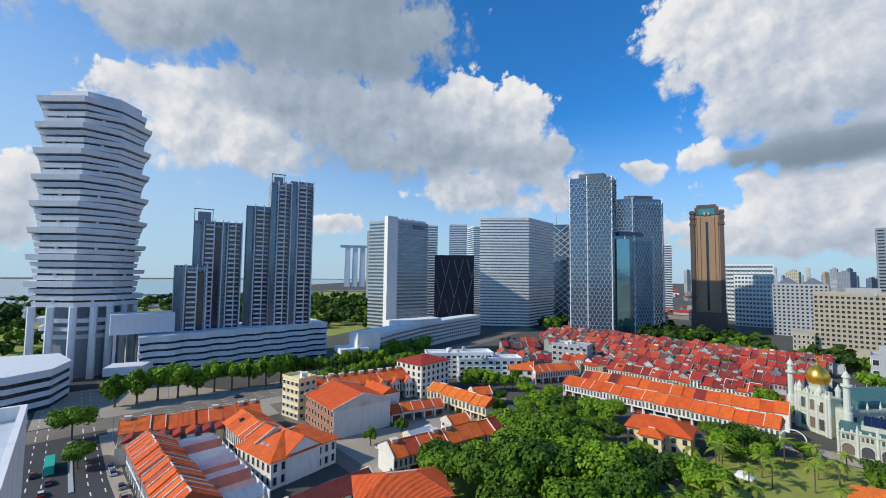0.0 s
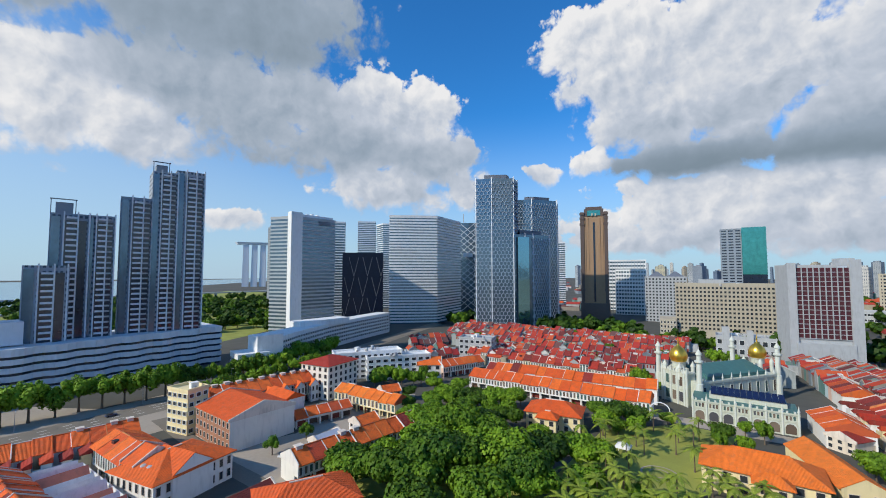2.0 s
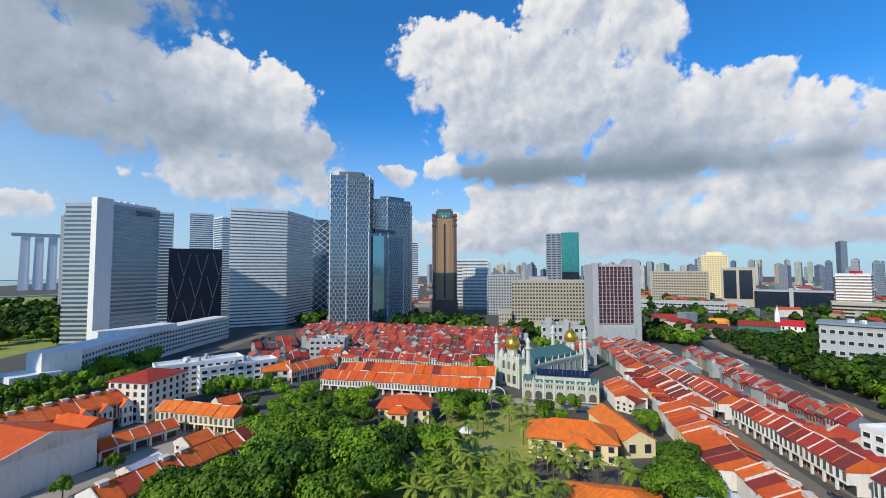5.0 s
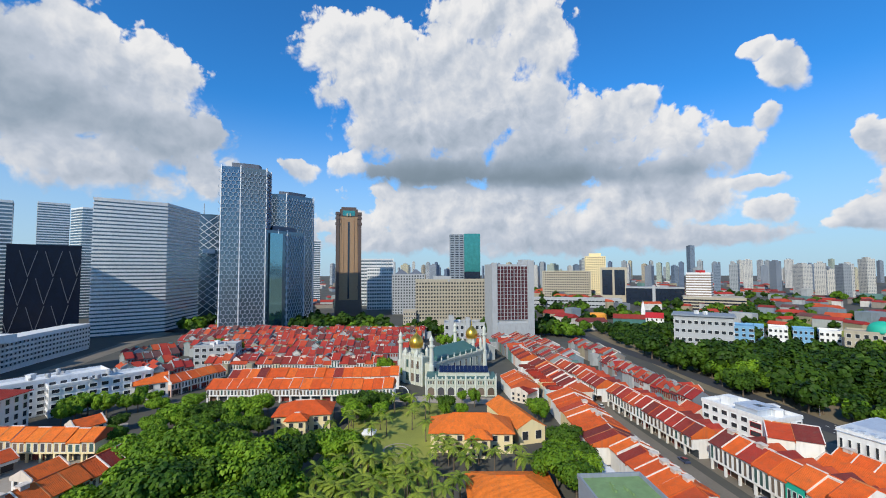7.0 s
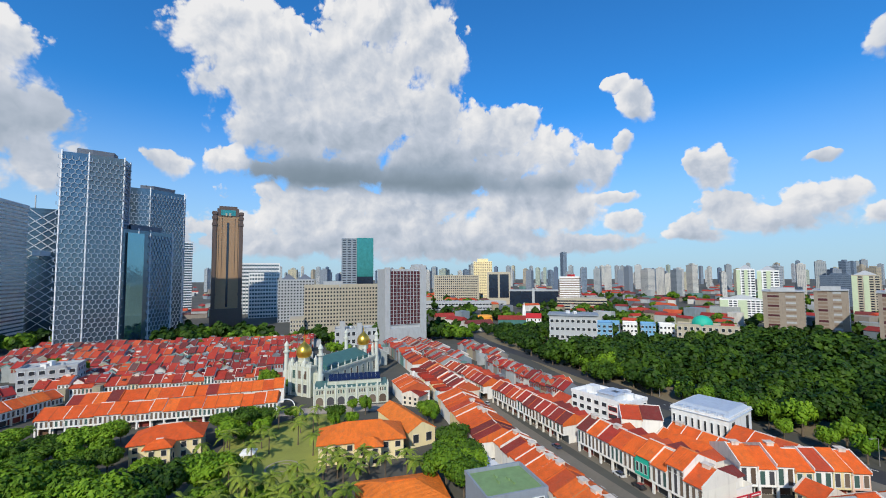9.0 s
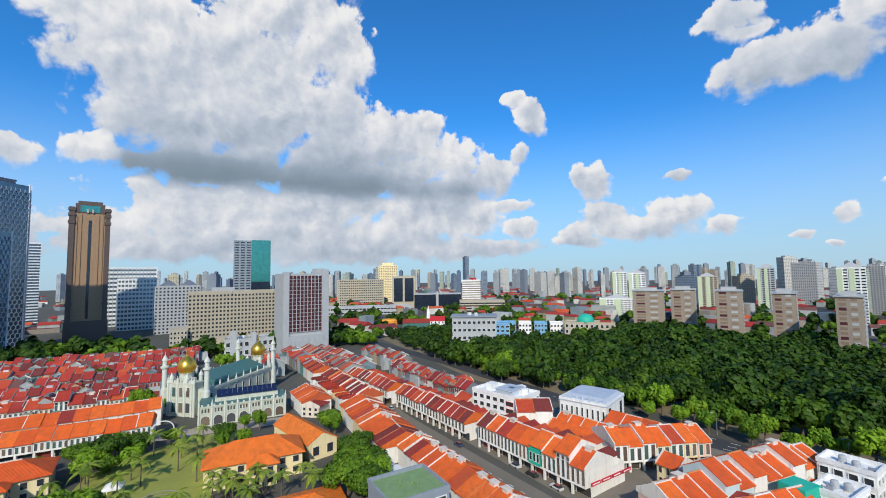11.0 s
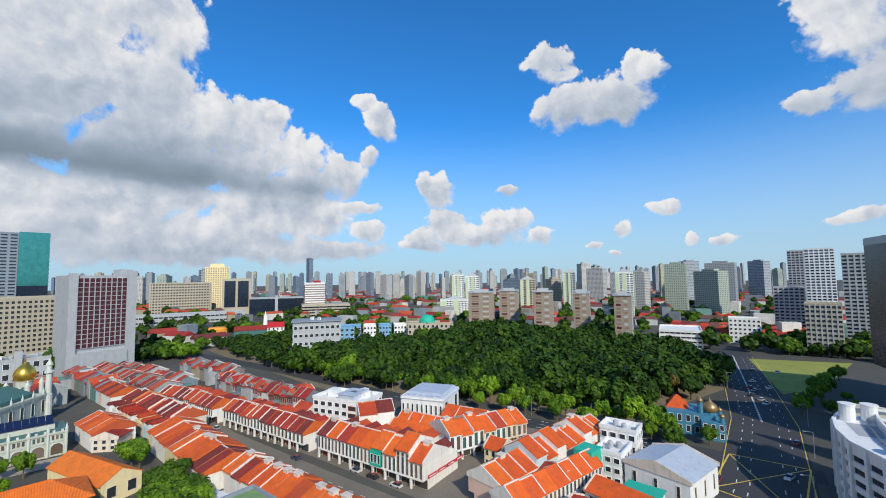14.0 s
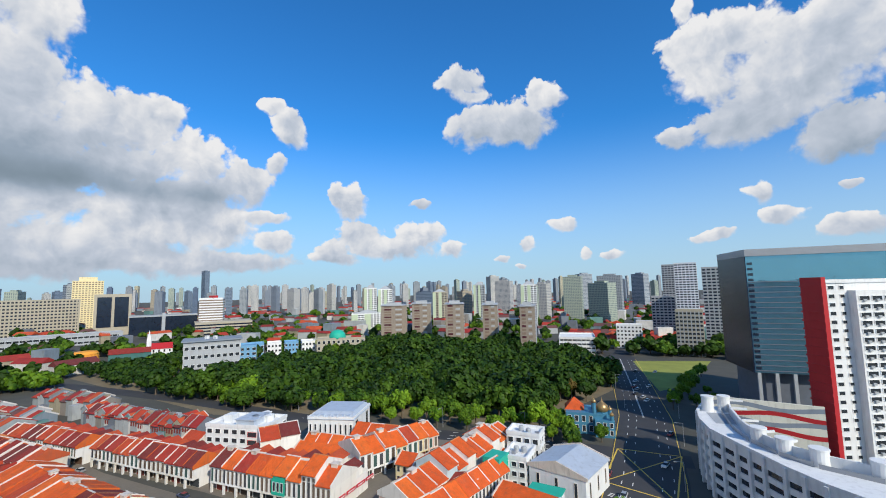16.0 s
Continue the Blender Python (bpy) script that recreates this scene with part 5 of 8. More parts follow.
M_SIGNS = [M_SIGN, M_SIGN, M_GREENP]
m, ln = along((99, -86), (102, -103))
for i in range(4):
    s = thing("shop_sign", "dark red fascia sign board", "sign", m @ pose(2 + i * 5, -0.25, 3.4), "corner shop signs")
    board = part("board", boxes((0, 4.2, -0.12, 0.1, 0, 1.0)), M_SIGN, s)
    part("lettering", boxes((0.5, 3.7, -0.14, -0.12, 0.35, 0.65)), M_WHITE, board, "pale unreadable lettering bar")
m, ln = along((146, -75.5), (99, -86))
s = thing("painted_front", "bright turquoise-green painted shop front", "facade", m @ pose(26.2, -0.3, 0))
part("panel", boxes((0, 5, 0, 0.22, 3.5, 9.2)), M_GREENP, s)
for x in (0.6, 2.1, 3.6):
    part("window", window_mesh(0.9, 2.6, 0.08, 0, M_WHITE, M_DARK), None, s, "", pose(x + 0.45, 0, 4.6))

top = block("white_block", "white four-storey rendered block", (175, -88), (151, -98), 15, 0, 13, 7, 4, M_WHITE)
part("stair_head", boxes((4, 8, 5, 9, 13, 16)), M_WHITE, top)
part("upper_roof", boxes((12, 20, 2, 12, 13, 15.2), (11.6, 20.4, 1.6, 12.4, 15.2, 15.5)), M_METAL, top)
part("bay_front", boxes((18.5, 23.5, -0.5, 0, 3, 12)), M_SHOPW, top)
for z_ in (4, 7, 10):
    part("window", window_mesh(3.6, 1.6, 0.1, 0, M_RED, M_DARK), None, top, "", pose(21, -0.5, z_))
terrace((150, -111), (156, -98), 10, 11, 3, 6.5, M_SHOPW, M_ROOFR, ("tiles",), 47)
top = block("white_gallery", "white modern building with tall slit windows and metal roof", (152, -119), (134, -128), 22, 0, 11, 9, 1, M_WHITE, 0.35, 0.66, None, None, False)
bm = bmesh.new()
prism(bm, [(-0.5, -0.5), (20.7, -0.5), (20.7, 22.5), (-0.5, 22.5)], 11.2, 13.4, [(2, 4), (18.5, 4), (18.5, 20), (2, 20)])
part("mansard_roof", bm, M_METAL, top, "pale sheet-metal mansard roof")
for i in range(6):
    part("dormer", boxes((2.2 + i * 2.9, 3.8 + i * 2.9, 0.2, 2.5, 11.4, 12.7)), M_METAL, top)
for x in (0.18, 0.8):
    m2, l2 = along((20.1, 0), (20.1, 22))
    part("tall_window", boxes((l2 * x - 1.2, l2 * x + 1.2, -0.15, 0.05, 1.5, 9.8)), M_DARK, top, "", m2)
gabled("orange_house", "house with an orange tiled roof", (138, -101), (119, -106), 9, 6, 2.6, M_CREAM, M_ROOF, 5, 2)
terrace((108, -106), (99, -140), 15, 8.6, 3.2, 5.4, M_SHOP, M_ROOF, ("white", "tiles", "white_jack"), 42, 1)
terrace((85, -154), (86, -92), 12, 8.6, 3.2, 5.4, M_SHOP, M_ROOF, ("white", "tiles", "white_jack"), 43, 1)
terrace((141, -108), (113, -115), 8, 7.2, 2.6, 5.4, M_SHOP, M_ROOF, ("tiles", "jack"), 48)
terrace((128, -121), (110, -126), 12, 8.4, 3, 5.6, M_CREAM, M_ROOF, ("tiles",), 49)
terrace((66, -88), (62, -126), 9, 7.6, 3, 5.4, M_SHOPW, M_ROOF, ("tiles",), 44)
block("small_white_block", "white rendered rooftop block", (66, -130), (58, -131), 12, 0, 9, 3, 3, M_WHITE)
block("small_white_block", "white rendered rooftop block", (72, -146), (60, -148), 9, 0, 11, 4, 3, M_WHITE)
sh = thing("netting", "green scaffold netting over a house under repair", "netting", pose(68, -128, 0))
part("net", boxes((-4, 2, -3, 4, 4, 10.6)), M_GREENP, sh)
part("pole", boxes((-4.2, -4, -3.2, -3, 0, 11)), M_STEEL, sh)
sh = thing("awning", "red sheet-metal lean-to roof", "awning", pose(118, -49.5, 0, 0, 0, 12))
part("canopy", boxes((-5, 5, -2.4, 2.4, 5.0, 5.3)), M_RED, sh)
part("house_wall", boxes((-4.6, 4.6, -2.1, 2.1, 0, 5.0)), M_WHITE, sh)
for k, (x, y, mt) in enumerate(((136, -35, M_METAL), (131, -36.5, M_WHITE), (126, -38, M_CREAM))):
    sh = thing("awning", "pale sheet roof over a back yard", "awning", pose(x, y, 0, 0, 0, 12))
    part("canopy", boxes((-2.4, 2.4, -4, 4, 4.6, 4.8)), mt, sh)
    part("house_wall", boxes((-2.2, 2.2, -3.7, 3.7, 0, 4.6)), M_WHITE, sh)
sh = thing("awning", "flat bright green sheet canopy", "awning", pose(48, -122, 0, 0, 0, 5))
part("canopy", boxes((-5, 5, -3, 3, 6.0, 6.3)), M_GREENP, sh)
part("house_wall", boxes((-4.6, 4.6, -2.6, 2.6, 0, 6.0)), M_WHITE, sh)
gabled("white_shed", "white walled hall with a pale metal gabled roof", (57, -131), (38.5, -129), 19, 8.4, 2.6, M_WHITE, M_METAL, 3, 1, False, 0.14)
gabled("front_house", "small house with an orange tiled roof", (60, -112), (42, -110), 10, 5.6, 2.4, M_WHITE, M_ROOF, 4, 1)
gabled("front_house", "small house with a dark red roof", (80, -108), (66, -106), 12, 6.5, 2.0, M_WHITE, M_ROOFR, 4, 2)

for p0, p1, d, h, rise, wl_, rf in (((97, -112), (90, -113), 8, 7, 2.4, M_CREAM, M_ROOF), ((70, -134), (62, -133), 7, 6.5, 2.2, M_SHOPW, M_ROOF), ((118, -96), (108, -98), 7, 5.5, 2.0, M_ORANGE, M_ROOF), ((128, -112), (119, -114), 8, 6.5, 2.2, M_SHOPW, M_ROOFR),
                                   ((60, -100), (51, -99), 9, 5.0, 2.0, M_SHOPW, M_ROOFR), ((186, -84), (176, -86), 8, 7, 2.6, M_SHOPW, M_ROOFR), ((220, -22), (212, -16), 9, 5, 2, M_SHOP, M_ROOFR), ((146, 150), (155, 146), 8, 6, 2.4, M_SHOPW, M_ROOF), ((112, 128), (122, 127), 7, 5, 2.2, M_SHOPW, M_ROOF), ((93, 128), (104, 128), 6, 4, 1.6, M_SHOPW, M_METAL)):
    gabled("yard_house", "small house with a tiled gabled roof", p0, p1, d, h, rise, wl_, rf, 3, 2)
me = bpy.data.meshes.new("distant_shophouses")
me.from_pydata(FAR_HOUSES[0], [], FAR_HOUSES[1])
for m_ in (M_FARWALL, M_FARROOF, M_FARWALL, M_FRONT):
    me.materials.append(m_)
me.polygons.foreach_set("material_index", FAR_HOUSES[2])
tagged(new("distant_shophouses", me), "crowded far rows of red-roofed shophouses", "houses", kind="stuff")

# ---- the great mosque ----
mosque = thing("mosque", "cream and pale green mosque with two gold domes and minarets", "mosque")


def mpart(name, bm, mat, label="", m=None):
    return part(name, bm, mat, mosque, label, m)


fm, fl = along((216.5, 27), (218.5, -9))
mpart("front_wing", boxes((0, fl, 0, 15, 0, 8.6), (-0.3, fl + 0.3, -0.35, 0, 5.2, 5.6), (-0.4, fl + 0.4, -0.5, 0, 8.2, 8.8)), M_MOSQ, "", fm)
mpart("front_roof", boxes((-0.3, fl + 0.3, 0, 15, 8.8, 9.0)), M_JADE, "green roof terrace", fm)
n = 7
for i in range(n):
    x = fl * (i + 0.5) / n
    bm = bmesh.new()
    arc = [(-1.7, 0.6), (1.7, 0.6)] + [(1.7 * math.cos(a * math.pi / 8), 2.9 + 1.6 * math.sin(a * math.pi / 8)) for a in range(9)]
    v = [bm.verts.new((px_, -0.06, pz_)) for px_, pz_ in arc]
    w_ = [bm.verts.new((px_, 0.05, pz_)) for px_, pz_ in arc]
    bm.faces.new(v)
    for j in range(len(v)):
        bm.faces.new((v[j], w_[j], w_[(j + 1) % len(v)], v[(j + 1) % len(v)]))
    mpart("arched_opening", bm, M_SHUT, "dark arched window", fm @ pose(x, 0, 0))
    bm = bmesh.new()
    pts = [(2.15 * math.cos(a * math.pi / 10), 2.9 + 2.05 * math.sin(a * math.pi / 10)) for a in range(11)]
    inn = [(1.75 * math.cos(a * math.pi / 10), 2.9 + 1.65 * math.sin(a * math.pi / 10)) for a in range(11)]
    for j in range(10):
        q = [pts[j], pts[j + 1], inn[j + 1], inn[j]]
        f_ = [bm.verts.new((a, -0.3, b)) for a, b in q]
        g_ = [bm.verts.new((a, 0.02, b)) for a, b in q]
        bm.faces.new(f_)
        for k in range(4):
            bm.faces.new((f_[k], g_[k], g_[(k + 1) % 4], f_[(k + 1) % 4]))
    mpart("arch_moulding", bm, M_MOSQT, "", fm @ pose(x, 0, 0))
    for k in (-1.2, 0, 1.2):
        mpart("upper_window", window_mesh(0.75, 1.7, 0.14, 0, M_MOSQT, M_SHUT), None, "", fm @ pose(x + k, 0, 6.0))
for i in range(n + 1):
    bm = bmesh.new()
    turned(bm, [(0.42, 0), (0.42, 9.4), (0.55, 9.5), (0.3, 10.4), (0.12, 11.4), (0.03, 12.0)], 8, fl * i / n, -0.1)
    mpart("pinnacle", bm, M_MOSQT, "", fm)
for i in range(15):
    mpart("merlon", boxes((-0.35, 0.35, -0.3, 0.1, 8.8, 9.6)), M_MOSQT, "", fm @ pose(fl * (i + 0.5) / 15, 0, 0))
# roof array on a stepped platform
mpart("panel_platform", boxes((6, fl - 3, 5, 13, 9.0, 10.6)), M_MOSQ, "", fm)
for i in range(12):
    bm = bmesh.new()
    slab(bm, 0, 2.05, 0, 6.6, 0, 0.12)
    mpart("solar_panel", bm, M_SOLAR, "dark blue solar panel", fm @ pose(6.6 + i * 2.18, 5.6, 10.9, 17, 0, 0))
# the hall, set askew
hm, hl = along((233, 26), (278, -4))
mpart("hall", boxes((0, hl, 0, 24, 0, 12.5), (-0.4, hl + 0.4, -0.4, 0.1, 11.6, 12.7), (-0.4, hl + 0.4, 23.9, 24.4, 11.6, 12.7)), M_MOSQ, "", hm)
bm = bmesh.new()
prism(bm, [(8, 2), (hl - 6, 2), (hl - 6, 22), (8, 22)], 12.6, 14.2)
prism(bm, [(8, 2), (hl - 6, 2), (hl - 6, 22), (8, 22)], 14.2, 18.2, [(9, 11.5), (hl - 7, 11.5), (hl - 7, 12.5), (9, 12.5)])
mpart("hall_roof", bm, M_JADE, "dark green sheet roof", hm)
for i in range(9):
    for y_ in (0, 24):
        bm = bmesh.new()
        turned(bm, [(0.4, 11), (0.4, 13.4), (0.5, 13.5), (0.25, 14.6), (0.04, 16)], 6, hl * (i + 0.5) / 9, y_)
        mpart("pinnacle", bm, M_MOSQT, "", hm)
    mpart("hall_window", window_mesh(1.8, 5.5, 0.2, 0, M_MOSQT, M_SHUT), None, "", hm @ pose(hl * (i + 0.5) / 9, 0, 4.5))
wm, wl = along((247, 46), (233, 26))
for i in range(5):
    for z_ in (2.5, 8.2):
        mpart("hall_window", window_mesh(1.7, 3.2, 0.2, 0, M_MOSQT, M_SHUT), None, "", wm @ pose(wl * (i + 0.5) / 5, 0, z_))
mpart("gable_block", boxes((5, wl - 5, -2.5, 3, 0, 15.2), (4.6, wl - 4.6, -2.9, 3.3, 15.2, 15.9), (4.7, wl - 4.7, -2.8, 3.2, 7.6, 8.1), (8, wl - 8, -1.5, 2.6, 15.9, 17.4)), M_MOSQ, "", wm)
for i in range(3):
    mpart("hall_window", window_mesh(1.9, 4.4, 0.25, 2, M_MOSQT, M_SHUT), None, "", wm @ pose(wl / 2 - 4 + 4 * i, -2.5, 9.2))
    mpart("hall_window", window_mesh(2.4, 4.6, 0.25, 2, M_MOSQT, M_SHUT), None, "", wm @ pose(wl / 2 - 4 + 4 * i, -2.5, 1.8))
for i in range(9):
    mpart("merlon", boxes((-0.45, 0.45, -0.3, 0.2, 15.9, 17.0)), M_MOSQT, "", wm @ pose(5.6 + (wl - 11.2) * i / 8, -2.6, 0))
for x_ in (4.8, wl / 2 - 6, wl / 2 - 2, wl / 2 + 2, wl / 2 + 6, wl - 4.8):
    bm = bmesh.new()
    turned(bm, [(0.5, 0), (0.5, 15.4), (0.7, 15.6), (0.4, 17.2), (0.1, 18.6), (0.04, 19.2)], 8, x_, -2.6)
    mpart("pinnacle", bm, M_MOSQT, "", wm)
DOME = [(3.1, 17), (3.1, 19.2), (3.4, 19.3), (3.5, 19.8)]
ONION = [(3.3, 19.8), (3.95, 20.9), (4.2, 22.2), (4.05, 23.6), (3.4, 25.2), (2.3, 26.5), (1.2, 27.4), (0.5, 28.2), (0.3, 29.0)]
for x_, y_, z_ in ((243, 36, 0), (288, 4.5, -1.5)):
    bm = bmesh.new()
    turned(bm, DOME, 24, x_, y_)
    mpart("dome_drum", bm, M_MOSQ, "", pose(0, 0, z_))
    bm = bmesh.new()
    turned(bm, ONION, 24, x_, y_)
    for f in bm.faces:
        f.smooth = True
    gold = mpart("dome", bm, M_GOLD, "polished gold onion dome", pose(0, 0, z_))
    bm = bmesh.new()
    turned(bm, [(0.3, 29), (0.55, 29.5), (0.2, 30), (0.4, 30.6), (0.12, 31.2), (0.05, 34)], 8, x_, y_)
    part("finial", bm, M_GOLD, gold)
    for a in range(4):
        bm = bmesh.new()
        r_ = 6.2
        cx_, cy_ = x_ + r_ * math.cos(a * math.pi / 2 + 0.2), y_ + r_ * math.sin(a * math.pi / 2 + 0.2)
        turned(bm, [(1.0, 12), (1.0, 17.5), (1.2, 17.6), (0.9, 18.6), (0.4, 19.4), (0.06, 20.4)], 10, cx_, cy_)
        mpart("turret", bm, M_MOSQT, "", pose(0, 0, z_))
for x_, y_ in ((247, 46), (233, 26), (292, 16), (278, -4)):
    bm = bmesh.new()
    turned(bm, [(1.7, 0), (1.6, 12), (1.25, 12.2), (1.15, 21.5), (1.9, 22.1), (1.9, 22.9), (1.1, 23.1), (1.0, 25.4), (1.45, 25.7), (1.2, 26.5), (0.6, 27.6), (0.12, 28.4), (0.05, 30)], 12, x_, y_)
    mpart("minaret", bm, M_MOSQT, "slender cream minaret with a balcony ring")
gate = thing("street_arch", "pale steel archway over the lane", "arch", pose(204, 38, 0, 0, 0, -80))
bm = bmesh.new()
pts = [(4.0 * math.cos(a * math.pi / 12), 5 + 3.4 * math.sin(a * math.pi / 12)) for a in range(13)]
pts = [(4.0, 0)] + pts + [(-4.0, 0)]
for (xa, za), (xb, zb) in zip(pts, pts[1:]):
    k = 0.91
    q = [(xa, za), (xb, zb), (xb * k, zb * 0.97), (xa * k, za * 0.97)]
    f_ = [bm.verts.new((a, -0.3, b)) for a, b in q]
    g_ = [bm.verts.new((a, 0.3, b)) for a, b in q]
    bm.faces.new(f_)
    bm.faces.new(g_[::-1])
    for j in range(4):
        bm.faces.new((f_[j], g_[j], g_[(j + 1) % 4], f_[(j + 1) % 4]))
bmesh.ops.remove_doubles(bm, verts=bm.verts, dist=0.001)
bmesh.ops.recalc_face_normals(bm, faces=bm.faces)
part("hoop", bm, M_WHITE, gate)

# ---- the tower quarter ----
tower = thing("stepped_tower", "pale grey tower of tapering stacked storeys on tall columns", "skyscraper", pose(-4, 352, 0))
oct_ring = [(-28, -8), (-6, -26.5), (14, -24), (29, -6), (28, 12), (14, 25), (-12, 25), (-27, 12)]
phase = (0, 0, 2, 2, 2, 0, 0, 0)
swell = (0.86, 0.885, 0.92, 1.0)
levels = {}
for f in range(4):
    bm = bmesh.new()
    ks = [swell[(f + q) % 4] for q in phase]
    deep_ = 3.3 if f == 3 else 2.75
    prism(bm, [(x * k, y * k) for (x, y), k in zip(oct_ring, ks)], 0, deep_, [(x * (k + 0.02), y * (k + 0.02)) for (x, y), k in zip(oct_ring, ks)])
    levels[f] = mesh_of("spandrel", bm, M_BAND)
for g in range(8):
    for f in range(4):
        part("spandrel", levels[f], None, tower, "", pose(0, 0, 43 + (g * 4 + f) * 3.98))
        if f == 0:
            for (xa, ya), (xb, yb) in zip(oct_ring[:3], oct_ring[1:4]):
                part("column", boxes((-0.8, 0.8, -0.8, 0.8, 2.6, 4.2)), M_BAND, tower, "", pose((xa + xb) * 0.43, (ya + yb) * 0.43, 43 + g * 15.92))
bm = bmesh.new()
prism(bm, [(x * 0.81, y * 0.81) for x, y in oct_ring], 43, 170)
part("glazed_core", bm, M_GLASSD, tower)
bm = bmesh.new()
prism(bm, [(x * 0.8, y * 0.8) for x, y in oct_ring], 170, 174.5)
part("plant_room", bm, M_BAND, tower)
for i in range(3):
    bm = bmesh.new()
    prism(bm, [(x * (0.8 - 0.06 * i), y * (0.8 - 0.06 * i)) for x, y in oct_ring], 33.5 - i * 5, 36 - i * 5)
    part("spandrel", bm, M_BAND, tower)
bm = bmesh.new()
prism(bm, [(x * 0.62, y * 0.62) for x, y in oct_ring], 0, 43)
part("lift_core", bm, M_GREY, tower)
for x, y in oct_ring[:5] + [(-18, -18), (5, -25.5), (22, -15)]:
    bm = bmesh.new()
    turned(bm, [(1.9, 0), (1.9, 43)], 8, x * 0.86, y * 0.86)
    part("column", bm, M_BAND, tower)
br = thing("sky_bridge", "pale enclosed bridge between tower and podium", "bridge", pose(0, 0, 0))
part("deck", boxes((8, 40, 312, 330, 27, 39)), M_BAND, br)
for x in (10, 27):
    part("pier", boxes((x, x + 1.6, 322, 324, 0, 27)), M_BAND, br)


banded_tower("terraced_building", "low terraced building with curved grey parapets", [(-70, 300), (-48, 268), (-28, 262), (-14, 272), (-8, 292), (-14, 320), (-70, 330)], 0, 17, 4, M_GLASSD, M_BAND, 0.55, 0.5)
wav = []
for i in range(29):
    x = 22 + i * 4.3
    wav.append((x, 303 + i * 0.45 + (1.3 if i % 4 in (1, 2) else -1.3)))
banded_tower("podium", "long low grey podium with wavy horizontal bands", wav + [(143, 350), (24, 350)], 0, 25, 6, M_GLASSD, M_BAND, 0.66, 0.7)
banded_tower("podium_wing", "low grey entrance wing", [(6, 292), (22, 288), (28, 300), (10, 304)], 0, 11, 2, M_GLASSD, M_BAND, 0.6, 0.4)


def flats_tower(p0, p1, d, z0, z1, balconies, crown=0):
    """A slender dark apartment tower: shaft, glass bay, stacked balconies, fins and an open crown."""
    m, w = along(p0, p1)
    t = thing("apartment_tower", "slender blue-grey apartment tower with stacked balconies", "skyscraper", m, "apartment towers")
    part("shaft", boxes((0, w, 0, d, z0, z1)), M_SKIN, t)
    n = int((z1 - z0) / 3.3)
    part("glass_bay", boxes((w * 0.03, w * 0.25, -0.35, 0, z0, z1 - 2)), M_GLASS, t)
    part("dark_recess", boxes((w * 0.36, w * 0.9, -0.06, 0, z0, z1 - 4)), M_GLASSD, t)
    me = mesh_of("balcony", boxes((w * 0.40, w * 0.66, -1.3, 0, 0, 1.15)), M_BAND)
    me2 = mesh_of("balcony", boxes((w * 0.70, w * 0.88, -0.9, 0, 0, 1.0)), M_CONC)
    for i in range(n):
        part("balcony", me, None, t, "", pose(0, 0, z0 + 3.3 * i + 0.4))
        if balconies > 1:
            part("balcony", me2, None, t, "", pose(0, 0, z0 + 3.3 * i + 0.4))
    for x in (0.34, 0.68, 0.97):
        part("fin", boxes((w * x - 0.35, w * x + 0.35, -1.5, 0, z0, z1 + 1)), M_BAND, t)
    if crown:
        part("crown_post", boxes((0, 0.4, 0, 0.4, z1, z1 + crown)), M_DGREY, t)
        part("crown_post", boxes((w * 0.6, w * 0.6 + 0.4, 0, 0.4, z1, z1 + crown)), M_DGREY, t)
        part("crown_rail", boxes((-0.3, w * 0.62 + 0.5, -0.3, 0.8, z1 + crown, z1 + crown + 0.5)), M_DGREY, t)
        part("crown_room", boxes((w * 0.12, w * 0.55, 1, d * 0.6, z1, z1 + crown - 1.5)), M_GREY, t)
    return t


flats_tower((39, 320), (58, 316), 18, 24, 69, 1)
flats_tower((50, 326), (68, 323), 18, 24, 100, 1, 8)
flats_tower((66, 324), (80, 321), 18, 24, 100, 2)
flats_tower((83, 325), (100, 321), 18, 24, 114, 2)
flats_tower((98.5, 320), (113, 317), 20, 24, 133, 2, 6)
flats_tower((112, 318), (129, 314), 20, 24, 135.5, 2)


def office(pts, z1, floors):
    t = banded_tower("office_tower", "grey office slab with horizontal window bands and blank ribs", pts, 0, z1, floors, M_GLASS, M_CONC, 0.46, 0.3)
    return t


ot = office([(233, 408), (243, 380), (293, 379), (303, 409)], 122, 32)
part("blank_rib", boxes((237, 250, 376.5, 383, 0, 127)), M_WHITE, ot, "", pose(-268, -394, 0))
part("roof_box", boxes((250, 292, 382, 405, 122, 126)), M_BAND, ot, "", pose(-268, -394, 0))
sg = part("roof_sign", boxes((272, 286, 378.2, 378.6, 116, 120)), M_DGREY, ot, "dark roof-edge sign shape", pose(-268, -394, 0))
hot = banded_tower("curved_hotel", "long low curved white hotel", [(147, 264), (158, 262), (180, 276), (224, 297), (275, 313), (326, 326), (322, 340), (268, 326), (214, 309), (150, 285)], 0, 20, 6, M_WHITE, M_WHITE, 0.5, 0.3)
part("end_slab", boxes((140, 158, 258, 270, 0, 24)), M_WHITE, hot, "", pose(-226.4, -299.8, 0))
part("roof_block", boxes((196, 246, 296, 312, 20, 25)), M_WHITE, hot, "white roof block with a sign bar", pose(-226.4, -299.8, 0))
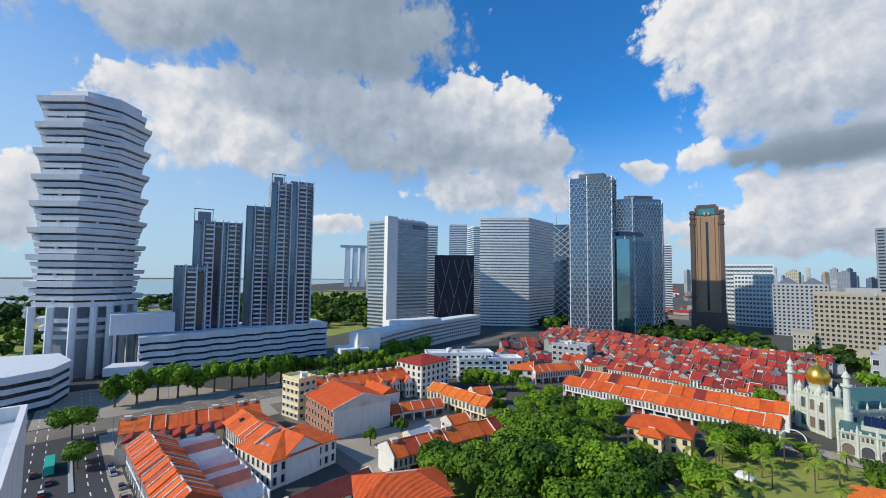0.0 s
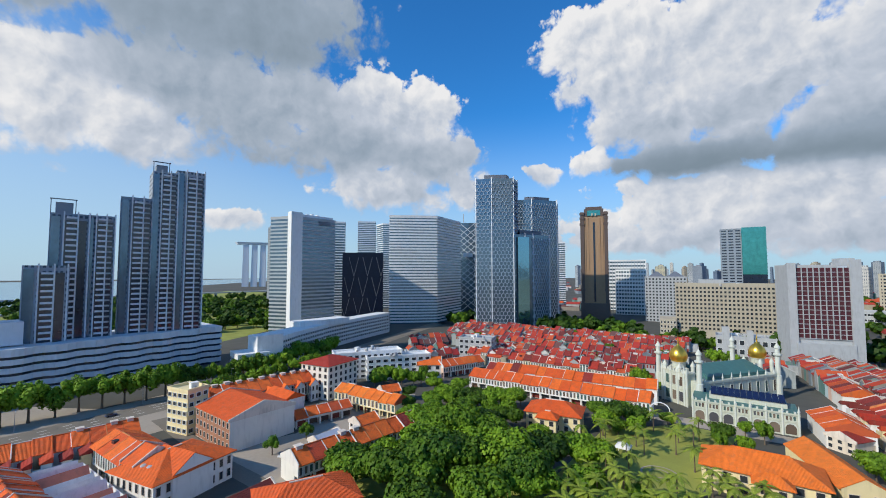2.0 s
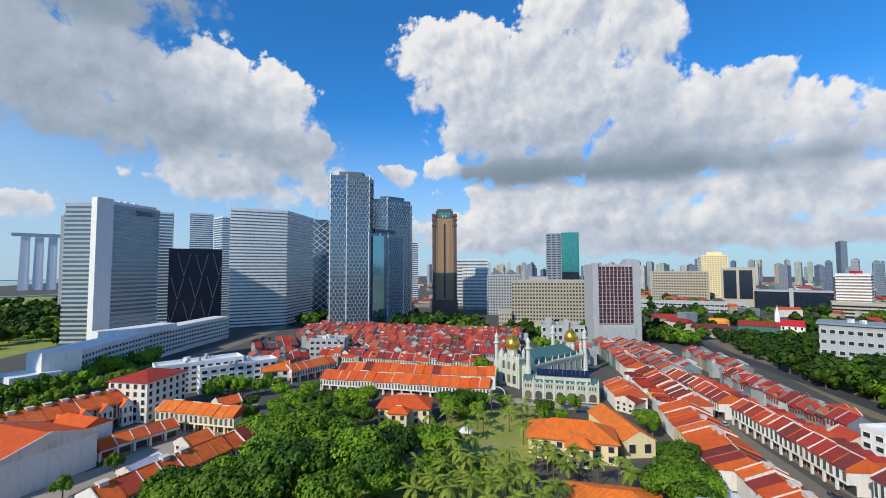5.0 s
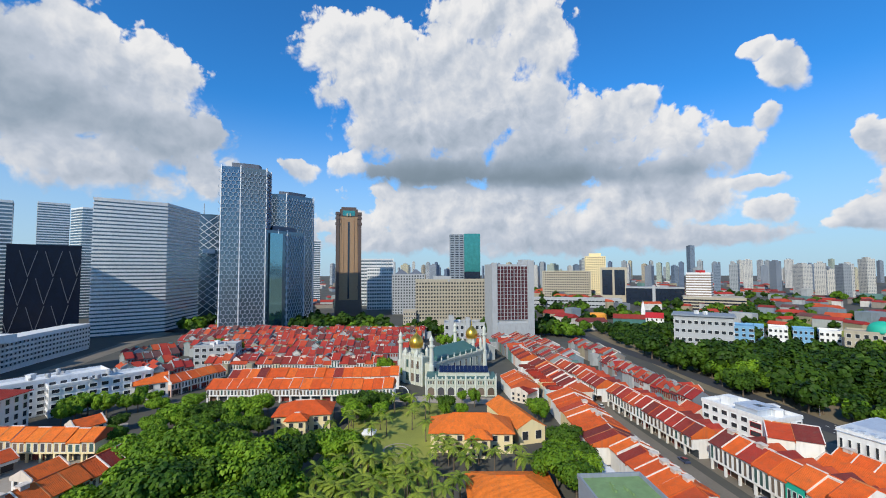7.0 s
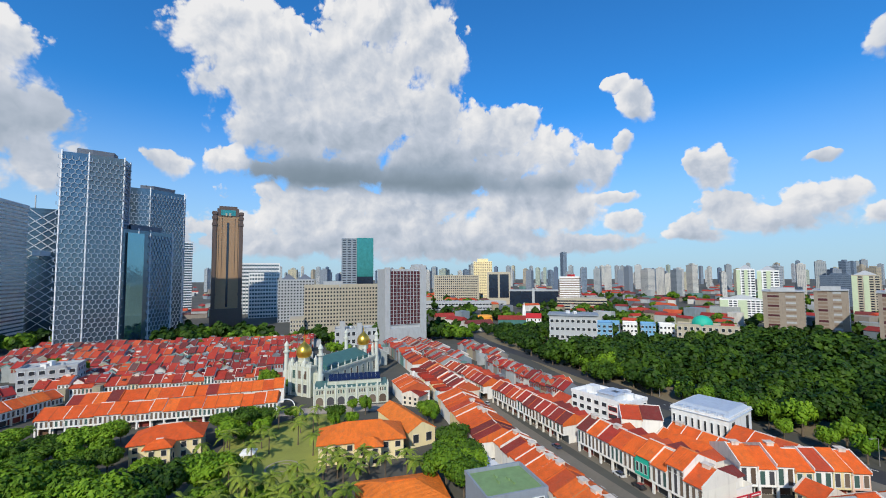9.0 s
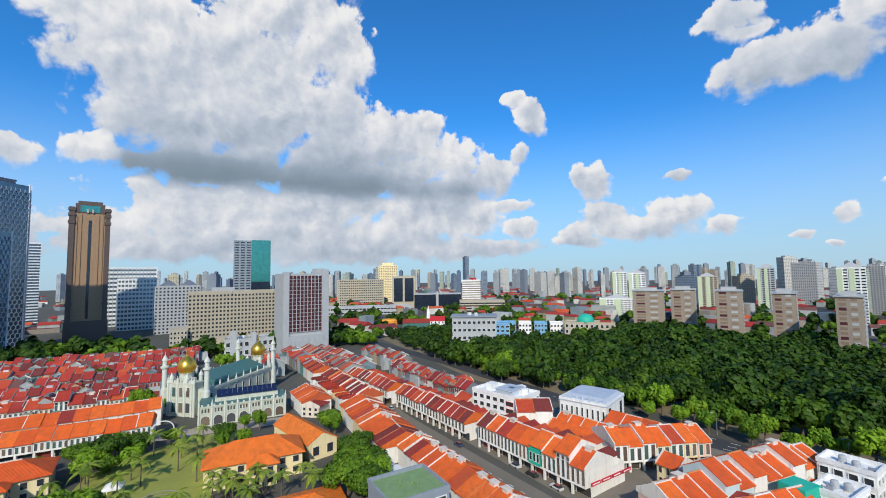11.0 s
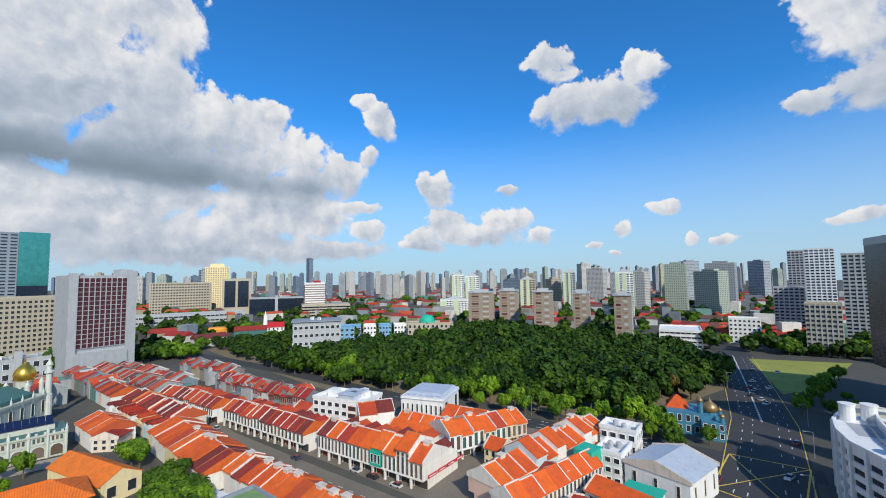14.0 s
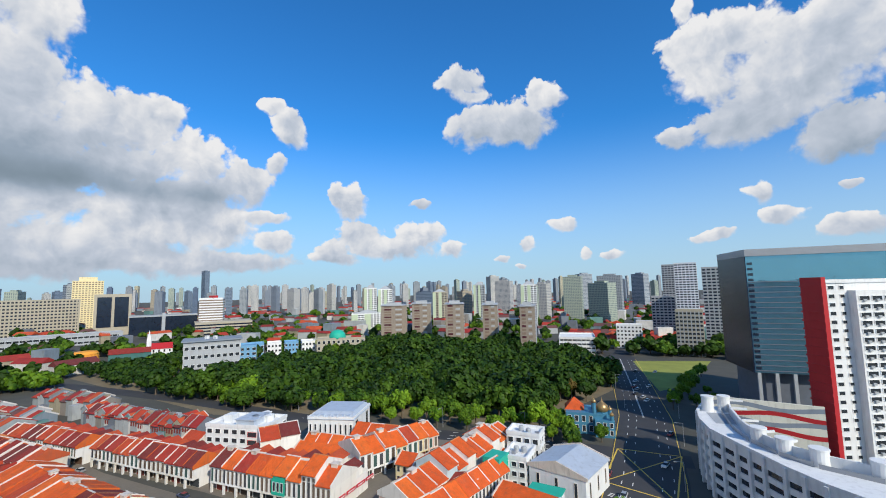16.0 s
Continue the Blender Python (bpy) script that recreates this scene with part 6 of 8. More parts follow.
for a, b in (((160, 262.5), (180, 275.5)), ((180, 275.5), (224, 296.5)), ((224, 296.5), (275, 312.5)), ((275, 312.5), (326, 325.5))):
    m, ln = along((a[0] - 226.4, a[1] - 299.8), (b[0] - 226.4, b[1] - 299.8))
    k = round(ln / 3.6)
    me = window_mesh(2.2, 1.6, 0.45, 0, M_WHITE, M_DARK)
    for i in range(k):
        for r in range(5):
            part("window", me, None, hot, "", m @ pose(ln * (i + 0.5) / k, -0.3, 3.6 + r * 3.3))
banded_tower("low_annex", "low white terraced annex", [(128, 258), (146, 254), (146, 272), (132, 276)], 0, 13, 3, M_GLASSD, M_WHITE, 0.5, 0.4)
bt = banded_tower("black_tower", "black glass building with a criss-cross facade", [(352, 439), (393, 405), (412, 428), (372, 462)], 0, 90, 24, M_NAVY, M_NAVY, 0.2, 0.2)
m, ln = along((352 - 382.25, 439 - 433.5), (393 - 382.25, 405 - 433.5))
for i in range(9):
    for s in (1, -1):
        part("lattice_bar", boxes((-0.25, 0.25, -0.5, -0.2, 0, 26)), M_DGREY, bt, "", m @ pose(ln * (i + 0.5) / 9, 0, 6 + (i % 3) * 27, 0, s * 14, 0))
bl = banded_tower("bladed_tower", "white and dark striped trapezoid office tower", [(376, 376), (385, 366), (419, 333), (490, 347), (450, 400)], 0, 137, 37, M_GLASS, M_WHITE, 0.58, 0.5)
banded_tower("glass_slab", "grey-blue tower behind the striped one", [(529, 546), (545, 530), (560, 560), (540, 575)], 0, 153, 40, M_GLASS, M_BAND, 0.3)
banded_tower("glass_slab", "pale blue-grey tower with fine bands", [(587, 682), (615, 657), (645, 690), (615, 715)], 0, 173, 44, M_GLASS, M_BAND, 0.45)
banded_tower("glass_slab", "blue glass tower behind the office slab", [(372, 499), (391, 483), (410, 505), (390, 520)], 0, 138, 36, M_GLASS, M_BAND, 0.35)
banded_tower("glass_slab", "narrow stepped tower", [(740, 304), (745, 290), (760, 300), (755, 312)], 0, 120, 30, M_GLASS, M_BAND, 0.4)
banded_tower("glass_slab", "low teal glass block between towers", [(520, 600), (560, 566), (580, 590), (540, 620)], 0, 100, 25, M_TEAL, M_BAND, 0.3)
lt = banded_tower("lattice_tower", "blue glass tower wrapped in a diagonal lattice", [(521, 371), (536, 350), (560, 365), (545, 385)], 0, 140, 36, M_GLASS, M_GLASS, 0.15)
m, ln = along((521 - 540.5, 371 - 367.75), (536 - 540.5, 350 - 367.75))
for i in range(14):
    for s in (1, -1):
        part("lattice_bar", boxes((-0.4, 0.4, -0.7, -0.3, -16, 16)), M_BAND, lt, "", m @ pose(ln * 0.5, 0, 14 + i * 9, 0, s * 50, 0))
part("mast", boxes((-12, -11.2, 0, 0.8, 140, 156)), M_STEEL, lt)
part("link_box", boxes((-22, -3, -14, -6, 88, 94)), M_BAND, lt)


def honeycomb(t, p0, p1, z0, z1, cell=3.9, row=3.9, deep=0.7):
    """Rows of hexagonal sunshades on one face of a tower; each row is a part."""
    m, ln = along(p0, p1)
    n = max(2, round(ln / cell))
    c = ln / n
    meshes = []
    for odd in (0, 1):
        V, F = [], []
        x0 = -c / 2 if odd else 0.0
        b = 0.2

        def bar(xa, za, xb, zb):
            dx, dz = xb - xa, zb - za
            q = math.hypot(dx, dz)
            ox, oz = -dz / q * b, dx / q * b
            i = len(V)
            for y in (-deep, 0.0):
                V.extend([(xa + ox, y, za + oz), (xb + ox, y, zb + oz), (xb - ox, y, zb - oz), (xa - ox, y, za - oz)])
            F.extend([(i, i + 1, i + 2, i + 3), (i, i + 4, i + 5, i + 1), (i + 2, i + 6, i + 7, i + 3)])
        for k in range(n + odd):
            x = x0 + k * c
            bar(x, row * 0.33, x, row)
            bar(x, row * 0.33, x + c / 2, 0)
            bar(x + c / 2, 0, x + c, row * 0.33)
        me = bpy.data.meshes.new("sunshade")
        me.from_pydata(V, [], F)
        me.materials.append(M_SHADE)
        meshes.append(me)
    for i in range(int((z1 - z0) / row)):
        part("sunshade", meshes[i % 2], None, t, "", m @ pose(0, 0, z0 + i * row))["kind"] = "stuff"


def hex_tower(label, pts, z1, faces, core=None):
    cx, cy = sum(p[0] for p in pts) / len(pts), sum(p[1] for p in pts) / len(pts)
    t = thing("honeycomb_tower", label, "skyscraper", pose(cx, cy, 0))
    loc = [(x - cx, y - cy) for x, y in pts]
    bm = bmesh.new()
    prism(bm, loc, 0, z1)
    part("glazed_core", bm, core or M_GLASS, t)
    for i in faces:
        honeycomb(t, loc[i], loc[(i + 1) % len(loc)], 2, z1 - 1)
    bm = bmesh.new()
    prism(bm, [(x * 0.6, y * 0.6) for x, y in loc], z1, z1 + 5)
    part("plant_room", bm, M_DGREY, t)
    for i in range(len(loc)):
        part("corner_blade", boxes((-0.5, 0.5, -0.5, 0.5, 0, z1 + 1.5)), M_BAND, t, "", pose(loc[i][0], loc[i][1], 0))
    return t


hex_tower("tall blue-grey tower with a honeycomb sunshade facade", [(387, 252), (394, 236), (407.5, 216), (424, 220), (412, 258)], 169, (0, 1, 2))
ht = hex_tower("lower blue-grey tower with a honeycomb sunshade facade", [(407, 216), (420, 209), (431, 204.5), (455, 196), (466, 214), (426, 232)], 107, (2,))
part("glass_front", boxes((-14, 2, -0.4, 0, 4, 104)), M_SKYGLASS, ht, "smooth reflecting glass strip", along((421 - 434.2, 208.3 - 211.9), (431 - 434.2, 204.3 - 211.9))[0] @ pose(2, 0, 0))
hex_tower("tall blue glass tower with curved corners", [(478, 250), (486, 232), (518, 212), (545, 222), (520, 265)], 158, (0, 1), M_GLASS)
for x, y in ((494, 240), (516, 222)):
    ant = thing("roof_antenna", "roof dish on a short mast", "antenna", pose(x, y, 158))
    part("mast", boxes((-0.3, 0.3, -0.3, 0.3, 0, 4)), M_STEEL, ant)
    part("dish", boxes((-2, 2, -0.4, 0.4, 4, 5.2)), M_DGREY, ant)

pk = thing("art_deco_tower", "brown granite art-deco tower with gilded crown", "skyscraper", along((557, 195), (567.5, 162))[0])
W = 34.6
part("shaft", boxes((1.5, W - 1.5, 0, 30, 24, 140)), M_GRANITE, pk)
part("base", boxes((-1, W + 1, -1.5, 32, 0, 24)), M_GRANITED, pk, "dark granite base")
for x in (0, W - 4.5):
    part("corner_pier", boxes((x, x + 4.5, -1.2, 31, 24, 146)), M_GRANITED, pk)
    for z_ in (40, 128, 136, 142):
        part("corner_ornament", boxes((x - 0.7, x + 5.2, -2, 3, z_, z_ + 3)), M_GRANITED, pk)
part("window_strip", boxes((W / 2 - 1.2, W / 2 + 1.2, -0.4, 0, 26, 132)), M_GLASSD, pk)
for x in (6.4, 10, W - 10, W - 6.4):
    part("pilaster", boxes((x - 0.5, x + 0.5, -0.7, 0, 24, 138)), M_GRANITE, pk)
part("crown", boxes((5, W - 5, -0.6, 26, 140, 150), (7, W - 7, 1, 24, 150, 153)), M_GRANITED, pk)
part("crown_window", boxes((9, W - 9, -0.9, -0.5, 141, 148)), M_TEAL, pk, "greenish glazed crown")
part("crown_statue_shape", boxes((W / 2 - 3, W / 2 - 1.2, -1.5, -0.8, 140, 144), (W / 2 + 1.2, W / 2 + 3, -1.5, -0.8, 140, 144)), M_BEIGE, pk, "plain ornament block")

# slabs beyond the shophouses
lh = block("long_hotel", "long cream hotel slab with a grid of small windows", (460, 69), (474, -14), 20, 0, 52, 26, 11, M_BEIGE, 0.55, 0.5, M_BEIGE, M_DARK, False, 0.3, top_h=2.5, z_first=10)
part("corner_tower", boxes((-14, 0, -6, 20, 0, 20)), M_BEIGE, lh, "lower side wing")
window_grid(lh, (-14, -6), (0, -6), 2, 19, 5, 4, 0.5, 0.5)
part("roof_room", boxes((20, 40, 4, 16, 52, 58)), M_CONC, lh)
hp = thing("hospital_tower", "pale slab tower with a maroon recessed window grid", "building", along((382.8, -12.5), (393, -51.5))[0])
HW = 40.3
part("wall", boxes((0, HW, 0, 24, 0, 70)), M_CONC, hp)
part("side_pier", boxes((0, 5, -1.6, 0, 0, 71.5)), M_CONC, hp)
part("side_pier", boxes((HW - 6, HW, -1.6, 0, 0, 73.5)), M_CONC, hp)
part("lift_tower", boxes((HW - 9, HW - 1, 4, 16, 70, 74.5)), M_CONC, hp)
part("base", boxes((4, HW - 5, -2.5, 0, 5, 16)), M_CONC, hp)
# thin dark sheet in place of the shade below the overhanging base
part("undercroft", boxes((2, HW - 2, -2.6, -2.4, 0, 5)), M_DARK, hp)
part("recess", boxes((5, HW - 6, -0.3, 0, 19, 68)), M_MAROON, hp, "maroon recessed panel")
for i in range(10):
    part("mullion", boxes((5 + i * (HW - 11) / 9 - 0.22, 5 + i * (HW - 11) / 9 + 0.22, -1.1, -0.3, 19, 68)), M_CONC, hp)
for i in range(15):
    part("sill_band", boxes((5, HW - 6, -0.85, -0.3, 19 + i * 3.27, 19 + i * 3.27 + 0.36)), M_CONC, hp)
part("roof_sign", boxes((HW - 12, HW - 7, -0.2, 0, 67, 69)), M_METAL, hp, "small pale wall sign")
pd = block("hospital_podium", "low grey podium with planted roof", (396, 32), (399, -6), 22, 0, 14, 8, 2, M_CONC)
part("stair_tower", boxes((4, 9, -2, 4, 0, 22)), M_CONC, pd)
part("stair_tower", boxes((20, 24, -2, 4, 0, 20)), M_CONC, pd)

tt = block("teal_tower", "grey striped tower with a teal glass half", (698, 47), (700, 23), 30, 0, 124, 3, 32, M_GREY, 0.7, 0.4, M_GREY, M_GLASSD, False)
part("teal_half", boxes((24.2, 51, -2, 30, 62, 126)), M_TEAL, tt, "teal mirror glass half")
part("lower_half", boxes((24.2, 51, -1, 30, 0, 62)), M_GLASSD, tt)
for i in range(7):
    part("open_floor", boxes((30, 51.5, -1.6, -1, 66 + i * 5, 67.2 + i * 5)), M_GREY, tt)
block("bank_block", "white and blue-grey banded block", (749, 217), (764, 157), 30, 0, 85, 14, 14, M_WHITE, 0.8, 0.45, M_CONC, M_GLASS, False, strips=True)
block("bank_block", "white block with pale blue windows", (676, 183), (686, 141), 25, 0, 68, 11, 12, M_WHITE, 0.7, 0.5, M_WHITE, M_GLASS, False, strips=True)
gb = block("grey_hotel", "grey hotel with dark pitched roofs", (607, 127), (615, 79), 25, 0, 58, 12, 14, M_CONC, 0.5, 0.5, M_CONC, M_DARK, False, strips=True)
for x in (4, 26):
    bm = bmesh.new()
    prism(bm, [(x, 0), (x + 20, 0), (x + 20, 22), (x, 22)], 59, 66, [(x + 9, 8), (x + 11, 8), (x + 11, 14), (x + 9, 14)])
    part("pitched_roof", bm, M_DGREY, gb, "dark pitched roof")
block("cream_offices", "long cream office slab with window rows", (990, -150), (967, -255), 40, 0, 61, 22, 11, M_BEIGE, 0.6, 0.45, M_BEIGE, M_GLASSD, False, strips=True)
yt = block("yellow_tower", "pale yellow tower block with stepped top", (1116, -279), (1102, -328), 40, 0, 98, 10, 22, M_CREAM, 0.6, 0.45, M_CREAM, M_BROWN, False, strips=True)
part("stepped_top", boxes((10, 40, 5, 35, 98, 107)), M_CREAM, yt)
dg = thing("twin_glass_block", "cream block with two dark glass panels", "building", along((866, -246), (851, -294))[0])
part("wall", boxes((0, 50, 0, 35, 0, 69)), M_BEIGE, dg)
for x in (4, 27):
    part("glass_panel", boxes((x, x + 19, -0.6, 0, 14, 64)), M_GLASSD, dg)
nv = thing("navy_block", "long low navy glass block", "building", along((804, -275), (769, -363))[0])
part("wall", boxes((0, 95, 0, 40, 0, 30)), M_GLASSD, nv)
part("roof_edge", boxes((-0.5, 95.5, -0.5, 40, 30, 32)), M_CONC, nv)
part("lift_shaft", boxes((44, 49, -2, 2, 0, 36)), M_CONC, nv)
st = banded_tower("striped_tower", "curved tower with red white and brown stripes", [(722, -344), (715, -362), (707, -375), (730, -390), (745, -360)], 0, 58, 14, M_BROWN, M_WHITE, 0.5, 0.4)
part("roof_sign", boxes((-10, 4, -4, 4, 58, 63)), M_RED, st)
banded_tower("striped_podium", "cream podium with balcony bands", [(706, -331), (688, -370), (667, -404), (720, -430), (750, -350)], 0, 19, 4, M_GLASSD, M_BEIGE, 0.5)
block("rail_viaduct", "long low concrete car park and viaduct", (760, -60), (720, -240), 30, 0, 14, 30, 2, M_CONC, 0.85, 0.35, strips=True)
of = thing("orange_drum", "orange fluted circular building", "building", pose(484, -134, 0))
bm = bmesh.new()
n = 24
prism(bm, [((9 + 0.5 * (i % 2)) * math.cos(2 * math.pi * i / (2 * n)), (9 + 0.5 * (i % 2)) * math.sin(2 * math.pi * i / (2 * n))) for i in range(2 * n)], 0, 14)
part("drum", bm, M_ORANGE, of)
bm = bmesh.new()
turned(bm, [(9.6, 14), (8, 16), (2, 16.6)], 24)
part("roof", bm, M_ORANGE, of)
ch = gabled("church", "small white church with a red roof", (498, -191), (490, -208), 12, 10, 5, M_WHITE, M_RED, 4, 2, True, 0.3, False, "church")
bm = bmesh.new()
prism(bm, rect(-2, 3, 4, 4), 0, 18)
prism(bm, rect(-2, 3, 4, 4), 18, 29, rect(-2, 3, 0.2, 0.2))
part("spire", bm, M_WHITE, ch)
gabled("teal_hall", "long hall with teal walls and brown roof", (498, -155), (487, -187), 14, 9, 4, M_JADE, M_ROOFR, 0, 1, True, 0.3, False)
sb = block("school_block", "grey and cream institutional block", (347, -155), (329, -190), 26, 0, 27, 9, 4, M_CONC, 0.6, 0.35, None, None, True)
part("roof_slab", boxes((-1.5, 41, -1.5, 27, 28.4, 29.4)), M_GREY, sb)
block("blue_school", "bright blue school block", (346, -194), (337, -209), 22, 0, 20, 4, 5, M_BLUE, 0.5, 0.5, strips=True)
for i in range(4):
    block("blue_school", "pale blue low school block", (396 - i * 10, -238 - i * 13), (389 - i * 10, -249 - i * 13), 16, 0, 14, 4, 3, M_BLUE if i % 2 == 0 else M_WHITE, 0.5, 0.45, strips=True)
dm = block("domed_hall", "cream hall with a round green dome", (344, -278), (312, -313), 20, 0, 17, 10, 3, M_BEIGE, 0.5, 0.5)
bm = bmesh.new()
turned(bm, [(8.4, 17), (8.4, 18.5), (8.0, 20.8), (6.6, 23.2), (4.3, 24.9), (1.6, 25.8), (0.1, 26.0)], 20, 20, 8)
for f in bm.faces:
    f.smooth = True
part("dome", bm, M_GREENP, dm, "bright green dome")
part("red_roof", boxes((34, 44, 2, 14, 17, 19)), M_ROOFR, dm)

# ---- slab flats beyond the wood ----
for k, (p0, p1, h) in enumerate((((368, -398), (343, -419), 45), ((331, -415), (312, -429), 47), ((260, -385), (243, -396), 48), ((217, -392), (203, -399), 47), ((164, -368), (151, -373), 47))):
    m, w = along(p0, p1)
    t = thing("slab_flats", "tall brown and cream slab of flats with patterned gable", "apartment block", m, "slab flats")
    part("wall", boxes((0, w, 0, 46, 0, h)), M_HDB, t)
    part("roof_slab", boxes((-1, w + 1, -1, 47, h, h + 0.8), (w * 0.2, w * 0.8, 6, 16, h + 0.8, h + 4)), M_CONC, t)
    nf = 14
    for i in range(nf):
        z_ = h * (i + 0.25) / nf
        part("gable_panel", boxes((w * 0.12, w * 0.40, -0.12, 0, z_, z_ + h / nf * 0.62)), M_BROWN if (i + k) % 3 else M_MAROON, t)
        part("gable_panel", boxes((w * 0.56, w * 0.80, -0.12, 0, z_, z_ + h / nf * 0.55)), M_BROWN if (i + k) % 2 else M_CONC, t)
        part("corridor", boxes((w - 0.1, w + 0.7, 0.5, 45.5, z_, z_ + 1.1)), M_CONC, t)
        # flat brown strip paints the shade of the open corridor over each parapet
        part("dark_floor", boxes((w - 0.05, w + 0.1, 0.5, 45.5, z_ + 1.1, z_ + h / nf * 0.95)), M_BROWN, t)
for p0, p1, d, h, c, r, mt in (((495, -495), (480, -509), 20, 68, 4, 20, M_WHITE), ((479, -511), (462, -527), 20, 66, 4, 20, M_WHITE), ((495, -467), (460, -501), 16, 28, 10, 9, M_WHITE),
                               ((402, -692), (383, -702), 20, 71, 4, 22, M_CONC), ((262, -595), (240, -604), 20, 68, 5, 21, M_WHITE), ((467, -649), (445, -665), 20, 59, 5, 18, M_BEIGE)):
    t = block("tall_flats", "tall white residential tower", p0, p1, d, 0, h, c, r, mt, 0.7, 0.5, mt, M_GLASSD, False, group="tall flats", strips=True)
    bm = bmesh.new()
    w = math.hypot(p1[0] - p0[0], p1[1] - p0[1])
    prism(bm, [(2, 2), (w - 2, 2), (w - 2, d - 2), (2, d - 2)], h + 1, h + 7, [(w / 2 - 1, d / 2 - 1), (w / 2 + 1, d / 2 - 1), (w / 2 + 1, d / 2 + 1), (w / 2 - 1, d / 2 + 1)])
    part("roof_peak", bm, M_CONC, t)
    for x in (0.0, w * 0.42):
        part("painted_bay", boxes((x, x + w * 0.2, -0.9, 0, 4, h)), M_PALEGREEN, t, "pale green painted bay")

# ---- the near right side ----
FRONT = [(11, -187), (11.9, -178), (10.5, -167), (7.4, -157.2), (0.9, -147.8), (-4.9, -140.1), (-8.7, -134.9), (-15.2, -127.8), (-24, -121.5), (-45, -111)]
BACK = [(3, -187), (2.1, -176), (-0.5, -162), (-4.2, -152), (-9.4, -145), (-15.7, -140.5), (-26.4, -137.5), (-45, -134)]
TURRETS = (((9.0, -180), 24.5), ((4.2, -183), 24.5), ((-4.2, -152), 23.6), ((-9.4, -145), 23.6), ((-15.7, -140.5), 23.6), ((-26, -137.6), 23.6))
arc = BACK[::-1] + FRONT
rc = banded_tower("round_carpark", "white curved car-park building with slotted parapets", arc, 0, 18.6, 6, M_GLASSD, M_WHITE, 0.5, 0.35)
cx, cy = sum(p[0] for p in arc) / len(arc), sum(p[1] for p in arc) / len(arc)
walk_ = FRONT
for a, b in zip(walk_, walk_[1:]):
    n_ = max(1, round(math.hypot(b[0] - a[0], b[1] - a[1]) / 5.5))
    m, ln = along((a[0] - cx, a[1] - cy), (b[0] - cx, b[1] - cy))
    part("roof_kerb", boxes((0, ln, -0.6, 0.3, 19.6, 20.4)), M_WHITE, rc, "", m)
    for k in range(n_):
        x, y = a[0] + (b[0] - a[0]) * k / n_, a[1] + (b[1] - a[1]) * k / n_
        part("fin", boxes((-0.45, 0.45, -1.0, 0.9, 0, 19.8)), M_WHITE, rc, "", pose(x - cx, y - cy, 0, 0, 0, math.degrees(math.atan2(b[1] - a[1], b[0] - a[0]))))
part("roof_deck", boxes((-6, 6, -3, 4, 19.82, 19.84)), M_CONC, rc, "", pose(4 - cx, -172 - cy, 0, 0, 0, -75))
for (x, y), h in TURRETS:
    bm = bmesh.new()
    turned(bm, [(1.9, 18.7), (1.9, h), (2.1, h + 0.05), (2.1, h + 0.45), (1.2, h + 0.5)], 16, x - cx, y - cy)
    part("roof_turret", bm, M_WHITE, rc)
for (xa, ya), (xb, yb) in zip(BACK, BACK[1:]):
    m, ln = along((xa - cx, ya - cy), (xb - cx, yb - cy))
    part("roof_wall", boxes((0, ln, -0.3, 0.3, 18.7, 22.6)), M_WHITE, rc, "", m)
    part("roof_beam", boxes((0, 0.5, 0, 4.5, 22.4, 23.0)), M_WHITE, rc, "", m)
    part("roof_rail", boxes((0, ln, -2.5, -2.42, 19.8, 20.9)), M_STEEL, rc, "", m)
mur = thing("striped_wall", "pale boundary wall with red and grey wave stripes", "wall", along((3, -199), (-26, -199.5))[0])
part("wall", boxes((-8, 28, 0, 1, 0, 20.8)), M_PALE, mur)
for z_, m_ in ((9.8, M_RED), (12.7, M_GREY), (15.5, M_RED), (18.1, M_GREY)):
    bm = bmesh.new()
    top_, bot_ = [], []
    for i in range(19):
        x = -8 + i * 2
        zz = z_ + 0.7 * math.sin(i * 0.45 + z_) + 0.4
        top_.append(bm.verts.new((x, -0.03, zz + 1.0)))
        bot_.append(bm.verts.new((x, -0.03, zz - 0.6)))
    for i in range(18):
        bm.faces.new((bot_[i], bot_[i + 1], top_[i + 1], top_[i]))
    part("stripe", bm, m_, mur)
rw = thing("red_white_flats", "white apartment tower with a red stair core", "apartment block", along((-27.5, -203), (-60.7, -225.4))[0])
part("wall", boxes((1.6, 40, -0.5, 8.6, 0, 64.1)), M_WHITE, rw)
part("stair_core", boxes((0, 1.6, -0.9, 8.2, 0, 66.3)), M_RED, rw, "dark red stair core")
part("bay", boxes((9.5, 40, -3.5, -0.5, 0, 61.4)), M_WHITE, rw)
part("roof_edge", boxes((1.5, 40.4, -0.9, 9, 64.1, 65.4)), M_WHITE, rw)
window_grid(rw, (2.2, -0.5), (4.8, -0.5), 2, 64, 1, 20, 0.8, 0.4, M_WHITE, M_DARK, 0.15)
window_grid(rw, (6.0, -0.5), (8.8, -0.5), 2, 64, 1, 20, 0.55, 0.35, M_WHITE, M_DARK, 0.15)
window_grid(rw, (10, -3.5), (23.5, -3.5), 2, 60, 3, 20, 0.78, 0.5, M_WHITE, M_DARK, 0.2)
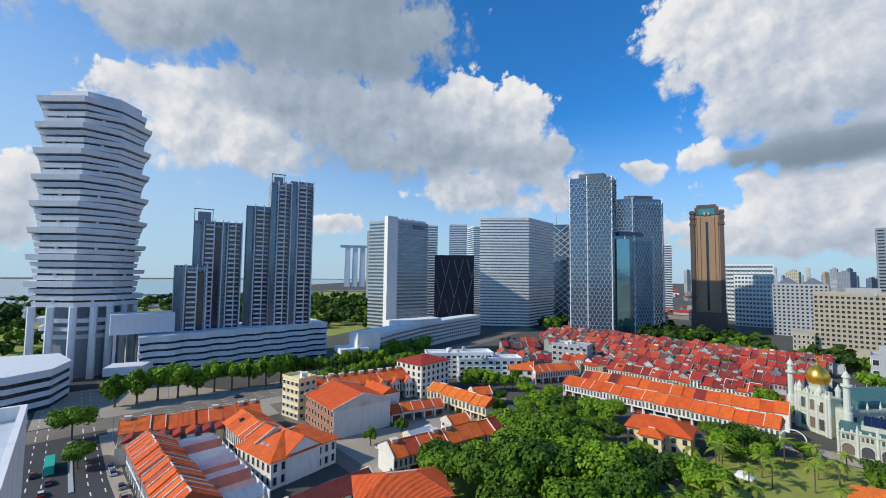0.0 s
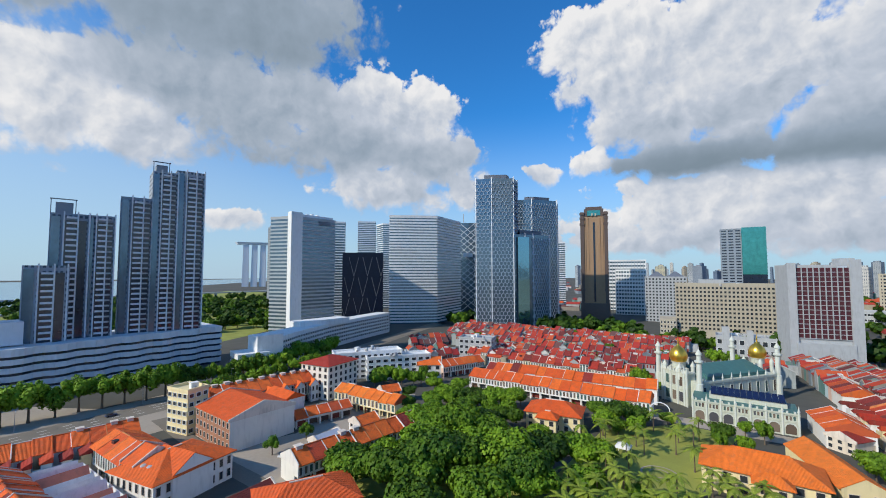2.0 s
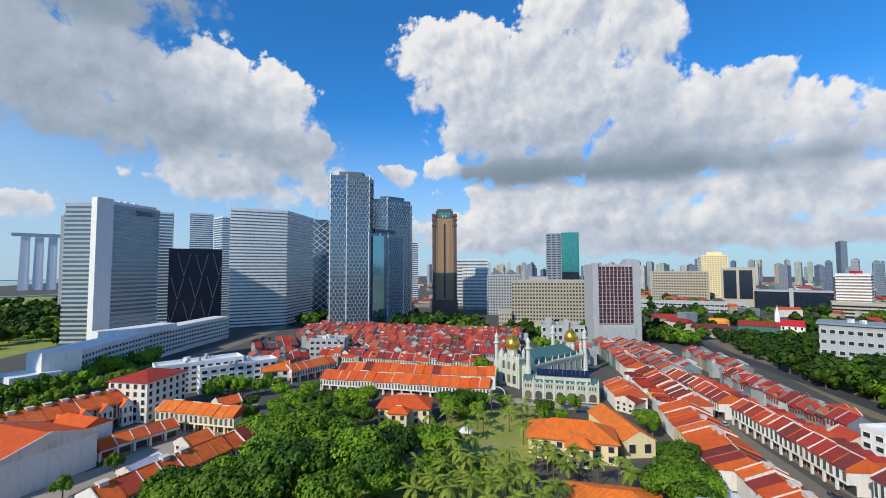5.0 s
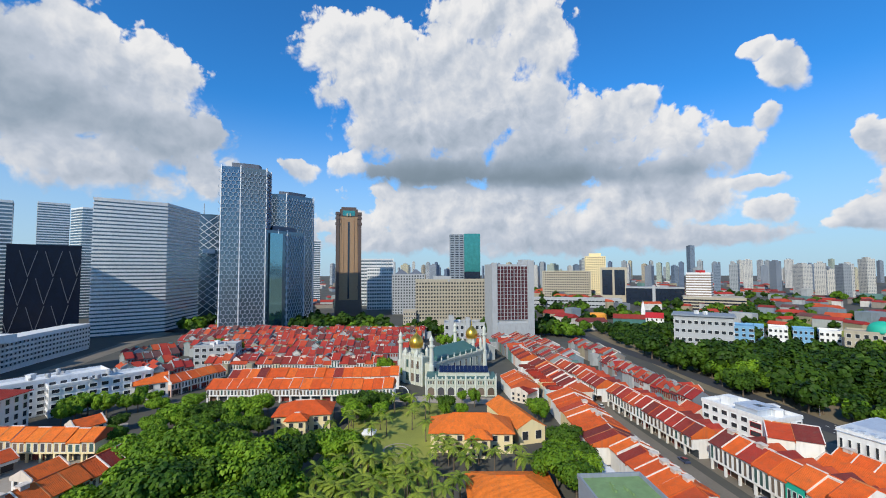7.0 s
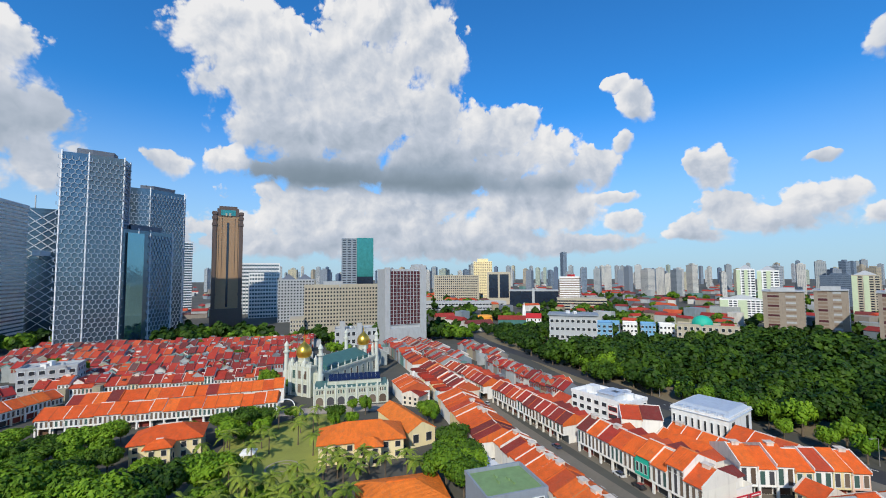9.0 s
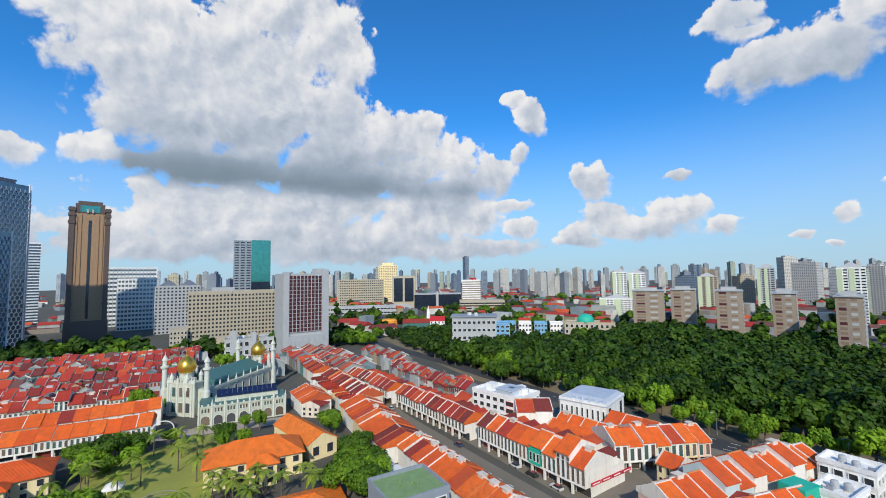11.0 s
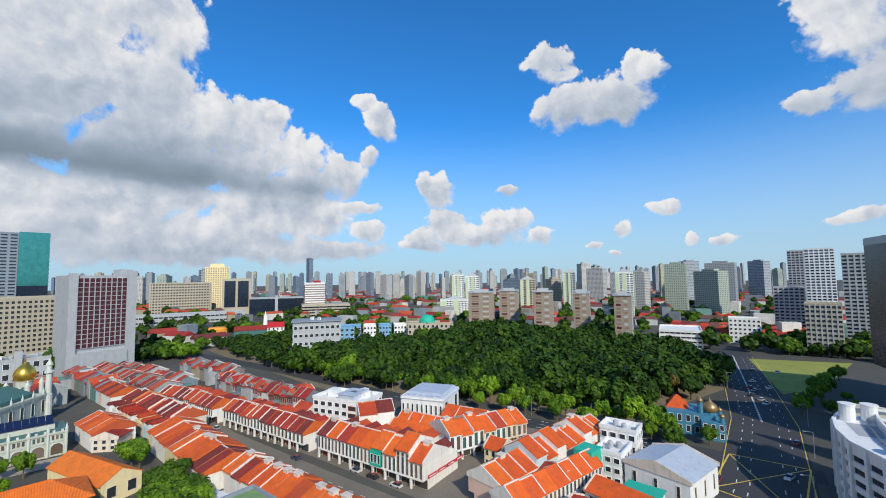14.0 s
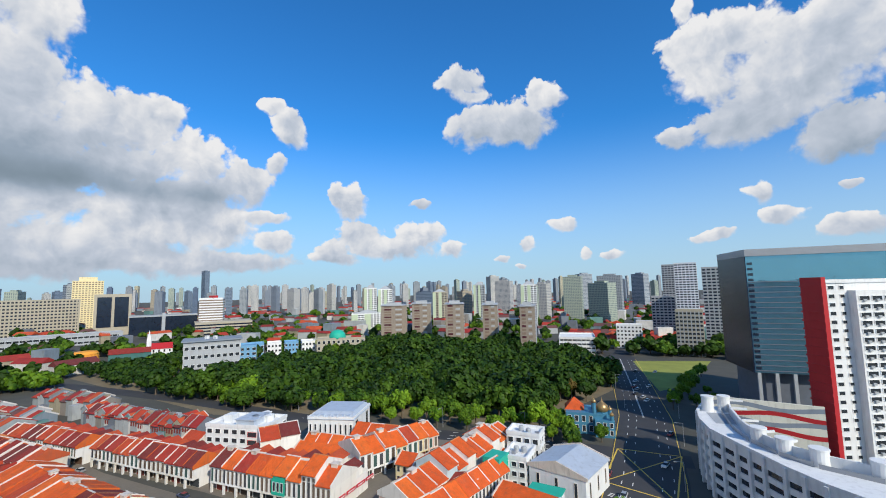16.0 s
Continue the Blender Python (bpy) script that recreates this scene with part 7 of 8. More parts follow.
for i in range(20):
    part("stair_ledge", boxes((-0.35, 0, -1.1, 8.4, 2 + i * 3.2, 2.6 + i * 3.2)), M_RED, rw)
    part("cooler_unit", boxes((11.6, 12.7, -4.1, -3.5, 2.4 + i * 2.9, 3.2 + i * 2.9)), M_CONC, rw, "small air-conditioner box")
    part("cooler_unit", boxes((16.2, 17.3, -4.1, -3.5, 2.4 + i * 2.9, 3.2 + i * 2.9)), M_CONC, rw, "small air-conditioner box")
# a solid dark block behind the piers stands in for the shade down there
go = thing("blue_glass_offices", "mirror-blue glass office building on tall piers", "building", pose(0, 0, 0))
# the face turned from the sun gets a navy sheet, its shade as colour
for name_, ring, z0, z1, mt in (("glass_body", [(3.5, -287), (-8.1, -255), (-93.5, -274.3), (-93.5, -310)], 21.6, 77.8, M_SKYGLASS), ("dark_side", [(3.9, -287), (3.5, -287), (-8.1, -255), (-7.7, -254.5)], 21.6, 77.8, M_NAVY),
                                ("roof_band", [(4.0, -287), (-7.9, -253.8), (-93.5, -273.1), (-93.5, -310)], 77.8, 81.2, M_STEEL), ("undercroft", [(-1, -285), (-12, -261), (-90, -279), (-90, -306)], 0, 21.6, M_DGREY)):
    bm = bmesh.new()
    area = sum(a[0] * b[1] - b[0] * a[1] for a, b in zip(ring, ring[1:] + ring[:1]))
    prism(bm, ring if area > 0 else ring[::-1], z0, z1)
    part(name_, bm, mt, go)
m, ln = along((-8.1, -255), (-93.5, -274.3))
for i in range(18):
    part("floor_line", boxes((0.2, ln, -0.2, 0, 22.4 + i * 2.5, 22.8 + i * 2.5)), M_DGREY, go, "", m)
for i in range(20):
    part("corner_window", boxes((0.5, 2.6, -0.35, 0, 23.2 + i * 2.65, 24.4 + i * 2.65)), M_GLASSD, go, "", m)
for i in range(4):
    part("pier", boxes((0.8 + i * 7, 2.2 + i * 7, -0.4, 0.9, 0, 21.6)), M_CONC, go, "", m)

# the small blue mosque at the crossing
bmq = thing("blue_mosque", "small blue-tiled mosque with dull bronze domes", "mosque", along((64, -190), (45, -196))[0])
part("hall", boxes((0, 17, 0, 14, 0, 9)), M_MBLUE, bmq)
part("porch", boxes((12, 20, -3, 8, 0, 7)), M_MBLUE, bmq)
window_grid(bmq, (0, 0), (12, 0), 0.5, 8.6, 4, 2, 0.45, 0.6, M_WHITE, M_DARK, 0.12)
window_grid(bmq, (12, -3), (20, -3), 0.5, 6.8, 3, 2, 0.45, 0.6, M_WHITE, M_DARK, 0.12)
window_grid(bmq, (20, -3), (20, 8), 0.5, 6.8, 3, 2, 0.45, 0.6, M_WHITE, M_DARK, 0.12)
bm = bmesh.new()
prism(bm, [(-0.6, 4), (8, 4), (8, 14.5), (-0.6, 14.5)], 9, 13.5, [(3.5, 9), (4, 9), (4, 9.5), (3.5, 9.5)])
part("roof", bm, M_ROOF, bmq, "orange tiled roof")
for x, y, r, z in ((12, 1, 1.0, 13.5), (15.5, 3, 2.6, 9.5), (19, -2, 0.9, 9.0), (19, 7, 0.9, 9.0), (12, 8, 0.9, 12.5)):
    bm = bmesh.new()
    turned(bm, [(r, 0), (r * 0.92, z)], 8, x, y)
    part("turret", bm, M_MBLUE, bmq)
    bm = bmesh.new()
    turned(bm, [(r * 0.9, z), (r * 1.08, z + r * 0.45), (r * 0.92, z + r * 1.0), (r * 0.5, z + r * 1.4), (r * 0.1, z + r * 1.7), (0.05, z + r * 2.3)], 14, x, y)
    for f in bm.faces:
        f.smooth = True
    part("dome", bm, M_BRONZE, bmq, "dull bronze onion dome")

# the neighbour's roof close by
nb = thing("near_rooftop", "blue-white flat rooftop parapet of the building close by", "building", pose(-3.4, 44, 0, 0, 0, 2))
part("wall", boxes((-30, 0, -60, 0, 0, 54)), M_WHITE, nb)
part("parapet", boxes((-0.35, 0, -60, 0, 54, 55), (-30, -0.35, -0.35, 0, 54, 55)), M_WHITE, nb)
part("roof_sheet", boxes((-30, -0.35, -60, -0.35, 54, 54.05)), M_METAL, nb)

# ---- distance ----
sky_rng = random.Random(77)


def far_block(az, rng_m, w, d, h, mat, label):
    a = radians(az)
    x, y = rng_m * math.sin(a), rng_m * math.cos(a)
    bm = boxes((-w / 2, w / 2, -d / 2, d / 2, 0, h), (-w / 4, w / 4, -d / 4, d / 4, h, h + 3.5))
    ob = part("far_tower", bm, mat, None, "", pose(x, y, 0, 0, 0, sky_rng.choice((0, 8, 45, -30, 60)) + sky_rng.uniform(-4, 4)))
    tagged(ob, label, "apartment block", "far skyline")


for i in range(215):
    az = 70 + 105 * ((i * 0.618034) % 1) + sky_rng.uniform(-0.5, 0.5)
    r = sky_rng.uniform(1200, 3400)
    if az < 92:
        r = sky_rng.uniform(1500, 3400)
    h = 58 + (r / 3000) * sky_rng.uniform(5, 66) + (8 if az > 140 else 0)
    off = sky_rng.random() < 0.22
    far_block(az, r, sky_rng.uniform(10, 26), sky_rng.uniform(12, 20), h, M_FAROFF if off else M_FARFLAT,
              "distant glass office tower" if off else "distant pale apartment tower")
for az, r, w, h, off in ((116, 2400, 40, 181, 1), (163, 900, 36, 85, 0), (166.5, 800, 44, 70, 0), (167.5, 950, 48, 86, 0), (171, 1300, 40, 96, 1), (154, 1100, 42, 83, 0), (152.5, 1200, 30, 98, 0), (143.5, 1100, 56, 58, 1), (126, 1300, 30, 75, 0), (148.6, 850, 24, 60, 0), (164.4, 1250, 40, 99, 1), (104, 1200, 30, 92, 1), (100, 1300, 40, 80, 0), (96, 1400, 30, 88, 1), (84, 1500, 30, 84, 0), (80, 1200, 36, 80, 0), (159, 900, 30, 72, 0), (157.5, 820, 24, 68, 0)):
    far_block(az, r, w, 22, h, M_FAROFF if off else M_FARFLAT, "distant glass office tower" if off else "distant pale apartment tower")

for p0, p1, d, h, cc, rr, mt in (((80, -696), (60, -697), 16, 93, 5, 28, M_CONC), ((58, -637), (32, -639), 18, 92, 6, 28, M_BAND), ((77, -555), (52, -558), 20, 50, 6, 15, M_CONC), ((22, -520), (5, -520), 18, 81, 4, 24, M_CONC)):
    block("city_tower", "pale blue-grey residential tower with vertical piers", p0, p1, d, 0, h, cc, rr, mt, 0.72, 0.5, mt, M_GLASSD, False, group="city towers", strips=True)

# resort with three leaning legs across the bay
rs = thing("three_tower_resort", "three tapering towers joined by a long roof deck", "skyscraper", along((934, 1881), (1034, 1828))[0])
for i in range(3):
    bm = bmesh.new()
    x = 4 + i * 36
    prism(bm, [(x, -22), (x + 26, -22), (x + 26, 22), (x, 22)], 0, 190, [(x + 3, -8), (x + 26, -8), (x + 26, 12), (x + 3, 12)])
    part("tower", bm, M_BAND, rs)
    bm = bmesh.new()
    prism(bm, [(x + 20, -24), (x + 28, -24), (x + 28, 22), (x + 20, 22)], 0, 190, [(x + 22, -10), (x + 27, -10), (x + 27, 12), (x + 22, 12)])
    part("rib", bm, M_BAND, rs)
bm = bmesh.new()
prism(bm, [(-16, -8), (118, -14), (122, 0), (118, 12), (-16, 10), (-22, 0)], 192, 203, [(-18, -12), (120, -18), (126, 0), (120, 16), (-18, 14), (-28, 0)])
part("roof_deck", bm, M_BAND, rs)
far_block(29.8, 800, 8, 8, 145, M_FARFLAT, "narrow pale yellow tower")
br = thing("causeway", "low pale bridge across the bay", "bridge", pose(0, 0, 0))
part("deck", boxes((-300, 700, 1180, 1196, 8, 11)), M_CONC, br)
for i in range(12):
    part("pier", boxes((-280 + i * 80, -276 + i * 80, 1184, 1192, 0, 8)), M_CONC, br)

# town roofs in the middle distance, past counting
V, F, K = [], [], []
town_rng = random.Random(31)


def town_house(x, y, w, d, h, rot, kind):
    c, s = math.cos(rot), math.sin(rot)
    i = len(V)
    for z in (0, h):
        for a, b in ((-w / 2, -d / 2), (w / 2, -d / 2), (w / 2, d / 2), (-w / 2, d / 2)):
            V.append((x + c * a - s * b, y + s * a + c * b, z))
    F.extend([(i, i + 1, i + 5, i + 4), (i + 1, i + 2, i + 6, i + 5), (i + 2, i + 3, i + 7, i + 6), (i + 3, i, i + 4, i + 7), (i + 4, i + 5, i + 6, i + 7)])
    K.extend([0] * 5)
    if kind:
        j = len(V)
        for a, b, z in ((-w / 2 - .5, -d / 2 - .5, h), (w / 2 + .5, -d / 2 - .5, h), (w / 2 + .5, d / 2 + .5, h), (-w / 2 - .5, d / 2 + .5, h), (-w / 2, 0, h + d * 0.3), (w / 2, 0, h + d * 0.3)):
            V.append((x + c * a - s * b, y + s * a + c * b, z))
        F.extend([(j, j + 1, j + 5, j + 4), (j + 2, j + 3, j + 4, j + 5), (j + 1, j + 2, j + 5), (j + 3, j, j + 4)])
        K.extend([1] * 4)
    for r in range(int(h // 3.5)):
        j = len(V)
        for a, z in ((-w * .46, r * 3.5 + 1.4), (w * .46, r * 3.5 + 1.4), (w * .46, r * 3.5 + 2.8), (-w * .46, r * 3.5 + 2.8)):
            V.append((x + c * a - s * (-d / 2 - .06), y + s * a + c * (-d / 2 - .06), z))
        F.append((j, j + 1, j + 2, j + 3))
        K.append(2)


for i in range(900):
    az = radians(62 + 116 * town_rng.random())
    r = 480 + 1900 * town_rng.random() ** 1.4
    x, y = r * math.sin(az), r * math.cos(az)
    if (r < 700 and az < radians(100)) or (r < 560 and radians(105) < az < radians(166)):
        continue
    low = town_rng.random() < 0.72
    town_house(x, y, town_rng.uniform(10, 34), town_rng.uniform(9, 16), town_rng.uniform(6, 11) if low else town_rng.uniform(10, 19), town_rng.choice((0.15, 1.72, 0.6)) + town_rng.uniform(-.1, .1), low)
for gx in range(14):
    for gy in range(5):
        town_house(150 - gx * 9 + gy * 4, -470 - gy * 17 - gx * 2, 8.5, 11, 8, 0.2, True)
me = bpy.data.meshes.new("middle_town")
me.from_pydata(V, [], F)
for m_ in (M_FARWALL, M_FARROOF, M_DARK):
    me.materials.append(m_)
me.polygons.foreach_set("material_index", K)
tagged(new("middle_town", me), "low town blocks and red roofs in the distance", "houses", kind="stuff")
block("corner_white_block", "white block with a stepped roofline", (100, -469), (76, -474), 14, 0, 23, 7, 6, M_WHITE, 0.5, 0.45)
block("white_carpark", "white banded building beyond the wood", (140, -405), (108, -415), 40, 0, 15, 8, 4, M_WHITE, 0.9, 0.4, M_WHITE, M_DARK, strips=True)
block("brown_flats", "pale brown apartment slab with balcony rows", (42, -440), (20, -441), 20, 0, 40, 7, 11, M_BEIGE, 0.7, 0.5, M_CONC, M_DARK, False, strips=True)

# ---- trees ----
wood_rng = random.Random(9)


def inside(x, y, poly):
    hit = False
    for (ax_, ay_), (bx_, by_) in zip(poly, poly[1:] + poly[:1]):
        if (ay_ > y) != (by_ > y) and x < (bx_ - ax_) * (y - ay_) / (by_ - ay_) + ax_:
            hit = not hit
    return hit


WOOD = [(460, -116), (235, -128), (150, -170), (80, -196), (62, -290), (140, -385), (290, -378), (395, -240)]
CUT = [(320, -150), (350, -150), (420, -260), (330, -330), (300, -300), (330, -230)]
deep_wood = []
for gx in range(60, 460, 10):
    for gy in range(-385, -112, 10):
        x, y = gx + wood_rng.uniform(-4, 4), gy + wood_rng.uniform(-4, 4)
        if inside(x, y, WOOD) and not inside(x, y, CUT):
            if x < 175 and y > -222 or y > -146 and x < 290:
                tree("wood", x, y, wood_rng.choice((0.62, 0.8, 0.92, 1.1)))
            else:
                deep_wood.append((x, y))
forest("deep_wood", "dense dark green wood of the burial ground", "deep", [p for p in deep_wood if p[0] < 320], 0.81)
forest("far_wood", "lower trees at the far end of the wood", "deep", [p for p in deep_wood if p[0] >= 320], 0.68)
for x, y, s in ((8, -240, 0.6), (3, -243, 0.55), (-12, -240, 0.5), (-20, -239, 0.5), (14, -250, 0.6), (10, -270, 0.7), (18, -262, 0.7), (14, -290, 0.6)):
    tree("street", x, y, s)
for i in range(17):
    tree("street", 62 + i * 13 + wood_rng.uniform(-3, 3), -184 + i * 2.75 + wood_rng.uniform(-2, 2), wood_rng.uniform(1.0, 1.45), "full green tree at the edge of the wood")
tree("bronze", 84, -250, 1.0)
tree("bronze", 78, -242, 0.8)
for x, y, s in ((88, 105, 0.75), (87, 87, 1.05), (125, 101, 0.9), (139, 90, 0.8), (156, 84, 0.62), (117, 67, 1.05), (129, 57, 0.95), (136, 47, 0.8), (147, 58, 0.62), (107, 112, 0.55), (91, 79, 1.0),
                (134, 116, 0.62), (133, 100, 0.8), (147, 92, 0.62), (101, 80, 1.15), (119, 80, 1.0), (107, 53, 1.0), (115, 69, 1.0), (111, 92, 0.95), (98, 97, 0.8), (93, 60, 1.0), (122, 42, 0.7),
                (132, 82, 0.95), (127, 92, 1.0), (122, 58, 0.9), (109, 55, 0.95), (106, 90, 1.0), (107, 75, 1.05), (128, 112, 0.85), (117, 68, 0.9),
                (164, 124, 0.75), (168, 117, 0.8), (172, 103, 0.75), (176, 95, 0.7), (165, 107, 0.75), (183, 54, 0.75), (195, 51, 0.7), (192, 44, 0.65),
                (151, -29, 0.75), (137, -32, 0.8), (128, -23, 0.8), (184, -25, 0.6), (192, 14, 0.55), (186, 51, 0.7), (210, 54, 0.5), (198, 34, 0.5)):
    tree("rain", x, y, s)
for x, y, s in ((163, 97, 0.6), (168, 128, 0.6), (171, 108, 0.6), (150, 105, 0.7), (145, 118, 0.65), (178, 100, 0.55), (182, 118, 0.55), (186, 96, 0.5), (155, 126, 0.6), (143, 132, 0.5), (188, 60, 0.55), (186, 72, 0.5), (150, 70, 0.55), (146, 44, 0.5), (128, 30, 0.45), (186, 132, 0.55), (180, 145, 0.6), (160, 146, 0.55), (82, 98, 0.8), (80, 70, 0.9)):
    tree("rain", x, y, s)
for x, y, s in ((162, 128, 0.95), (170, 114, 0.9), (167, 92, 0.8), (163, 100, 0.9), (168, 122, 0.9), (155, 112, 0.8), (160, 120, 0.9), (173, 53, 0.85), (179, 42, 0.85), (176, 48, 0.9), (83, 141, 0.75), (99, 144, 0.7),
                (177, 185, 0.9), (177, 176, 1.0), (174, 166, 1.0), (179, 159, 1.0), (195, 166, 0.8), (163, 174, 0.9), (246, 42, 0.9), (176, 178, 0.8), (174, 164, 0.9), (183, 157, 0.9), (192, 156, 0.9), (168, 173, 0.8), (186, 15, 0.8), (183, 7, 0.7), (201, 2, 0.9), (182, -27, 0.9), (205, 8, 0.7),
                (254, 58, 1.0), (334, 20, 1.4), (340, 28, 1.3),
                (88, -168, 0.9), (75, -163, 0.9), (66, -177, 0.7), (55, -171, 0.75), (66, -184, 0.9), (48, -186, 0.8), (70, -196, 1.0), (58, -178, 0.85), (82, -184, 1.0), (29, -130, 0.6), (104, -170, 0.9), (127, -162, 0.9), (118, -166, 0.8), (140, -158, 0.8), (155, -154, 0.8), (60, -183, 0.7)):
    tree("street", x, y, s)
for x, y, s in ((-4, 216, 0.75), (-1.5, 184, 0.5), (-1.5, 190, 0.45), (140, -27, 0.7), (121, -27, 0.75), (131, -30, 0.7), (147, -26, 0.5)):
    tree("rain", x, y, s)
for i in range(26):
    tree("street", wood_rng.uniform(248, 395), wood_rng.choice((58, 96, 140, 172, 205)) + wood_rng.uniform(-9, 9), wood_rng.uniform(0.7, 1.1), "small green tree between red roofs")
for i in range(24):
    x = 10 + i * 8.5
    tree("street", x, 253 + wood_rng.uniform(-3, 3) + max(0, x - 150) * 0.25, 1.5)
for i in range(12):
    tree("street", 84 + i * 10, 224 + i * 2.2 + wood_rng.uniform(-2, 2), 1.05)
for i in range(9):
    tree("street", 26 - i * 0.4 + wood_rng.uniform(-3, 3), -252 - i * 12, 0.9)
far_spots = []
for i in range(430):
    a, r = radians(-8 + 48 * wood_rng.random()), 400 + 800 * wood_rng.random() ** 1.3
    if not (r < 540 and radians(16) < a < radians(60)) and not (r < 440 and a > radians(2)):
        far_spots.append((r * math.sin(a), r * math.cos(a)))
for i in range(260):
    a, r = radians(13 + 22 * wood_rng.random()), 500 + 520 * wood_rng.random()
    far_spots.append((r * math.sin(a), r * math.cos(a)))
for i in range(90):
    far_spots.append((432 + wood_rng.uniform(-18, 60), wood_rng.uniform(90, 320)))
for i in range(620):
    a, r = radians(88 + 88 * wood_rng.random()), 430 + 900 * wood_rng.random() ** 1.3
    far_spots.append((r * math.sin(a), r * math.cos(a)))
for i in range(40):
    far_spots.append((410 + wood_rng.uniform(-4, 10), -96 + i * 5.0))
for i in range(46):
    far_spots.append((-6 + wood_rng.uniform(0, 62), -500 + wood_rng.uniform(0, 70)))
forest("park_trees", "scattered green park and roadside trees", "far", far_spots)
for i, (x, y, h) in enumerate(((111, 44, 9), (108, 37, 9.5), (115, 32, 9), (132, 28, 7), (112, 28, 9.5), (113, 19, 9), (119, 13, 9), (110, 9, 9), (160, 50, 9), (166, 50, 8.5), (171, 27, 8), (146, 10, 7), (142, 0, 7), (135, -14, 7),
                               (104, 32, 10), (103, 22, 10), (106, 15, 9.5), (121, 24, 8), (126, 18, 8), (118, 38, 9), (125, 33, 8), (190, 38, 8), (190, 30, 8), (190, 22, 8), (157, 56, 8), (138, 8, 7.5), (101, 40, 10), (99, 26, 10), (132, 4, 7), (140, -12, 7.5), (131, -14, 8), (137, 4, 7.5), (141, 10, 7), (136, -5, 8), (146, 2, 7), (183, 23, 7.5), (183, 28, 7), (130, 28, 7), (134, 23, 7), (127, 15, 7.5), (117, 17, 8.5), (110, 34, 9), (110, 40, 9), (114, 23, 9))):
    palm(x, y, h, i)

for i in range(14):
    palm(wood_rng.uniform(101, 134), wood_rng.uniform(2, 46), wood_rng.uniform(7.5, 10.5), 100 + i)
for x, y in ((148, 46), (156, 40), (143, 36), (138, 44), (164, 36), (170, 40), (137, 14), (146, 14), (160, 20)):
    palm(x, y, 7.5, int(x))

# ---- rooftop things ----
clutter(172, 188, 196, 203, 16.2, 7, 1)
clutter(182, 198, 180, 184, 14.2, 6, 2)
clutter(156, 168, -108, -96, 13.0, 6, 3)
clutter(258, 270, 162, 178, 16.0, 8, 4)
clutter(60, 66, -140, -134, 9.0, 3, 5)
clutter(62, 70, -154, -149, 11.0, 3, 6)
clutter(71, 76, 187, 193, 17.0, 3, 7)
clutter(466, 478, 5, 60, 52.0, 8, 9)
clutter(402, 416, 0, 28, 14.0, 8, 10)
clutter(334, 352, -184, -172, 29.4, 3, 11)
clutter(258, 290, 382, 404, 126.0, 6, 12)

# ---- street things ----
LAMP = {}


def street_lamp(x, y, turn, h=9.0):
    if not LAMP:
        bm = bmesh.new()
        turned(bm, [(0.16, 0), (0.12, 1.2), (0.08, 9.0)], 8)
        LAMP["pole"] = mesh_of("pole", bm, M_STEEL)
        LAMP["arm"] = mesh_of("arm", boxes((0, 2.4, -0.06, 0.06, 8.9, 9.02)), M_STEEL)
        LAMP["head"] = mesh_of("lamp_head", boxes((1.9, 2.9, -0.16, 0.16, 8.84, 8.98)), M_CONC)
    t = thing("street_lamp", "tall grey steel street lamp with a single arm", "street lamp", pose(x, y, 0, 0, 0, turn), "street lamps")
    part("pole", LAMP["pole"], None, t)
    arm = part("arm", LAMP["arm"], None, t)
    part("lamp_head", LAMP["head"], None, arm)


for x, y, a in ((15.5, -156, 20), (19, -198, 10), (24, -236, 10), (50, -243, 190), (63, -284, 190), (116, -168, 80), (158, -160, 80), (80, -181, 80), (200, -150, 80), (30, 243, -90), (75, 246, -90), (120, 250, -90), (8, 205, 180), (12, 140, 180)):
    street_lamp(x, y, a)

CAR = {}


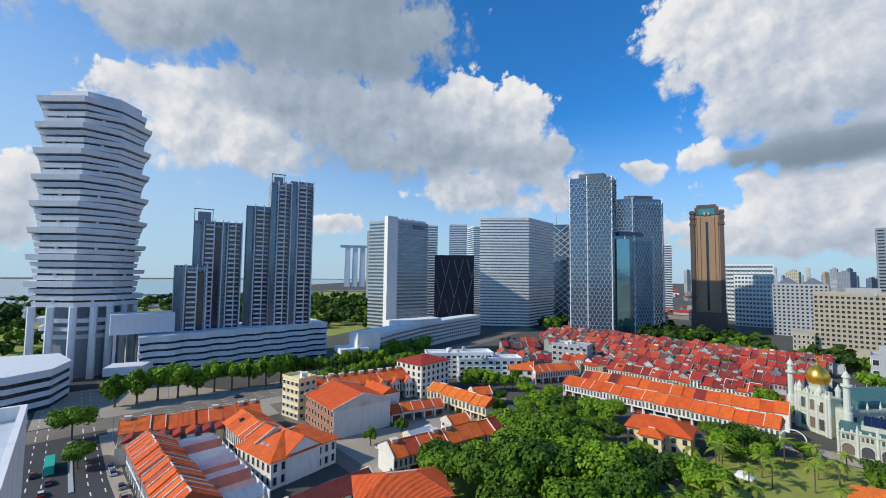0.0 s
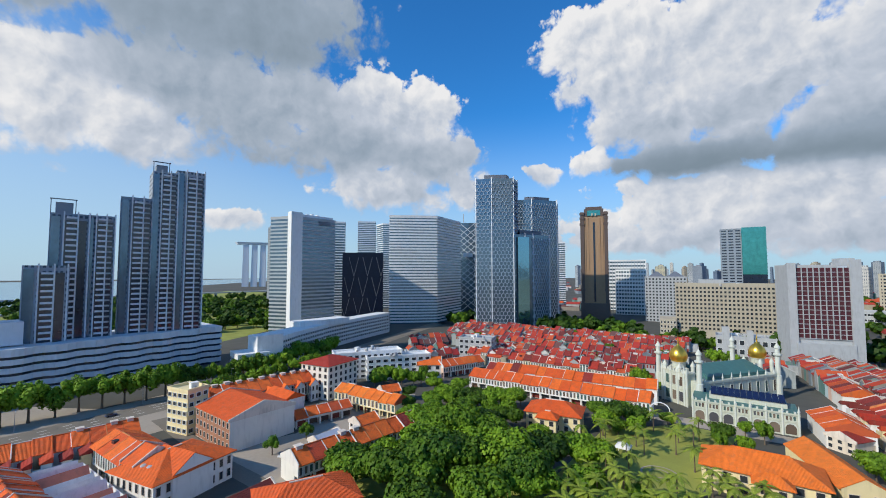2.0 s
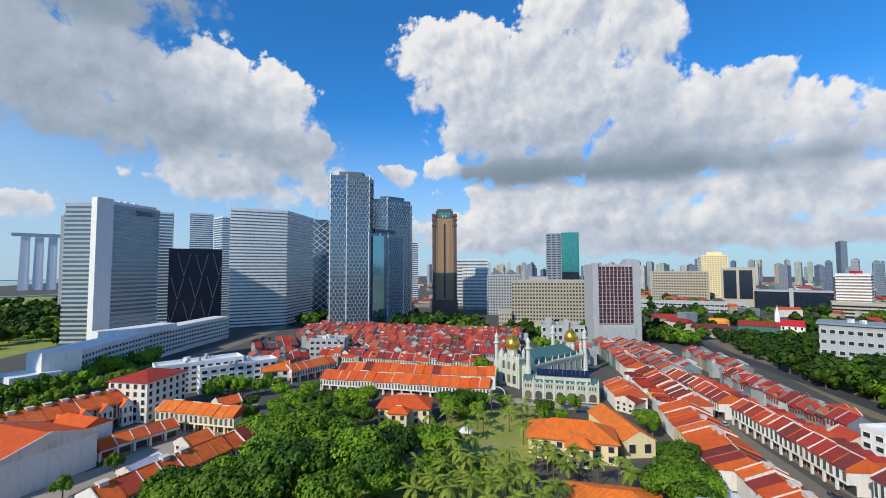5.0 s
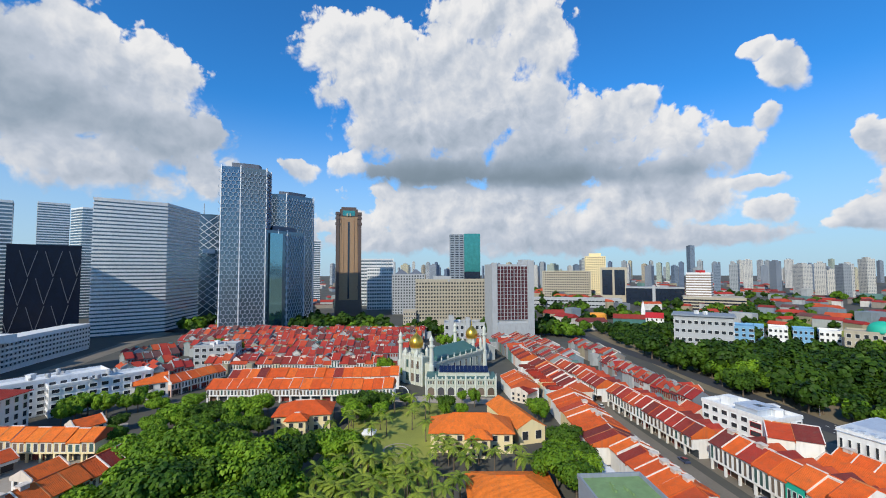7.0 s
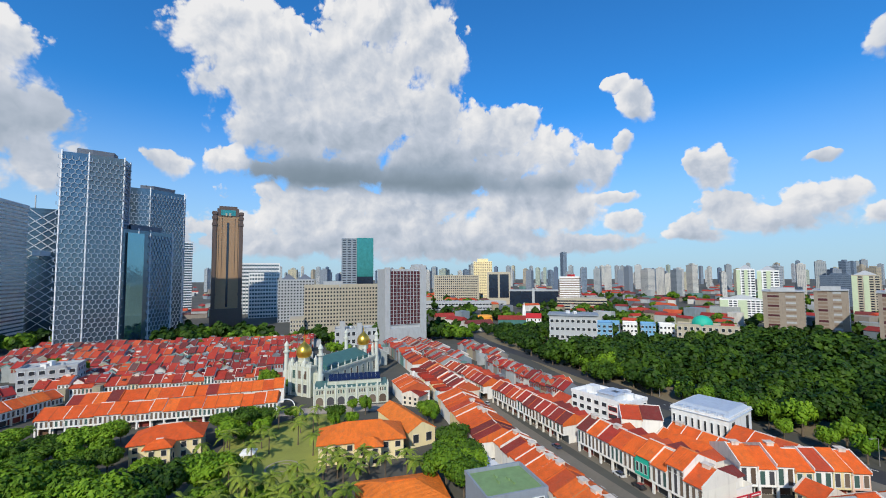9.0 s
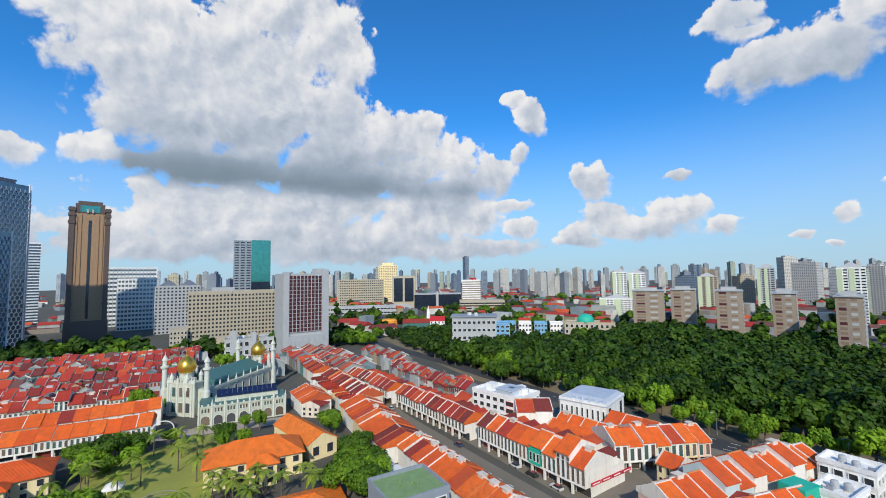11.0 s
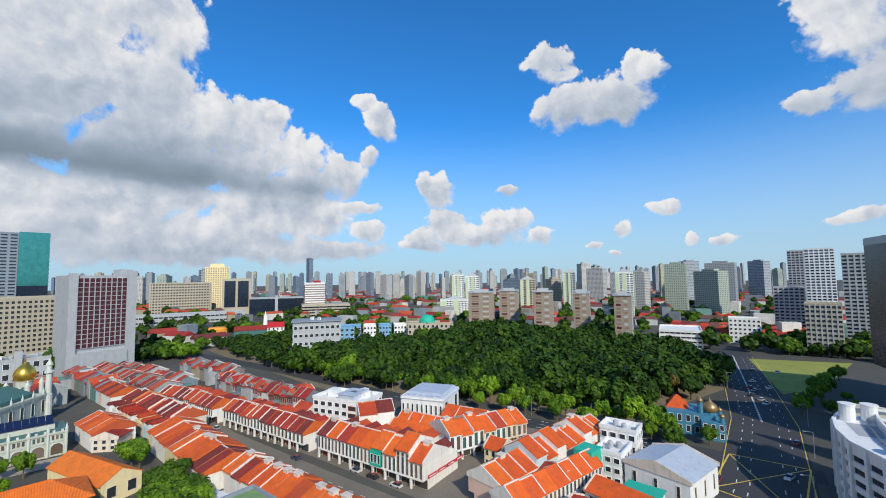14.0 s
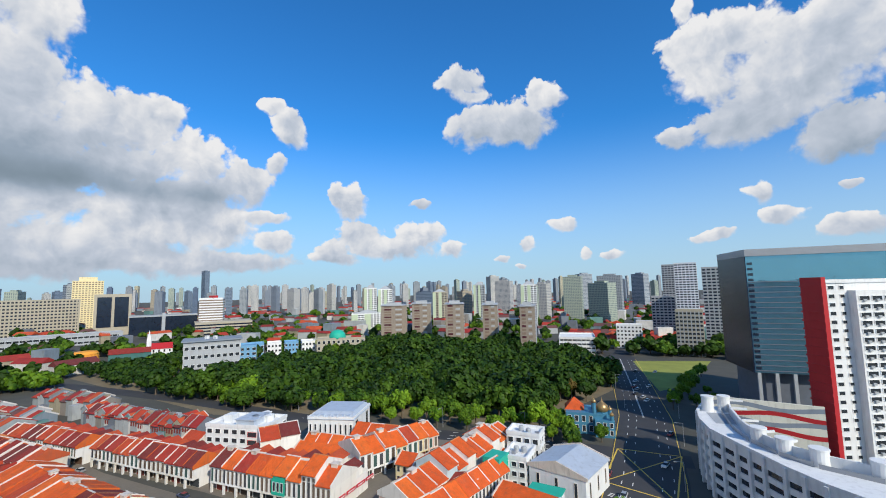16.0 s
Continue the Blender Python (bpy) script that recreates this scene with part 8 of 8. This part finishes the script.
def car(x, y, turn, label="parked or waiting saloon car", scale=1.0, mat=None):
    if not CAR:
        bm = bmesh.new()
        prism(bm, [(-2.2, -0.88), (2.2, -0.88), (2.2, 0.88), (-2.2, 0.88)], 0.35, 0.9, [(-2.15, -0.85), (2.05, -0.85), (2.05, 0.85), (-2.15, 0.85)])
        CAR["body"] = bm
        b2 = bmesh.new()
        prism(b2, [(-1.8, -0.8), (1.0, -0.8), (1.0, 0.8), (-1.8, 0.8)], 0.9, 1.45, [(-1.3, -0.65), (0.35, -0.65), (0.35, 0.65), (-1.3, 0.65)])
        CAR["cabin"] = mesh_of("cabin", b2, M_DARK)
        CAR["body"] = mesh_of("body", bm, M_CAR)
        b3 = bmesh.new()
        turned(b3, [(0.32, -0.1), (0.32, 0.1)], 10)
        CAR["wheel"] = mesh_of("wheel", b3, M_TYRE)
        CAR["roof"] = mesh_of("roof", boxes((-1.28, 0.33, -0.64, 0.64, 1.45, 1.5)), M_CAR)
    t = thing("car", label, "car", pose(x, y, 0.06, 0, 0, turn) @ Matrix.Scale(scale, 4), "cars")
    part("body", CAR["body"], None, t)
    part("cabin", CAR["cabin"], None, t)
    part("roof", CAR["roof"], None, t)
    for wx in (-1.35, 1.35):
        for wy in (-0.8, 0.8):
            part("wheel", CAR["wheel"], None, t, "", pose(wx, wy, 0.32, 90, 0, 0))


for x, y, a in ((23, -173, 80), (38.6, -156, 95), (31, -142, 90), (25, -209, 80), (51, -287, 75), (46, -298, 75), (45, -268, 75), (49, -348, 75), (39, -150, 95), (42, -262, 75), (54, -293, 75), (50, -275, 75), (56, -310, 75), (62, -345, 75),
                (7, 178, 92), (7.4, 172, 92), (9, 160, 93), (9.3, 152, 93), (4, 146, 93), (-9, 168, 92), (-12, 160, 92), (-9, 155, 92), (-5, 150, 92), (-12, 185, 92), (-8, 176, 92), (-12, 146, 92), (-8, 142, 92), (85, 137, 20), (120, 118, 10), (150, 158, 30), (155, 162, 30), (160, 152, 30),
                (118, -80.5, 10), (108, -82.5, 10), (126, -79, 10), (205, -57.5, 12), (150, -69, 10), (60, 236, 4), (110, 240, 4), (170, 247, 15), (100, 234, 4), (140, -152, 12), (180, -146, 12), (90, -166, 15)):
    car(x, y, a)
bus = thing("bus", "bright green single-deck bus", "bus", pose(-8.5, 188, 0.06, 0, 0, 92))
part("body", boxes((-5.5, 5.5, -1.25, 1.25, 0.4, 3.1)), M_GREENP, bus)
part("window_band", boxes((-5.3, 5.52, -1.28, 1.28, 1.5, 2.4)), M_DARK, bus)
bm = bmesh.new()
turned(bm, [(0.48, -0.15), (0.48, 0.15)], 10)
wheel = mesh_of("wheel", bm, M_TYRE)
for wx in (-3.6, 3.2):
    for wy in (-1.1, 1.1):
        part("wheel", wheel, None, bus, "", pose(wx, wy, 0.48, 90, 0, 0))
kiosk = thing("garden_kiosk", "small white tent-roofed kiosk on the lawn", "kiosk", pose(160, 42, 0))
bm = bmesh.new()
prism(bm, rect(0, 0, 5, 5), 2.6, 3.0)
prism(bm, rect(0, 0, 5, 5), 3.0, 4.4, rect(0, 0, 0.3, 0.3))
part("roof", bm, M_WHITE, kiosk)
for x in (-2.2, 2.2):
    for y in (-2.2, 2.2):
        part("post", boxes((x - 0.08, x + 0.08, y - 0.08, y + 0.08, 0, 2.6)), M_WHITE, kiosk)
